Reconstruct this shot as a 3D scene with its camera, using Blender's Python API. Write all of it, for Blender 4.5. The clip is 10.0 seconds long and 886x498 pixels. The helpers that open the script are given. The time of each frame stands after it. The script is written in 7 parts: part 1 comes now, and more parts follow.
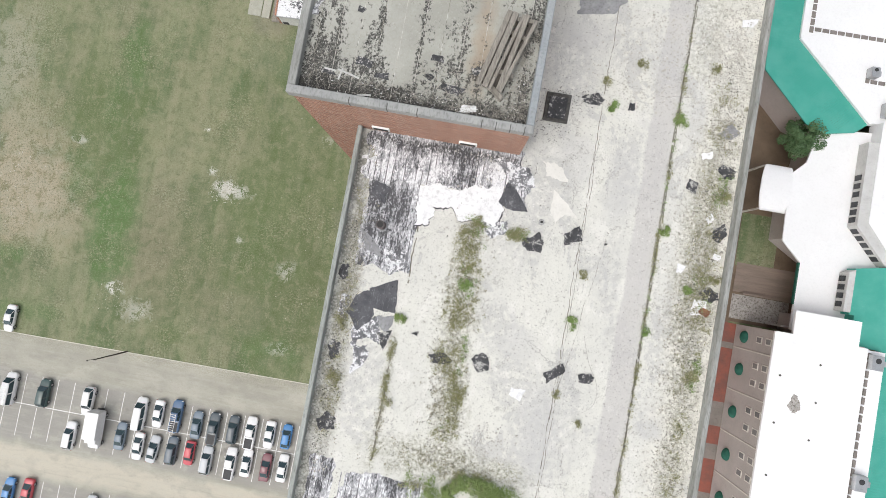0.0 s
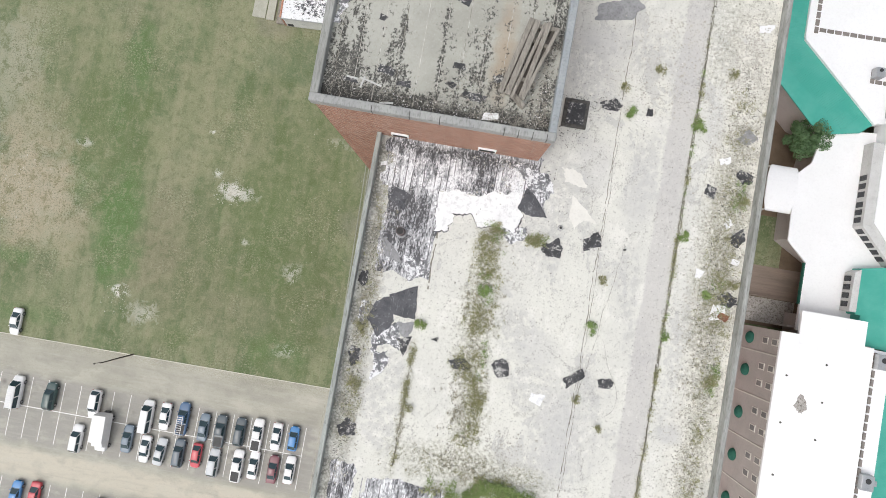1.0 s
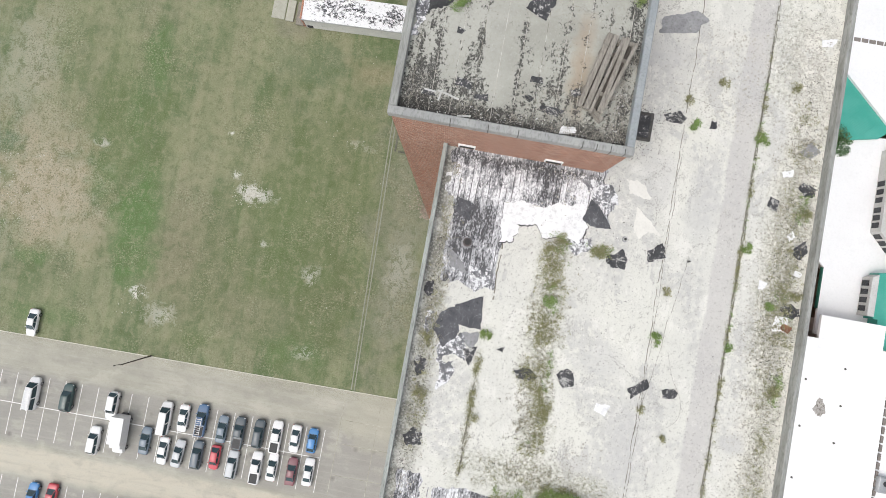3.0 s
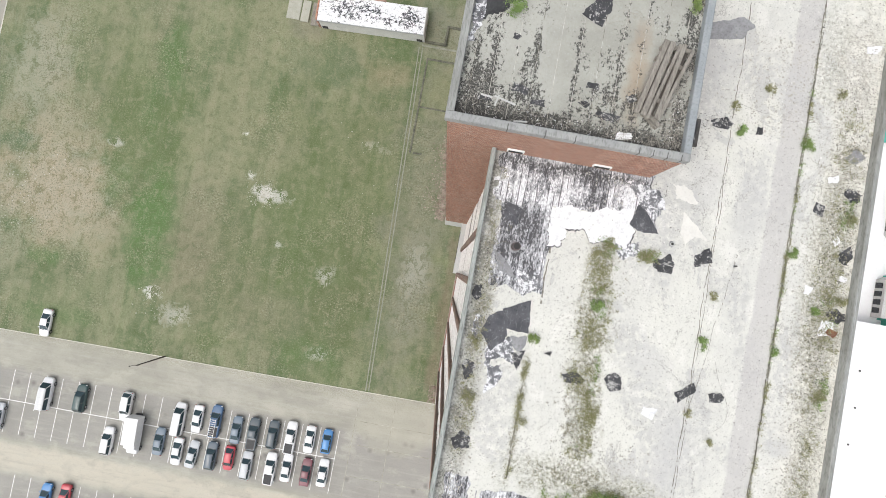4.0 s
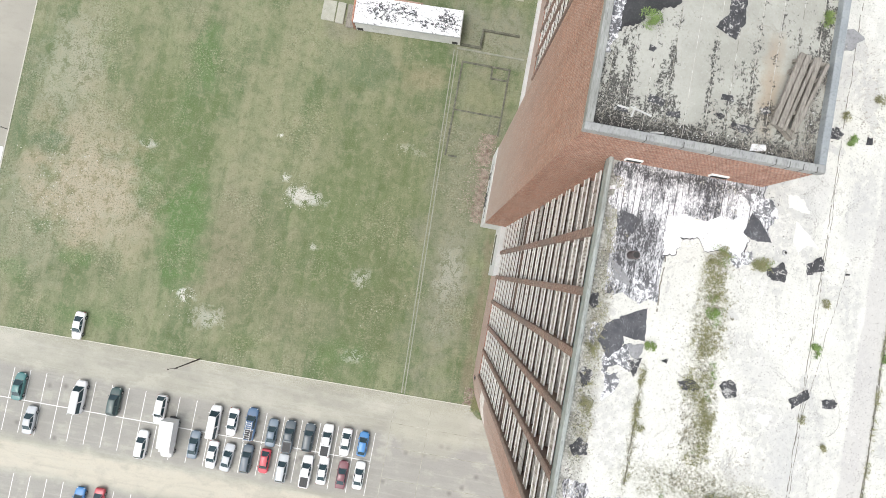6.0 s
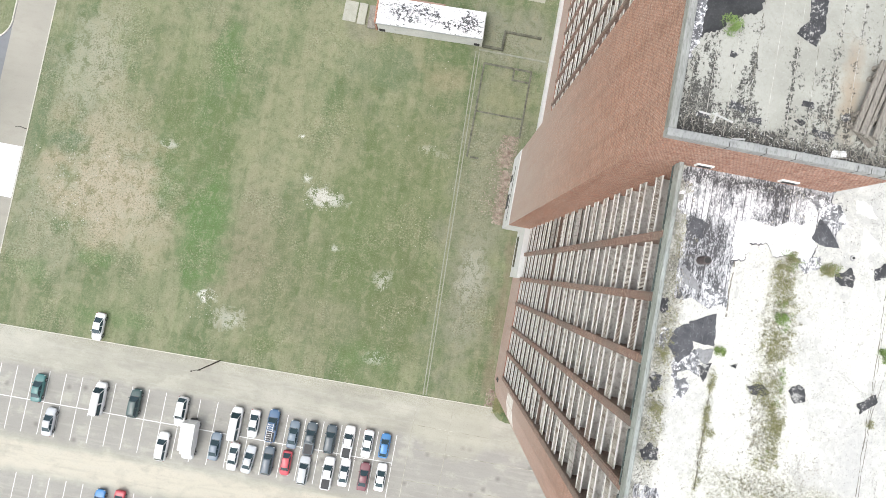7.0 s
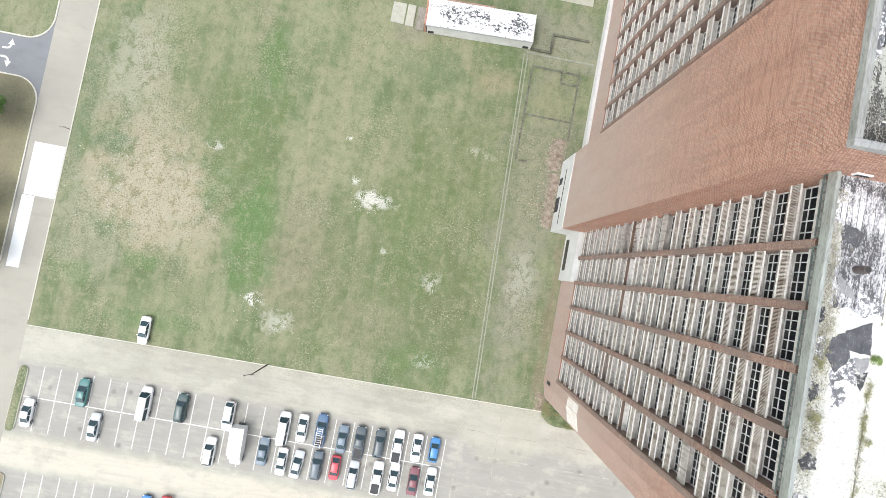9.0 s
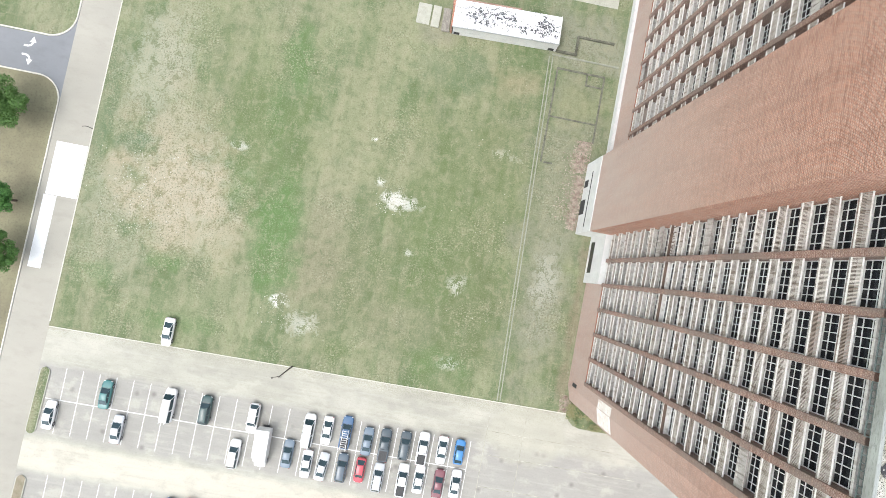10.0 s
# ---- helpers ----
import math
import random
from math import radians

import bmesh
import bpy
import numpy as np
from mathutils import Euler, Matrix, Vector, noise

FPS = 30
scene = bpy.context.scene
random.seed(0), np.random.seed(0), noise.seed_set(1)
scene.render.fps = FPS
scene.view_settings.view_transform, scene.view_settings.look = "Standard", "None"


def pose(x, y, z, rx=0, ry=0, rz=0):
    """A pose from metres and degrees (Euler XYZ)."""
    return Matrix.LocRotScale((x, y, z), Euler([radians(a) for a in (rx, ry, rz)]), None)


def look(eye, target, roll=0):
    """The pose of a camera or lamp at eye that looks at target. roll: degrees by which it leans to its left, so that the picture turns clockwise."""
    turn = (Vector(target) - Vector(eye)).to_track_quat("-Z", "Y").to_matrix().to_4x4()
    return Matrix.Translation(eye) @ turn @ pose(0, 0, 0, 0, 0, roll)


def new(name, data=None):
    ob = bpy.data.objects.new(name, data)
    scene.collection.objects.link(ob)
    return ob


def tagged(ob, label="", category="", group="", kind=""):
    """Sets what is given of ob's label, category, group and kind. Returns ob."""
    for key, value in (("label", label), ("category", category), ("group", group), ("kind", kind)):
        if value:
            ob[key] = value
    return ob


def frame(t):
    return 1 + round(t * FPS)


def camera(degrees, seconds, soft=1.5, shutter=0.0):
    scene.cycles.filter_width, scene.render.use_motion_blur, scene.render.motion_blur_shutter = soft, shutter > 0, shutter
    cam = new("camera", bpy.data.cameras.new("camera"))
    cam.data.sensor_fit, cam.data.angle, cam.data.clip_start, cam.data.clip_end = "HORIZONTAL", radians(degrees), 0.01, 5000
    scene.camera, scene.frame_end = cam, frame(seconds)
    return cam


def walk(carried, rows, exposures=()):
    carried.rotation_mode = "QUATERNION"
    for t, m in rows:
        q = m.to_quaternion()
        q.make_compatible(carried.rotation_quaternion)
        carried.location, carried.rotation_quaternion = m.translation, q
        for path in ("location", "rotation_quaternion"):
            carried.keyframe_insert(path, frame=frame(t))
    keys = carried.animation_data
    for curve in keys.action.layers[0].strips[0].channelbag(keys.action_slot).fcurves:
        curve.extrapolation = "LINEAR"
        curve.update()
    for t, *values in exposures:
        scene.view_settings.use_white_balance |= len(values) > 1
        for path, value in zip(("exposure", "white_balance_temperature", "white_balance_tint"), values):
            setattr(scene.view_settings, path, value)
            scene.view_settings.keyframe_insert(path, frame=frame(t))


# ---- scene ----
cam = camera(83.9, 10.0, soft=0.5)
PATH = [
    (0, (0.313, -0.038, 83.842), (0.256, 0.042, 81.844), -25.2),
    (0.5, (-0.192, 0.093, 83.897), (-0.247, 0.17, 81.899), -25.0),
    (1, (-0.919, 0.15, 83.968), (-0.971, 0.227, 81.971), -24.0),
    (1.5, (-1.686, 0.189, 84.023), (-1.735, 0.266, 82.025), -22.3),
    (2, (-2.694, 0.188, 84.08), (-2.739, 0.265, 82.082), -19.9),
    (3.5, (-6.429, -0.001, 84.256), (-6.456, 0.073, 82.258), -9.8),
    (4, (-7.99, -0.168, 84.323), (-8.012, -0.093, 82.325), -5.9),
    (4.5, (-9.608, -0.337, 84.391), (-9.623, -0.262, 82.392), -0.6),
    (5, (-11.477, -0.525, 84.464), (-11.484, -0.449, 82.466), 5.2),
    (5.5, (-13.307, -0.745, 84.502), (-13.306, -0.668, 82.503), 11.2),
    (7, (-19.589, -1.496, 84.373), (-19.567, -1.416, 82.375), 26.0),
    (7.5, (-21.826, -1.778, 84.351), (-21.794, -1.696, 82.353), 31.7),
    (8, (-24.193, -2.109, 84.191), (-24.156, -2.026, 82.193), 34.8),
    (8.5, (-26.568, -2.437, 84.033), (-26.522, -2.351, 82.035), 39.0),
    (9, (-29.129, -2.79, 83.805), (-29.077, -2.703, 81.807), 41.6),
    (9.5, (-31.671, -3.085, 83.626), (-31.61, -2.998, 81.628), 45.5),
    (10, (-34.26, -3.32, 83.449), (-34.187, -3.232, 81.452), 50.6),
]
EXPOSURES = [(0, -0.1, 6520, 9), (2.0, -0.1, 6520, 9), (3.5, -0.06, 6500, 9), (4.5, 0.06, 6480, 8.5), (5.5, 0.18, 6460, 8), (7.5, 0.38, 6400, 8), (9.0, 0.5, 6340, 8), (10, 0.6, 6300, 8)]
walk(cam, [(t, look(eye, target, roll)) for t, eye, target, roll in PATH], EXPOSURES)

# ---- light: a bright, overcast day ----
world = bpy.data.worlds.new("overcast_sky")
scene.world = world
world.use_nodes = True
wn, wl = world.node_tree.nodes, world.node_tree.links
wn.clear()
SUN_EL, SUN_AZ = radians(60), radians(225)
sky = wn.new("ShaderNodeTexSky")
sky.sky_type, sky.sun_disc, sky.sun_elevation, sky.sun_rotation = "NISHITA", False, SUN_EL, SUN_AZ
sky.dust_density, sky.ozone_density = 4.0, 1.0
soft_sky = wn.new("ShaderNodeHueSaturation")
soft_sky.inputs["Saturation"].default_value = 0.38
back = wn.new("ShaderNodeBackground")
back.inputs["Strength"].default_value = 0.205
w_out = wn.new("ShaderNodeOutputWorld")
wl.new(sky.outputs[0], soft_sky.inputs["Color"])
wl.new(soft_sky.outputs[0], back.inputs["Color"])
wl.new(back.outputs[0], w_out.inputs["Surface"])
sun = new("sun", bpy.data.lights.new("sun", "SUN"))
sun.data.energy, sun.data.angle, sun.data.color = 0.8, radians(110), (1.0, 0.985, 0.95)
sun.matrix_world = look((math.sin(SUN_AZ) * 100, math.cos(SUN_AZ) * 100, 100 * math.tan(SUN_EL)), (0, 0, 0))


# ---- materials ----
class Mat:
    """A small builder for procedural node materials, in world metres."""

    def __init__(self, name):
        self.m = bpy.data.materials.new(name)
        self.m.use_nodes = True
        self.t = self.m.node_tree
        self.t.nodes.clear()
        self.geo = self.t.nodes.new("ShaderNodeNewGeometry")
        self.pos = self.geo.outputs["Position"]

    def n(self, kind, **values):
        node = self.t.nodes.new("ShaderNode" + kind)
        for key, value in values.items():
            if hasattr(value, "is_linked"):
                self.t.links.new(value, node.inputs[key])
            else:
                node.inputs[key].default_value = value
        return node

    def math(self, op, a, b=0.0, clamp=False):
        node = self.t.nodes.new("ShaderNodeMath")
        node.operation, node.use_clamp = op, clamp
        for k, v in enumerate((a, b)):
            if hasattr(v, "is_linked"):
                self.t.links.new(v, node.inputs[k])
            else:
                node.inputs[k].default_value = v
        return node.outputs[0]

    def place(self, scale=(1, 1, 1), rot=0.0, move=(0, 0, 0)):
        node = self.n("Mapping", Vector=self.pos)
        node.inputs["Scale"].default_value = scale
        node.inputs["Rotation"].default_value = (0, 0, radians(rot))
        node.inputs["Location"].default_value = move
        return node.outputs[0]

    def noise(self, scale, detail=4.0, rough=0.55, stretch=(1, 1, 1), rot=0.0, move=(0, 0, 0), twist=0.0):
        node = self.n("TexNoise", Vector=self.place(stretch, rot, move), Scale=scale, Detail=detail, Roughness=rough, Distortion=twist)
        return node.outputs["Fac"]

    def cells(self, scale, stretch=(1, 1, 1), feature="F1", what="Distance", rand=1.0):
        node = self.n("TexVoronoi", Vector=self.place(stretch), Scale=scale, Randomness=rand)
        node.feature = feature
        return node.outputs[what]

    def span(self, value, lo, hi, a=0.0, b=1.0):
        node = self.n("MapRange", Value=value)
        node.inputs["From Min"].default_value, node.inputs["From Max"].default_value = lo, hi
        node.inputs["To Min"].default_value, node.inputs["To Max"].default_value = a, b
        return node.outputs[0]

    def mix(self, fac, a, b):
        node = self.t.nodes.new("ShaderNodeMix")
        node.data_type = "RGBA"
        for k, v in ((0, fac), (6, a), (7, b)):
            if hasattr(v, "is_linked"):
                self.t.links.new(v, node.inputs[k])
            else:
                node.inputs[k].default_value = (*v, 1) if k else v
        return node.outputs[2]

    def axis(self, which):
        node = self.n("SeparateXYZ", Vector=self.pos)
        return node.outputs[which]

    def blot(self, x, y, rx, ry, wobble=0.5, grain=0.25, edge=0.35, seed=0.0):
        """A ragged stain round (x, y): 1 inside, 0 outside."""
        node = self.n("Mapping", Vector=self.pos)
        node.vector_type = "TEXTURE"
        node.inputs["Location"].default_value = (x, y, 0)
        node.inputs["Scale"].default_value = (rx, ry, 1e6)
        d = self.n("VectorMath", **{"Vector": node.outputs[0]})
        d.operation = "LENGTH"
        dist = self.math("ADD", d.outputs["Value"], self.math("MULTIPLY", self.math("SUBTRACT", self.noise(grain, 3, 0.55, move=(seed, seed, 0)), 0.5), wobble * 4))
        return self.span(dist, 1 + edge, 1 - edge)

    def done(self, color, rough=0.8, bump=None, strength=0.3, depth=0.02, metal=0.0, alpha=None, **more):
        b = self.t.nodes.new("ShaderNodeBsdfPrincipled")
        for key, v in (("Base Color", color), ("Roughness", rough), ("Metallic", metal)):
            if hasattr(v, "is_linked"):
                self.t.links.new(v, b.inputs[key])
            else:
                b.inputs[key].default_value = (*v, 1) if key == "Base Color" else v
        for key, v in more.items():
            b.inputs[key.replace("_", " ")].default_value = v
        if bump is not None:
            bn = self.n("Bump", Height=bump, Strength=strength, Distance=depth)
            self.t.links.new(bn.outputs[0], b.inputs["Normal"])
        out = self.t.nodes.new("ShaderNodeOutputMaterial")
        self.t.links.new(b.outputs[0], out.inputs["Surface"])
        return self.m


def worn(name, a, b, scale=1.0, rough=0.75, fine=30.0, metal=0.0, strength=0.25, dirt=(0.05, 0.05, 0.045), dirty=0.2, stretch=(1, 1, 1), **more):
    """Paint, concrete, timber or metal: two tones at a large and a fine scale, and some dirt."""
    m = Mat(name)
    big = m.noise(scale, 6, 0.6, stretch)
    small = m.noise(fine, 3, 0.6, stretch, move=(3, 7, 1))
    c = m.mix(m.span(big, 0.35, 0.65), a, b)
    c = m.mix(m.math("MULTIPLY", m.span(small, 0.5, 0.75), dirty), c, dirt)
    c = m.mix(m.math("MULTIPLY", m.span(m.noise(scale * 3.1, 5, 0.7, stretch, move=(9, 2, 4)), 0.55, 0.75), dirty), c, dirt)
    return m.done(c, rough, small, strength, 0.01, metal, **more)


def grass_material():
    m = Mat("mown_grass")
    big = m.noise(0.05, 4, 0.55, (1.0, 0.7, 1))
    mid = m.noise(0.17, 5, 0.58, (1, 0.75, 1), move=(5, 1, 0), twist=0.4)
    mow = m.noise(0.36, 3, 0.5, (1.0, 0.045, 1), rot=2, move=(2, 9, 0))
    wheel = m.noise(0.9, 3, 0.55, (1.0, 0.05, 1), rot=2, move=(4, 3, 0))
    across = m.noise(1.1, 4, 0.6, (0.22, 1.4, 1), rot=4, move=(9, 6, 0))
    clump = m.noise(0.75, 6, 0.66, (1, 0.8, 1), move=(7, 3, 0), twist=0.5)
    tuft = m.noise(3.0, 4, 0.6, move=(1, 8, 0))
    fine = m.noise(4.0, 4, 0.65)
    blade = m.noise(14, 3, 0.7)
    c = m.mix(m.span(mid, 0.40, 0.60), (0.104, 0.142, 0.058), (0.220, 0.240, 0.128))
    c = m.mix(m.math("MULTIPLY", m.span(big, 0.5, 0.62), 0.55), c, (0.236, 0.232, 0.144))
    c = m.mix(m.math("MULTIPLY", m.span(big, 0.49, 0.41), 0.65), c, (0.101, 0.153, 0.057))
    c = m.mix(m.math("MULTIPLY", m.span(mow, 0.49, 0.6), 0.55), c, (0.236, 0.234, 0.141))
    c = m.mix(m.math("MULTIPLY", m.span(mow, 0.48, 0.38), 0.5), c, (0.095, 0.142, 0.054))
    c = m.mix(m.math("MULTIPLY", m.span(wheel, 0.54, 0.66), 0.22), c, (0.270, 0.257, 0.164))
    c = m.mix(m.math("MULTIPLY", m.span(wheel, 0.45, 0.34), 0.25), c, (0.083, 0.117, 0.043))
    c = m.mix(m.math("MULTIPLY", m.span(across, 0.54, 0.66), 0.25), c, (0.261, 0.257, 0.156))
    # lush and dry stretches of the field
    lush, green, cold = (0.088, 0.170, 0.046), (0.120, 0.160, 0.056), (0.100, 0.150, 0.072)
    straw, sand, film = (0.262, 0.258, 0.150), (0.355, 0.308, 0.212), (0.295, 0.288, 0.200)
    for k, (x, y, rx, ry, tone, f) in enumerate([
            (-66, 13, 8.5, 13, green, 0.65), (-30, 5, 12, 22, green, 0.6), (-25, -10, 6, 9, (0.135, 0.150, 0.070), 0.5), (-46, -8, 7, 10, (0.165, 0.170, 0.090), 0.5),
            (-50, 19, 6, 10, straw, 0.65), (-44, 34, 12, 6, straw, 0.5), (-76, 33, 10, 6, straw, 0.5), (-52, -5, 4.5, 8, (0.225, 0.205, 0.130), 0.55), (-40, 16, 3.5, 7, straw, 0.4), (-70, -17, 8, 4, (0.205, 0.225, 0.120), 0.5),
            (-84, 22, 5.5, 9, film, 0.5), (-78, 13, 5.5, 5, sand, 0.6), (-77, 1, 9, 8, (0.375, 0.305, 0.205), 0.78), (-70, -4, 6, 4, sand, 0.5), (-88, -3, 4, 6, film, 0.6), (-84, -12, 6, 4, film, 0.45),
            (-59.2, -2, 3.6, 8.5, lush, 0.85), (-61, 27, 2.2, 4.5, lush, 0.6), (-86, 8, 5, 1.8, cold, 0.7), (-91, 12, 1.2, 9, cold, 0.5), (-75.5, -10.5, 3, 1.3, lush, 0.6), (-87, -14.5, 3, 1.8, lush, 0.5), (-66, 4, 2.4, 3, lush, 0.35), (-63, 18, 1.6, 5, lush, 0.35),
            (-34, 31, 5, 3.2, cold, 0.45), (-24, 31, 4.0, 2.0, (0.300, 0.262, 0.160), 0.7), (-46, -19.5, 5, 1.8, green, 0.6), (-72, -20, 6, 1.6, lush, 0.45), (-30, -18.5, 5, 2, lush, 0.4), (-26, 17, 1.6, 10, (0.225, 0.220, 0.125), 0.35), (-35, -14, 5, 5, (0.215, 0.205, 0.130), 0.45),
            (-13.5, 8, 5.0, 28, (0.205, 0.208, 0.140), 0.75), (-13.0, -5, 3.0, 9, (0.27, 0.265, 0.20), 0.5), (-13, 41, 7, 5, (0.245, 0.245, 0.175), 0.85), (-12.5, 29, 3, 4, (0.225, 0.235, 0.12), 0.6), (-7.0, -8, 0.9, 13, (0.200, 0.167, 0.109), 0.7), (-38, 37, 4, 2, (0.22, 0.20, 0.15), 0.5)]):
        c = m.mix(m.math("MULTIPLY", m.blot(x, y, rx, ry, 0.85, 0.2, 0.45, seed=k * 7.0), f), c, tone)
    # bare, pale soil breaking through
    crumbs = m.span(m.math("ADD", m.math("MULTIPLY", clump, 0.6), m.math("MULTIPLY", fine, 0.4)), 0.465, 0.51)
    for k, (x, y, rx, ry, f) in enumerate([(-41.0, 6.9, 1.9, 1.3, 0.8), (-38.4, 6.6, 2.2, 1.0, 0.6), (-43.6, 9.6, 0.9, 0.6, 0.7), (-56.2, -13.2, 1.3, 0.9, 0.95), (-52, -16.5, 2.4, 1.6, 0.35), (-46, 16.5, 0.45, 0.35, 0.95),
                                           (-28, -5, 1.1, 1.5, 0.45), (-26.5, -18.5, 1.6, 0.9, 0.4), (-36.8, -1.5, 0.9, 0.6, 0.45), (-77, 2, 9, 8, 0.12), (-68, 11, 1.6, 0.6, 0.5), (-84, 22, 5, 8, 0.10), (-13, -2, 2.0, 4.0, 0.2), (-24, 18, 2.0, 0.7, 0.25)]):
        spot = m.math("MULTIPLY", m.blot(x, y, rx, ry, 0.75, 0.5, 0.45, seed=k * 5.0 + 3), f)
        c = m.mix(m.math("MULTIPLY", spot, crumbs), c, (0.69, 0.67, 0.635))
    c = m.mix(m.math("MULTIPLY", m.span(clump, 0.52, 0.64), 0.42), c, (0.288, 0.271, 0.170))
    c = m.mix(m.math("MULTIPLY", m.span(clump, 0.48, 0.37), 0.42), c, (0.090, 0.122, 0.042))
    # speckled only where the sward is thin
    bare = m.span(m.math("ADD", m.noise(0.11, 4, 0.6, move=(3, 12, 0)), m.math("MULTIPLY", m.blot(-79, 5, 11, 14, 0.5, 0.12, 0.7), 0.16)), 0.5, 0.6)
    holes = m.math("MULTIPLY", m.span(tuft, 0.44, 0.39), bare)
    c = m.mix(m.math("MULTIPLY", holes, 0.5), c, (0.125, 0.118, 0.066))
    c = m.mix(m.math("MULTIPLY", m.math("MULTIPLY", m.span(tuft, 0.56, 0.63), bare), 0.4), c, (0.405, 0.372, 0.278))
    c = m.mix(m.math("MULTIPLY", m.span(fine, 0.46, 0.34), m.span(bare, 0, 1, 0.34, 0.55)), c, (0.063, 0.085, 0.031))
    c = m.mix(m.math("MULTIPLY", m.span(fine, 0.54, 0.68), m.span(bare, 0, 1, 0.30, 0.5)), c, (0.360, 0.337, 0.229))
    c = m.mix(m.math("MULTIPLY", m.span(blade, 0.45, 0.75), 0.15), c, (0.063, 0.085, 0.031))
    faded = m.n("HueSaturation", Color=c, Saturation=0.93, Value=1.02)
    return m.done(faded.outputs[0], 0.95, m.math("ADD", m.math("ADD", fine, blade), tuft), 0.35, 0.06)


def paving_material(name, a, b, stain, joint=6.0, seed=0.0):
    m = Mat(name)
    big = m.noise(0.07, 5, 0.6, (0.6, 1.2, 1), move=(seed, 2, 0))
    mid = m.noise(0.6, 6, 0.65, (0.5, 1.0, 1), move=(1, seed, 0))
    fine = m.noise(8, 4, 0.7)
    c = m.mix(m.span(big, 0.36, 0.64), a, b)
    c = m.mix(m.math("MULTIPLY", m.span(mid, 0.5, 0.75), 0.45), c, stain)
    c = m.mix(m.math("MULTIPLY", m.span(fine, 0.55, 0.8), 0.25), c, (0.1, 0.095, 0.085))
    return m.done(c, 0.9, fine, 0.2, 0.01)


def lot_material():
    m = Mat("parking_concrete")
    mid = m.noise(0.5, 7, 0.68, (0.35, 1.2, 1), rot=-1, twist=0.4)
    big = m.noise(0.1, 5, 0.62, (0.6, 1.4, 1))
    cloud = m.noise(0.28, 6, 0.65, (0.8, 1.0, 1), move=(6, 3, 0))
    fine = m.noise(5, 5, 0.72)
    tyre = m.noise(1.6, 3, 0.55, (0.05, 1.0, 1), rot=-1, move=(2, 5, 0))
    c = m.mix(m.span(big, 0.38, 0.62), (0.350, 0.338, 0.283), (0.44, 0.425, 0.36))
    y = m.axis(1)
    wobble = m.math("MULTIPLY", m.math("SUBTRACT", m.noise(0.3, 4), 0.5), 2.0)
    yy = m.math("ADD", y, wobble)
    # stalls stained by years of parked cars, lighter lanes between
    stalls = m.math("MULTIPLY", m.span(yy, -42.2, -40.8), m.span(yy, -29.4, -30.6))
    stalls2 = m.math("MULTIPLY", m.span(yy, -60, -59), m.span(yy, -47.0, -48.2))
    c = m.mix(m.math("MULTIPLY", m.math("MAXIMUM", stalls, stalls2), 0.8), c, (0.315, 0.303, 0.280))
    lane = m.math("MULTIPLY", m.span(yy, -47.5, -46), m.span(yy, -42, -43))
    c = m.mix(m.math("MULTIPLY", lane, 0.75), c, (0.56, 0.52, 0.425))
    c = m.mix(m.math("MULTIPLY", m.span(cloud, 0.52, 0.62), 0.3), c, (0.27, 0.26, 0.225))
    c = m.mix(m.math("MULTIPLY", m.span(cloud, 0.46, 0.38), 0.4), c, (0.50, 0.48, 0.405))
    c = m.mix(m.math("MULTIPLY", m.span(mid, 0.52, 0.66), 0.24), c, (0.255, 0.245, 0.215))
    c = m.mix(m.math("MULTIPLY", m.span(mid, 0.45, 0.36), 0.2), c, (0.50, 0.48, 0.42))
    c = m.mix(m.math("MULTIPLY", m.span(tyre, 0.55, 0.66), 0.16), c, (0.26, 0.25, 0.22))
    c = m.mix(m.math("MULTIPLY", m.span(tyre, 0.43, 0.36), 0.16), c, (0.50, 0.48, 0.42))
    drips = m.math("MULTIPLY", m.span(m.cells(0.34), 0.2, 0.05), stalls)
    c = m.mix(m.math("MULTIPLY", drips, 0.5), c, (0.12, 0.11, 0.1))
    # dust and weeds along the grass edge
    rim = m.math("MULTIPLY", m.span(yy, -25.6, -24.2), m.span(fine, 0.42, 0.56))
    c = m.mix(m.math("MULTIPLY", rim, 0.4), c, (0.25, 0.24, 0.16))
    # the newer, greyer slab beside the tower
    apron = m.blot(-11.5, -28.0, 6.5, 5.0, 0.1, 0.5, 0.08)
    c = m.mix(m.math("MULTIPLY", apron, 0.45), c, (0.40, 0.385, 0.31))
    c = m.mix(m.math("MULTIPLY", m.span(fine, 0.53, 0.7), 0.3), c, (0.17, 0.16, 0.135))
    return m.done(c, 0.9, fine, 0.25, 0.015)


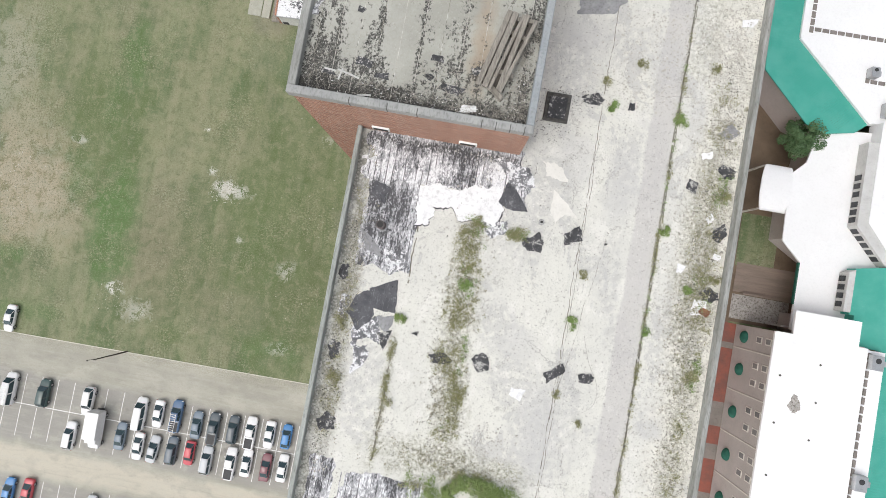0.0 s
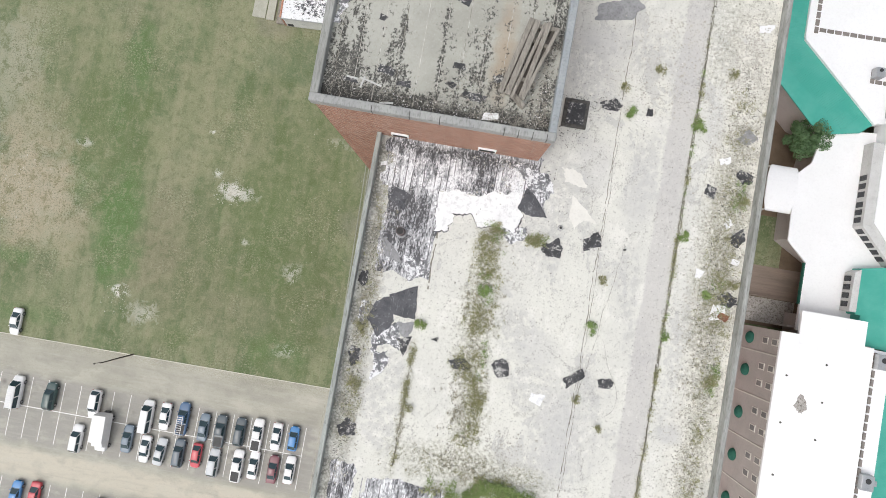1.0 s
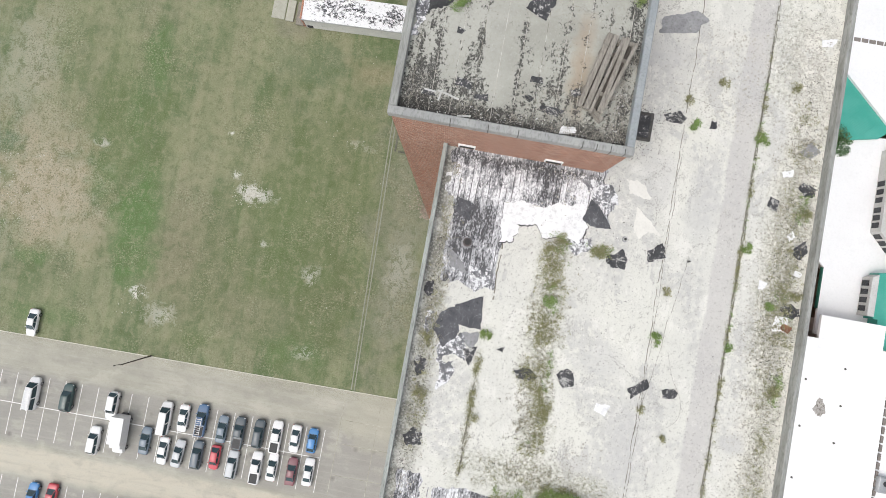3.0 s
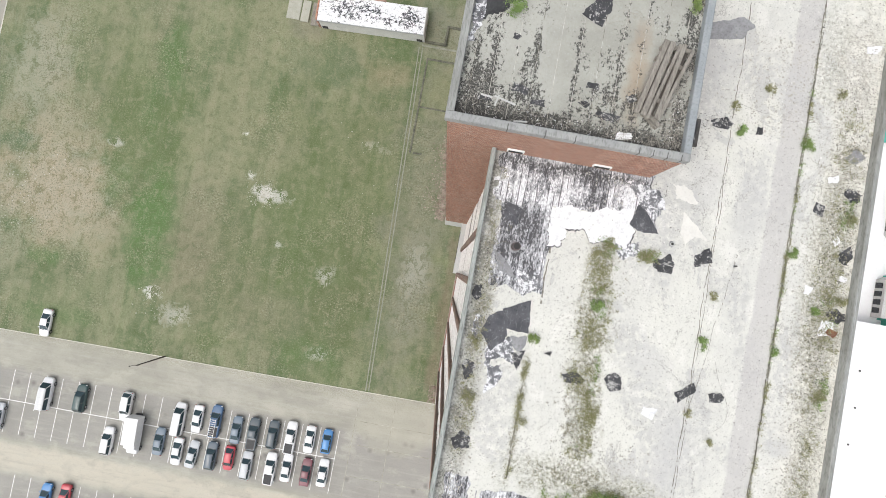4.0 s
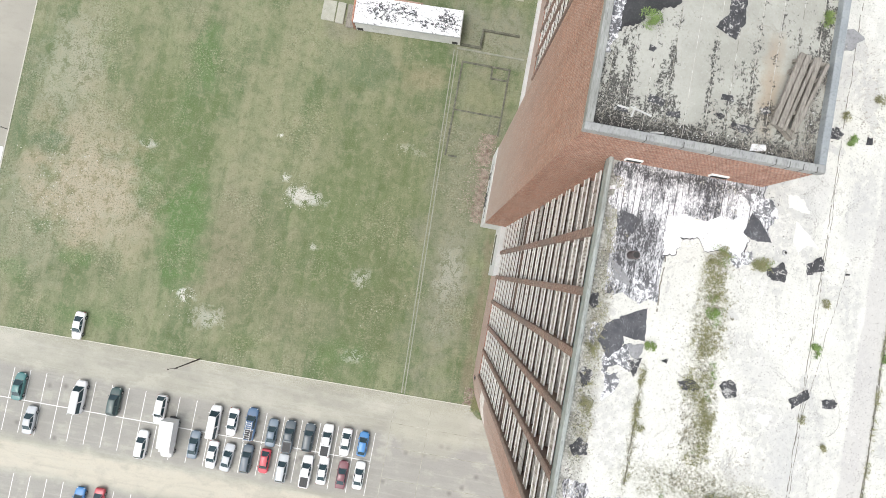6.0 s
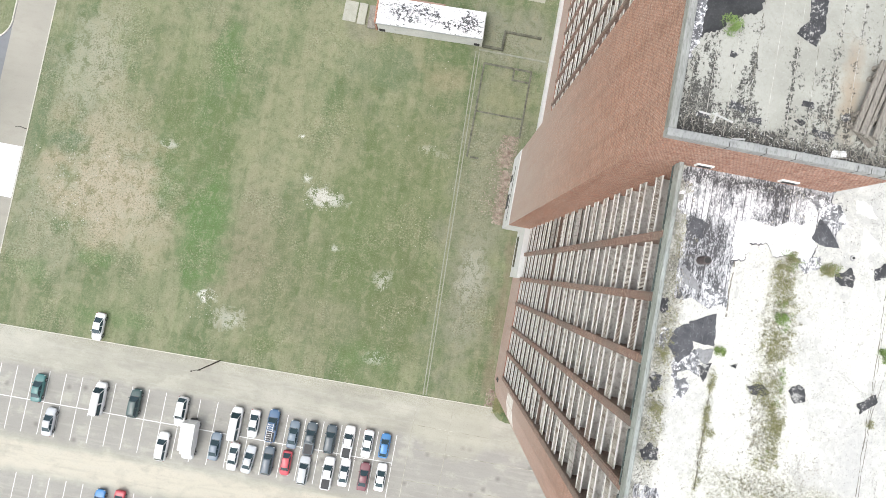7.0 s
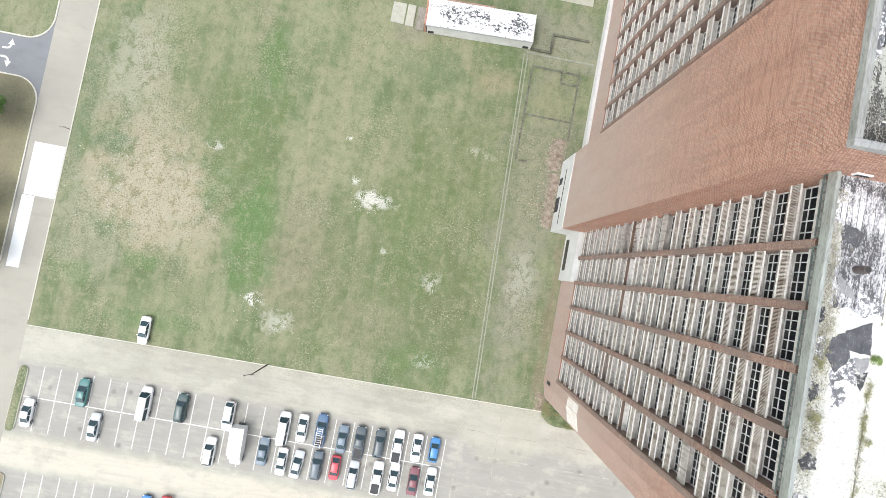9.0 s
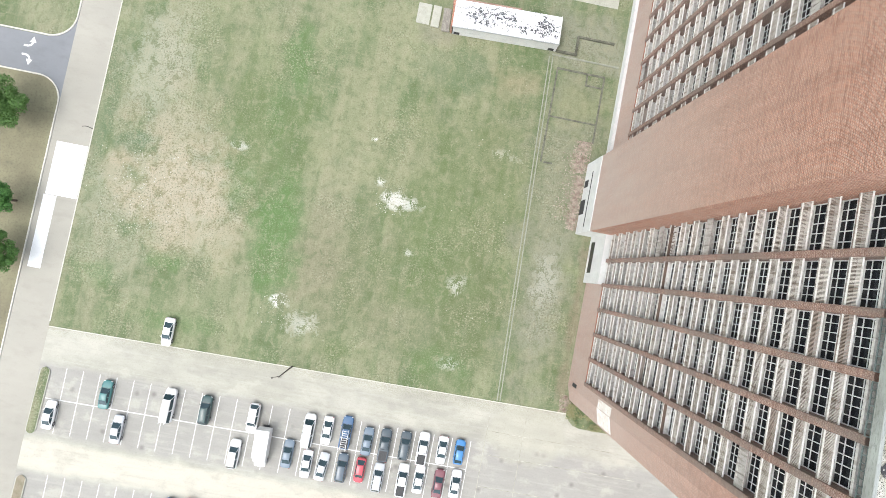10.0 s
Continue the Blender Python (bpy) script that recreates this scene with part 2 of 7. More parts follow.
def roof_material():
    """Bleached, peeling roof coating over grey screed."""
    m = Mat("bleached_roof_screed")
    big = m.noise(0.2, 6, 0.62, (1, 0.6, 1))
    mid = m.noise(0.75, 8, 0.68, move=(4, 4, 0))
    flake = m.noise(0.42, 10, 0.74, (1, 0.7, 1), move=(8, 1, 0), twist=0.5)
    fine = m.noise(6, 6, 0.78)
    grit = m.noise(20, 4, 0.75)
    c = m.mix(m.span(big, 0.42, 0.60), (0.668, 0.660, 0.600), (0.612, 0.606, 0.560))
    # worn top coat in broad scales
    c = m.mix(m.math("MULTIPLY", m.span(flake, 0.555, 0.562), 0.6), c, (0.72, 0.705, 0.655))
    c = m.mix(m.math("MULTIPLY", m.span(flake, 0.425, 0.418), 0.55), c, (0.47, 0.465, 0.452))
    rim = m.math("MULTIPLY", m.span(m.math("ABSOLUTE", m.math("SUBTRACT", flake, 0.417)), 0.006, 0.001), m.span(mid, 0.44, 0.5))
    c = m.mix(m.math("MULTIPLY", rim, 0.5), c, (0.26, 0.25, 0.23))
    rim2 = m.math("MULTIPLY", m.span(m.math("ABSOLUTE", m.math("SUBTRACT", flake, 0.559)), 0.004, 0.001), m.span(mid, 0.52, 0.46))
    c = m.mix(m.math("MULTIPLY", rim2, 0.5), c, (0.33, 0.32, 0.29))
    # damp grey blotches, mottled
    mottle = m.span(m.noise(2.6, 8, 0.72, move=(6, 2, 0)), 0.42, 0.54)
    damp = m.span(m.noise(0.26, 5, 0.6, (1.0, 0.6, 1), move=(11, 4, 0)), 0.53, 0.60)
    for k, (bx, by, rx, ry) in enumerate([(4.6, -5.7, 1.5, 1.3), (6.0, -8.5, 1.2, 2.4), (9.6, 7.8, 1.6, 2.6), (3.6, -2.6, 1.4, 1.6), (13.4, 15.0, 1.3, 2.2), (5.0, 12.5, 1.6, 3.0), (-3.4, -9.6, 1.1, 1.0), (4.4, 6.0, 1.4, 1.8)]):
        damp = m.math("MAXIMUM", damp, m.blot(bx, by, rx, ry, 0.5, 0.6, 0.3, seed=k * 3.0 + 1))
    c = m.mix(m.math("MULTIPLY", m.math("MULTIPLY", damp, mottle), 0.6), c, (0.465, 0.460, 0.445))
    x = m.axis(0)
    xx = m.math("ADD", x, m.math("MULTIPLY", m.math("SUBTRACT", m.noise(0.8, 6, 0.65), 0.5), 1.6))
    # greyer walkway strip, dirt along the east parapet and at the west edge
    xs = m.math("ADD", x, m.math("MULTIPLY", m.math("SUBTRACT", m.noise(0.8, 6, 0.65), 0.5), 0.5))
    strip = m.math("MULTIPLY", m.span(xs, 9.95, 10.1), m.span(xs, 11.55, 11.45))
    c = m.mix(m.math("MULTIPLY", strip, 0.7), c, (0.500, 0.482, 0.466))
    east = m.math("MULTIPLY", m.span(xx, 12.5, 13.3), m.span(mid, 0.36, 0.44))
    c = m.mix(m.math("MULTIPLY", east, 0.55), c, (0.59, 0.57, 0.505))
    pebble = m.n("TexVoronoi", Vector=m.place(), Scale=7.0)
    gravel = m.math("MULTIPLY", east, m.span(fine, 0.4, 0.55))
    c = m.mix(m.math("MULTIPLY", m.math("MULTIPLY", gravel, m.span(pebble.outputs["Distance"], 0.3, 0.2)), 0.85), c, (0.78, 0.76, 0.69))
    c = m.mix(m.math("MULTIPLY", m.math("MULTIPLY", east, m.span(m.noise(3.2, 7, 0.75, move=(5, 5, 0)), 0.53, 0.6)), 0.6), c, (0.30, 0.285, 0.225))
    c = m.mix(m.math("MULTIPLY", m.math("MULTIPLY", east, m.span(m.noise(0.9, 6, 0.7, move=(2, 7, 0)), 0.5, 0.54)), 0.6), c, (0.74, 0.72, 0.65))
    west = m.math("MULTIPLY", m.span(xx, -4.6, -6.0), m.span(mid, 0.36, 0.5))
    c = m.mix(m.math("MULTIPLY", west, 0.65), c, (0.28, 0.27, 0.23))
    c = m.mix(m.math("MULTIPLY", m.math("MULTIPLY", west, m.span(pebble.outputs["Distance"], 0.4, 0.55)), 0.6), c, (0.1, 0.1, 0.085))
    # smooth grey skims of newer screed
    for k, (bx, by, rx, ry, f) in enumerate([(12.7, -6.9, 0.7, 0.5, 0.6), (6.6, -8.2, 0.9, 2.6, 0.55), (4.7, -3.6, 1.2, 1.0, 0.5), (10.4, 14.0, 0.9, 1.4, 0.5), (5.4, 15.0, 1.4, 1.0, 0.5), (9.0, 6.4, 0.9, 2.2, 0.5), (6.2, 7.4, 1.0, 1.6, 0.45), (12.6, 11.0, 0.5, 1.6, 0.45), (3.0, 4.6, 0.8, 0.5, 0.5)]):
        c = m.mix(m.math("MULTIPLY", m.blot(bx, by, rx, ry, 0.1, 0.8, 0.35, seed=k * 5.0 + 2), f), c, (0.50, 0.495, 0.482))
    # soil, moss and grit where weeds have rooted
    speck = m.noise(5.5, 5, 0.7, move=(4, 9, 0))
    for k, (bx, by, rx, ry, f) in enumerate([(0.95, 1.4, 0.75, 1.9, 0.9), (1.0, -1.6, 0.9, 1.9, 0.95), (0.9, -4.6, 0.8, 1.6, 0.85), (1.5, -7.6, 0.75, 2.2, 0.95), (1.0, -10.8, 3.2, 1.0, 0.9), (5.2, -10.9, 1.2, 0.6, 0.8),
                                             (-2.35, -7.6, 0.2, 3.6, 0.95), (-5.45, -7.5, 0.55, 3.4, 0.9), (-5.5, -1.0, 0.45, 3.6, 0.85), (14.3, 6.0, 0.9, 3.2, 0.8), (14.2, 0.8, 0.9, 2.4, 0.85), (14.4, -6.2, 0.6, 6.0, 0.85), (11.5, 4.0, 0.10, 16.0, 1.0), (12.4, 16.5, 0.8, 3.0, 0.5), (13.6, 3.0, 0.8, 6.0, 0.7)]):
        bed = m.math("MULTIPLY", m.blot(bx, by, rx, ry, 0.55, 1.1, 0.5, seed=k * 4.0 + 2), f)
        c = m.mix(m.math("MULTIPLY", m.math("MULTIPLY", bed, m.span(speck, 0.42, 0.54)), 0.75), c, (0.27, 0.265, 0.175))
        c = m.mix(m.math("MULTIPLY", m.math("MULTIPLY", bed, m.span(speck, 0.57, 0.61)), 0.85), c, (0.075, 0.07, 0.055))
        c = m.mix(m.math("MULTIPLY", m.math("MULTIPLY", bed, m.span(fine, 0.42, 0.36)), 0.6), c, (0.70, 0.68, 0.62))
    # fixings showing through in rows
    dots = m.span(m.cells(2.2, rand=0.14), 0.115, 0.075)
    c = m.mix(m.math("MULTIPLY", dots, 0.55), c, (0.27, 0.26, 0.23))
    # scuffs, sweeps and hairline cracks
    sweep = m.noise(2.6, 5, 0.7, (1.0, 0.4, 1), rot=25, move=(3, 3, 0))
    c = m.mix(m.math("MULTIPLY", m.span(sweep, 0.58, 0.68), 0.2), c, (0.72, 0.705, 0.66))
    c = m.mix(m.math("MULTIPLY", m.span(sweep, 0.42, 0.34), 0.22), c, (0.45, 0.435, 0.405))
    crack = m.n("TexVoronoi", Vector=m.place(), Scale=0.28)
    crack.feature = "DISTANCE_TO_EDGE"
    wob = m.math("ADD", crack.outputs["Distance"], m.math("MULTIPLY", m.math("SUBTRACT", m.noise(1.8, 5, 0.7), 0.5), 0.35))
    hair = m.math("MULTIPLY", m.span(m.math("ABSOLUTE", wob), 0.008, 0.003), m.span(m.noise(0.35, 3, move=(8, 8, 0)), 0.5, 0.56))
    c = m.mix(m.math("MULTIPLY", hair, 0.6), c, (0.24, 0.225, 0.2))
    c = m.mix(m.math("MULTIPLY", m.span(fine, 0.55, 0.7), 0.4), c, (0.36, 0.345, 0.31))
    fleck = m.noise(8.5, 4, 0.6, move=(2, 5, 0))
    patchy = m.span(m.noise(0.5, 4, 0.6, move=(7, 9, 0)), 0.45, 0.58)
    c = m.mix(m.math("MULTIPLY", m.math("MULTIPLY", m.span(fleck, 0.64, 0.67), patchy), 0.75), c, (0.2, 0.19, 0.165))
    c = m.mix(m.math("MULTIPLY", m.math("MULTIPLY", m.span(fleck, 0.37, 0.34), patchy), 0.6), c, (0.80, 0.785, 0.74))
    litter = m.math("MULTIPLY", m.span(m.noise(7.0, 3, 0.55, move=(1, 4, 0)), 0.63, 0.66), m.math("MAXIMUM", m.span(xx, 12.5, 13.2), 0.3))
    c = m.mix(m.math("MULTIPLY", litter, 0.8), c, (0.13, 0.125, 0.105))
    specks = m.math("MULTIPLY", m.span(grit, 0.6, 0.66), m.span(mid, 0.42, 0.55))
    c = m.mix(m.math("MULTIPLY", specks, 0.8), c, (0.12, 0.115, 0.1))
    return m.done(c, 0.9, m.math("ADD", fine, mid), 0.4, 0.03)


def tower_roof_material():
    """Grey screed on the lift tower, with black mould along its joints and at its edges."""
    m = Mat("mouldy_grey_screed")
    big = m.noise(0.45, 5, 0.6)
    mid = m.noise(1.5, 3, 0.55, (1.5, 0.7, 1))
    spot = m.noise(4.6, 8, 0.75, (1.2, 1.0, 1), move=(2, 6, 0))
    fine = m.noise(9, 6, 0.8)
    x, y = m.axis(0), m.axis(1)
    strips = m.math("ADD", m.math("MULTIPLY", x, 0.965), 0.15)
    own = m.t.nodes.new("ShaderNodeTexWhiteNoise")
    own.noise_dimensions = "1D"
    m.t.links.new(m.math("FLOOR", strips), own.inputs["W"])
    seam = m.math("ABSOLUTE", m.math("SUBTRACT", m.math("FRACT", strips), 0.5))
    c = m.mix(m.span(big, 0.4, 0.6), (0.415, 0.412, 0.365), (0.342, 0.338, 0.297))
    c = m.mix(m.math("MULTIPLY", own.outputs["Value"], 0.3), c, (0.445, 0.44, 0.40))
    c = m.mix(m.math("MULTIPLY", m.span(spot, 0.5, 0.62), 0.4), c, (0.30, 0.29, 0.25))
    c = m.mix(m.math("MULTIPLY", m.span(fine, 0.56, 0.68), 0.35), c, (0.62, 0.61, 0.57))
    rust = m.blot(-0.25, 11.0, 0.45, 2.2, 0.5, 1.2, 0.6)
    c = m.mix(m.math("MULTIPLY", rust, 0.5), c, (0.36, 0.25, 0.15))
    # mould: rows of black crumbs beside the joints, denser to the south and at the corners
    south = m.span(y, 13.0, 8.6, -0.085, 0.025)
    edge = m.math("MAXIMUM", m.span(x, -7.0, -8.6), m.span(x, 0.9, 2.4))
    bias = m.math("ADD", m.math("MULTIPLY", m.math("SUBTRACT", own.outputs["Value"], 0.5), 0.13), m.math("ADD", south, m.math("MULTIPLY", edge, 0.035)))
    bias = m.math("ADD", bias, m.math("ADD", m.span(seam, 0.28, 0.5, -0.03, 0.055), m.math("MULTIPLY", m.math("SUBTRACT", mid, 0.5), 0.6)))
    stain = 0.0
    for k, (bx, by, rx, ry, f) in enumerate([(-2.0, 9.4, 1.7, 1.0, 0.09), (-5.5, 9.4, 0.6, 1.0, 0.06), (-1.4, 12.4, 0.6, 2.6, 0.09), (-8.0, 8.9, 0.7, 0.8, 0.06), (-3.1, 12.4, 0.4, 1.6, 0.08), (-7.4, 11.6, 0.35, 0.9, 0.05), (-5.6, 11.4, 0.35, 0.7, 0.05), (1.9, 14.0, 0.7, 2.5, 0.09),
                                             (-4.15, 10.2, 0.55, 2.4, -0.16), (-6.7, 11.2, 0.5, 1.9, -0.13), (-2.1, 15.0, 0.4, 3.0, -0.08), (0.3, 11.5, 0.5, 2.0, -0.10), (-4.6, 15.0, 0.7, 2.5, -0.08)]):
        stain = m.math("ADD", m.math("MULTIPLY", m.blot(bx, by, rx, ry, 0.35, 0.9, 0.4, seed=k * 6.0), f), stain)
    bias = m.math("ADD", bias, stain)
    level = m.math("ADD", spot, bias)
    mould = m.span(level, 0.53, 0.55)
    thin = m.math("MULTIPLY", m.span(level, 0.48, 0.55), 0.5)
    mould = m.math("MAXIMUM", thin, m.math("MULTIPLY", mould, m.span(fine, 0.38, 0.46)))
    c = m.mix(m.math("MULTIPLY", mould, 0.93), c, (0.032, 0.031, 0.028))
    flecks = m.math("MULTIPLY", m.span(level, 0.46, 0.53), m.span(m.noise(11, 4, 0.6, (1.6, 0.7, 1), move=(5, 2, 0)), 0.60, 0.64))
    c = m.mix(m.math("MULTIPLY", flecks, 0.75), c, (0.60, 0.59, 0.54))
    line = m.math("MULTIPLY", m.span(seam, 0.485, 0.492), m.span(m.noise(1.4, 4, 0.6, move=(1, 1, 0)), 0.47, 0.53))
    c = m.mix(m.math("MULTIPLY", line, 0.75), c, (0.66, 0.65, 0.61))
    soil = m.span(m.math("ADD", y, m.math("MULTIPLY", m.math("ADD", mid, spot), 2.6)), 10.95, 10.75)
    c = m.mix(m.math("MULTIPLY", soil, 0.94), c, (0.034, 0.032, 0.029))
    crumbs = m.math("MAXIMUM", soil, m.math("MULTIPLY", mould, 0.5))
    c = m.mix(m.math("MULTIPLY", m.math("MULTIPLY", crumbs, m.span(fine, 0.57, 0.62)), 0.75), c, (0.5, 0.49, 0.45))
    return m.done(c, 0.92, m.math("ADD", fine, spot), 0.45, 0.03)


def deck_material():
    """Bare roof deck of narrow boards: grey, with white coating flaking off and black joints between."""
    m = Mat("flaking_roof_deck")
    x, y = m.axis(0), m.axis(1)
    patch = m.noise(0.55, 5, 0.6, move=(3, 1, 0))
    streak = m.noise(3.0, 8, 0.74, (2.2, 0.55, 1), twist=0.2)
    chip = m.noise(8.0, 6, 0.78, (1.3, 0.8, 1), move=(2, 2, 0))
    boards = m.math("ADD", m.math("MULTIPLY", x, 2.9), m.math("MULTIPLY", m.noise(0.5, 3), 0.3))
    own = m.t.nodes.new("ShaderNodeTexWhiteNoise")
    own.noise_dimensions = "1D"
    m.t.links.new(m.math("FLOOR", boards), own.inputs["W"])
    tone = own.outputs["Value"]
    joint = m.math("ABSOLUTE", m.math("SUBTRACT", m.math("FRACT", boards), 0.5))
    c = m.mix(tone, (0.27, 0.268, 0.28), (0.42, 0.418, 0.43))
    c = m.mix(m.math("MULTIPLY", m.span(patch, 0.50, 0.60), 0.75), c, (0.19, 0.19, 0.202))
    c = m.mix(m.math("MULTIPLY", m.span(chip, 0.5, 0.6), 0.4), c, (0.60, 0.60, 0.61))
    slate = m.math("MAXIMUM", m.blot(-4.3, 3.0, 0.9, 2.0, 0.5, 0.6, 0.4, seed=3), m.math("MAXIMUM", m.blot(-3.2, 1.4, 0.5, 1.6, 0.5, 0.6, 0.4, seed=8), m.blot(-0.1, 5.2, 0.55, 0.9, 0.3, 0.8, 0.3, seed=12)))
    # the coating holds best in the middle stretch and towards the south eave
    zone = m.math("MAXIMUM", m.span(y, 3.4, 4.6, -0.055, 0.012), m.span(y, -11.0, -12.5, -0.075, -0.01))
    zone = m.math("SUBTRACT", zone, m.span(m.math("ADD", y, m.math("MULTIPLY", patch, 1.6)), 6.9, 7.5, 0.0, 0.05))
    level = m.math("ADD", m.math("ADD", m.math("MULTIPLY", streak, 0.55), m.math("MULTIPLY", chip, 0.45)), m.math("ADD", zone, m.math("ADD", m.math("MULTIPLY", m.math("SUBTRACT", tone, 0.5), 0.05), m.math("MULTIPLY", m.math("SUBTRACT", patch, 0.5), -0.35))))
    level = m.math("SUBTRACT", level, m.math("MULTIPLY", slate, 0.045))
    grey = m.math("MULTIPLY", m.span(level, 0.465, 0.50), m.span(chip, 0.40, 0.52))
    c = m.mix(m.math("MULTIPLY", grey, 0.6), c, (0.60, 0.60, 0.61))
    worn_off = m.noise(4.2, 7, 0.8, (1.6, 0.8, 1), move=(9, 3, 0))
    c = m.mix(m.math("MULTIPLY", m.span(level, 0.508, 0.530), m.span(worn_off, 0.40, 0.50, 0.15, 1.0)), c, (0.80, 0.80, 0.805))
    # black bitumen where the boards are bare
    c = m.mix(m.math("MULTIPLY", m.span(level, 0.435, 0.415), 0.85), c, (0.05, 0.05, 0.053))
    soot = m.math("MULTIPLY", m.math("MULTIPLY", m.span(m.math("ADD", y, m.math("MULTIPLY", streak, 1.4)), 7.2, 7.45), m.span(y, 7.15, 6.95)), m.span(chip, 0.57, 0.47))
    c = m.mix(m.math("MULTIPLY", soot, 0.85), c, (0.06, 0.06, 0.06))
    gap = m.math("MULTIPLY", m.span(m.math("ADD", joint, m.math("MULTIPLY", m.math("SUBTRACT", chip, 0.5), 0.14)), 0.41, 0.45), m.span(m.noise(0.8, 4, 0.6, (1.4, 0.5, 1), move=(6, 6, 0)), 0.49, 0.56))
    c = m.mix(m.math("MULTIPLY", gap, 0.85), c, (0.055, 0.055, 0.058))
    c = m.mix(m.math("MULTIPLY", m.span(chip, 0.63, 0.67), 0.6), c, (0.09, 0.09, 0.09))
    return m.done(c, 0.8, m.math("ADD", chip, streak), 0.5, 0.03)


def brick_material(name, a, b, mortar, wide=0.215, high=0.0833, soot=0.0, west_haze=0.0):
    m = Mat(name)
    sep = m.n("SeparateXYZ", Vector=m.pos)
    along = m.math("ADD", sep.outputs[0], sep.outputs[1])
    v = m.n("CombineXYZ", X=along, Y=sep.outputs[2])
    br = m.n("TexBrick", Vector=v.outputs[0], Scale=1.0, Color1=(*a, 1), Color2=(*b, 1), Mortar=(*mortar, 1))
    for key, value in (("Mortar Size", 0.016), ("Brick Width", wide), ("Row Height", high), ("Mortar Smooth", 0.2), ("Bias", -0.1)):
        br.inputs[key].default_value = value
    grime = m.noise(0.25, 6, 0.6, (1, 1, 0.35))
    run = m.noise(0.9, 5, 0.65, (1, 1, 0.08), move=(5, 5, 5))
    fine = m.noise(14, 3, 0.7)
    c = m.mix(m.math("MULTIPLY", m.span(grime, 0.5, 0.68), 0.18), br.outputs["Color"], (0.43, 0.31, 0.25))
    course = m.noise(1.3, 3, 0.6, (0.5, 0.5, 6.0), move=(2, 8, 0))
    c = m.mix(m.math("MULTIPLY", m.span(course, 0.51, 0.58), 0.4), c, (0.15, 0.06, 0.04))
    c = m.mix(m.math("MULTIPLY", m.span(course, 0.46, 0.36), 0.35), c, (0.52, 0.30, 0.21))
    c = m.mix(m.math("MULTIPLY", m.span(run, 0.5, 0.64), 0.28), c, (0.17, 0.085, 0.06))
    c = m.mix(m.math("MULTIPLY", m.span(run, 0.46, 0.36), 0.22), c, (0.5, 0.36, 0.29))
    c = m.mix(m.math("MULTIPLY", m.span(fine, 0.5, 0.75), 0.2), c, (0.12, 0.06, 0.045))
    speck = m.noise(5.0, 3, 0.6, (1, 1, 1.6), move=(7, 1, 3))
    c = m.mix(m.math("MULTIPLY", m.span(speck, 0.56, 0.64), 0.28), c, (0.62, 0.47, 0.38))
    c = m.mix(m.math("MULTIPLY", m.span(speck, 0.45, 0.37), 0.5), c, (0.14, 0.058, 0.04))
    # headers stand proud in every second course; shade in their gaps is painted dark
    gap_shade = m.n("TexBrick", Vector=v.outputs[0], Scale=1.0, Color1=(0, 0, 0, 1), Color2=(1, 1, 1, 1), Mortar=(0.5, 0.5, 0.5, 1))
    for key, value in (("Mortar Size", 0.03), ("Brick Width", 0.2), ("Row Height", 0.166), ("Mortar Smooth", 0.1), ("Bias", 0.0)):
        gap_shade.inputs[key].default_value = value
    c = m.mix(m.math("MULTIPLY", gap_shade.outputs["Fac"], 0.5), c, (0.18, 0.08, 0.052))
    if west_haze:
        # pale haze painted onto west faces, thicker lower down and broken by noise
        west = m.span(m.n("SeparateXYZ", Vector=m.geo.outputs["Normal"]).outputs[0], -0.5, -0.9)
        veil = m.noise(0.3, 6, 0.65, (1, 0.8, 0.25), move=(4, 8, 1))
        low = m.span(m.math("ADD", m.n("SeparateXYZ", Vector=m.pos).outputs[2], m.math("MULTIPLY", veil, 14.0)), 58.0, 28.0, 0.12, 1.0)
        c = m.mix(m.math("MULTIPLY", m.math("MULTIPLY", west, low), m.span(veil, 0.25, 0.7, west_haze * 0.85, west_haze * 1.4)), c, (0.445, 0.372, 0.328))
    if soot:
        film = m.noise(0.35, 6, 0.7, (1, 1, 0.4), move=(3, 3, 8))
        c = m.mix(m.math("MULTIPLY", m.span(film, 0.42, 0.58), soot), c, (0.19, 0.165, 0.145))
    height = m.math("ADD", m.math("MULTIPLY", br.outputs["Fac"], -1.0), m.math("MULTIPLY", fine, 0.3))
    return m.done(c, 0.85, height, 0.7, 0.02)


def felt_material(name, a, b, flakes, amount=0.6, cover=0.60):
    """Torn roofing felt: creased, with crisp flakes of pale coating still on it."""
    m = Mat(name)
    cloud = m.noise(1.3, 5, 0.6)
    flake = m.noise(5.0, 7, 0.75, move=(3, 1, 0))
    crease = m.noise(2.2, 4, 0.6, (2.4, 0.8, 1), rot=30, twist=1.2)
    c = m.mix(m.span(cloud, 0.35, 0.65), a, b)
    c = m.mix(m.math("MULTIPLY", m.span(crease, 0.58, 0.66), 0.5), c, tuple(2.0 * v for v in b))
    c = m.mix(m.math("MULTIPLY", m.span(m.math("ADD", flake, m.math("MULTIPLY", m.math("SUBTRACT", cloud, 0.5), 0.35)), cover, cover + 0.025), amount), c, flakes)
    c = m.mix(m.math("MULTIPLY", m.span(flake, 0.40, 0.36), 0.7), c, tuple(0.35 * v for v in a))
    return m.done(c, 0.75, m.math("ADD", flake, crease), 0.5, 0.03)


def leaf_material(name, a, b):
    m = Mat(name)
    f = m.n("ObjectInfo").outputs["Random"]
    isle = m.geo.outputs["Random Per Island"]
    c = m.mix(isle, a, b)
    c = m.mix(m.math("MULTIPLY", f, 0.25), c, (0.2, 0.19, 0.06))
    return m.done(c, 0.7)


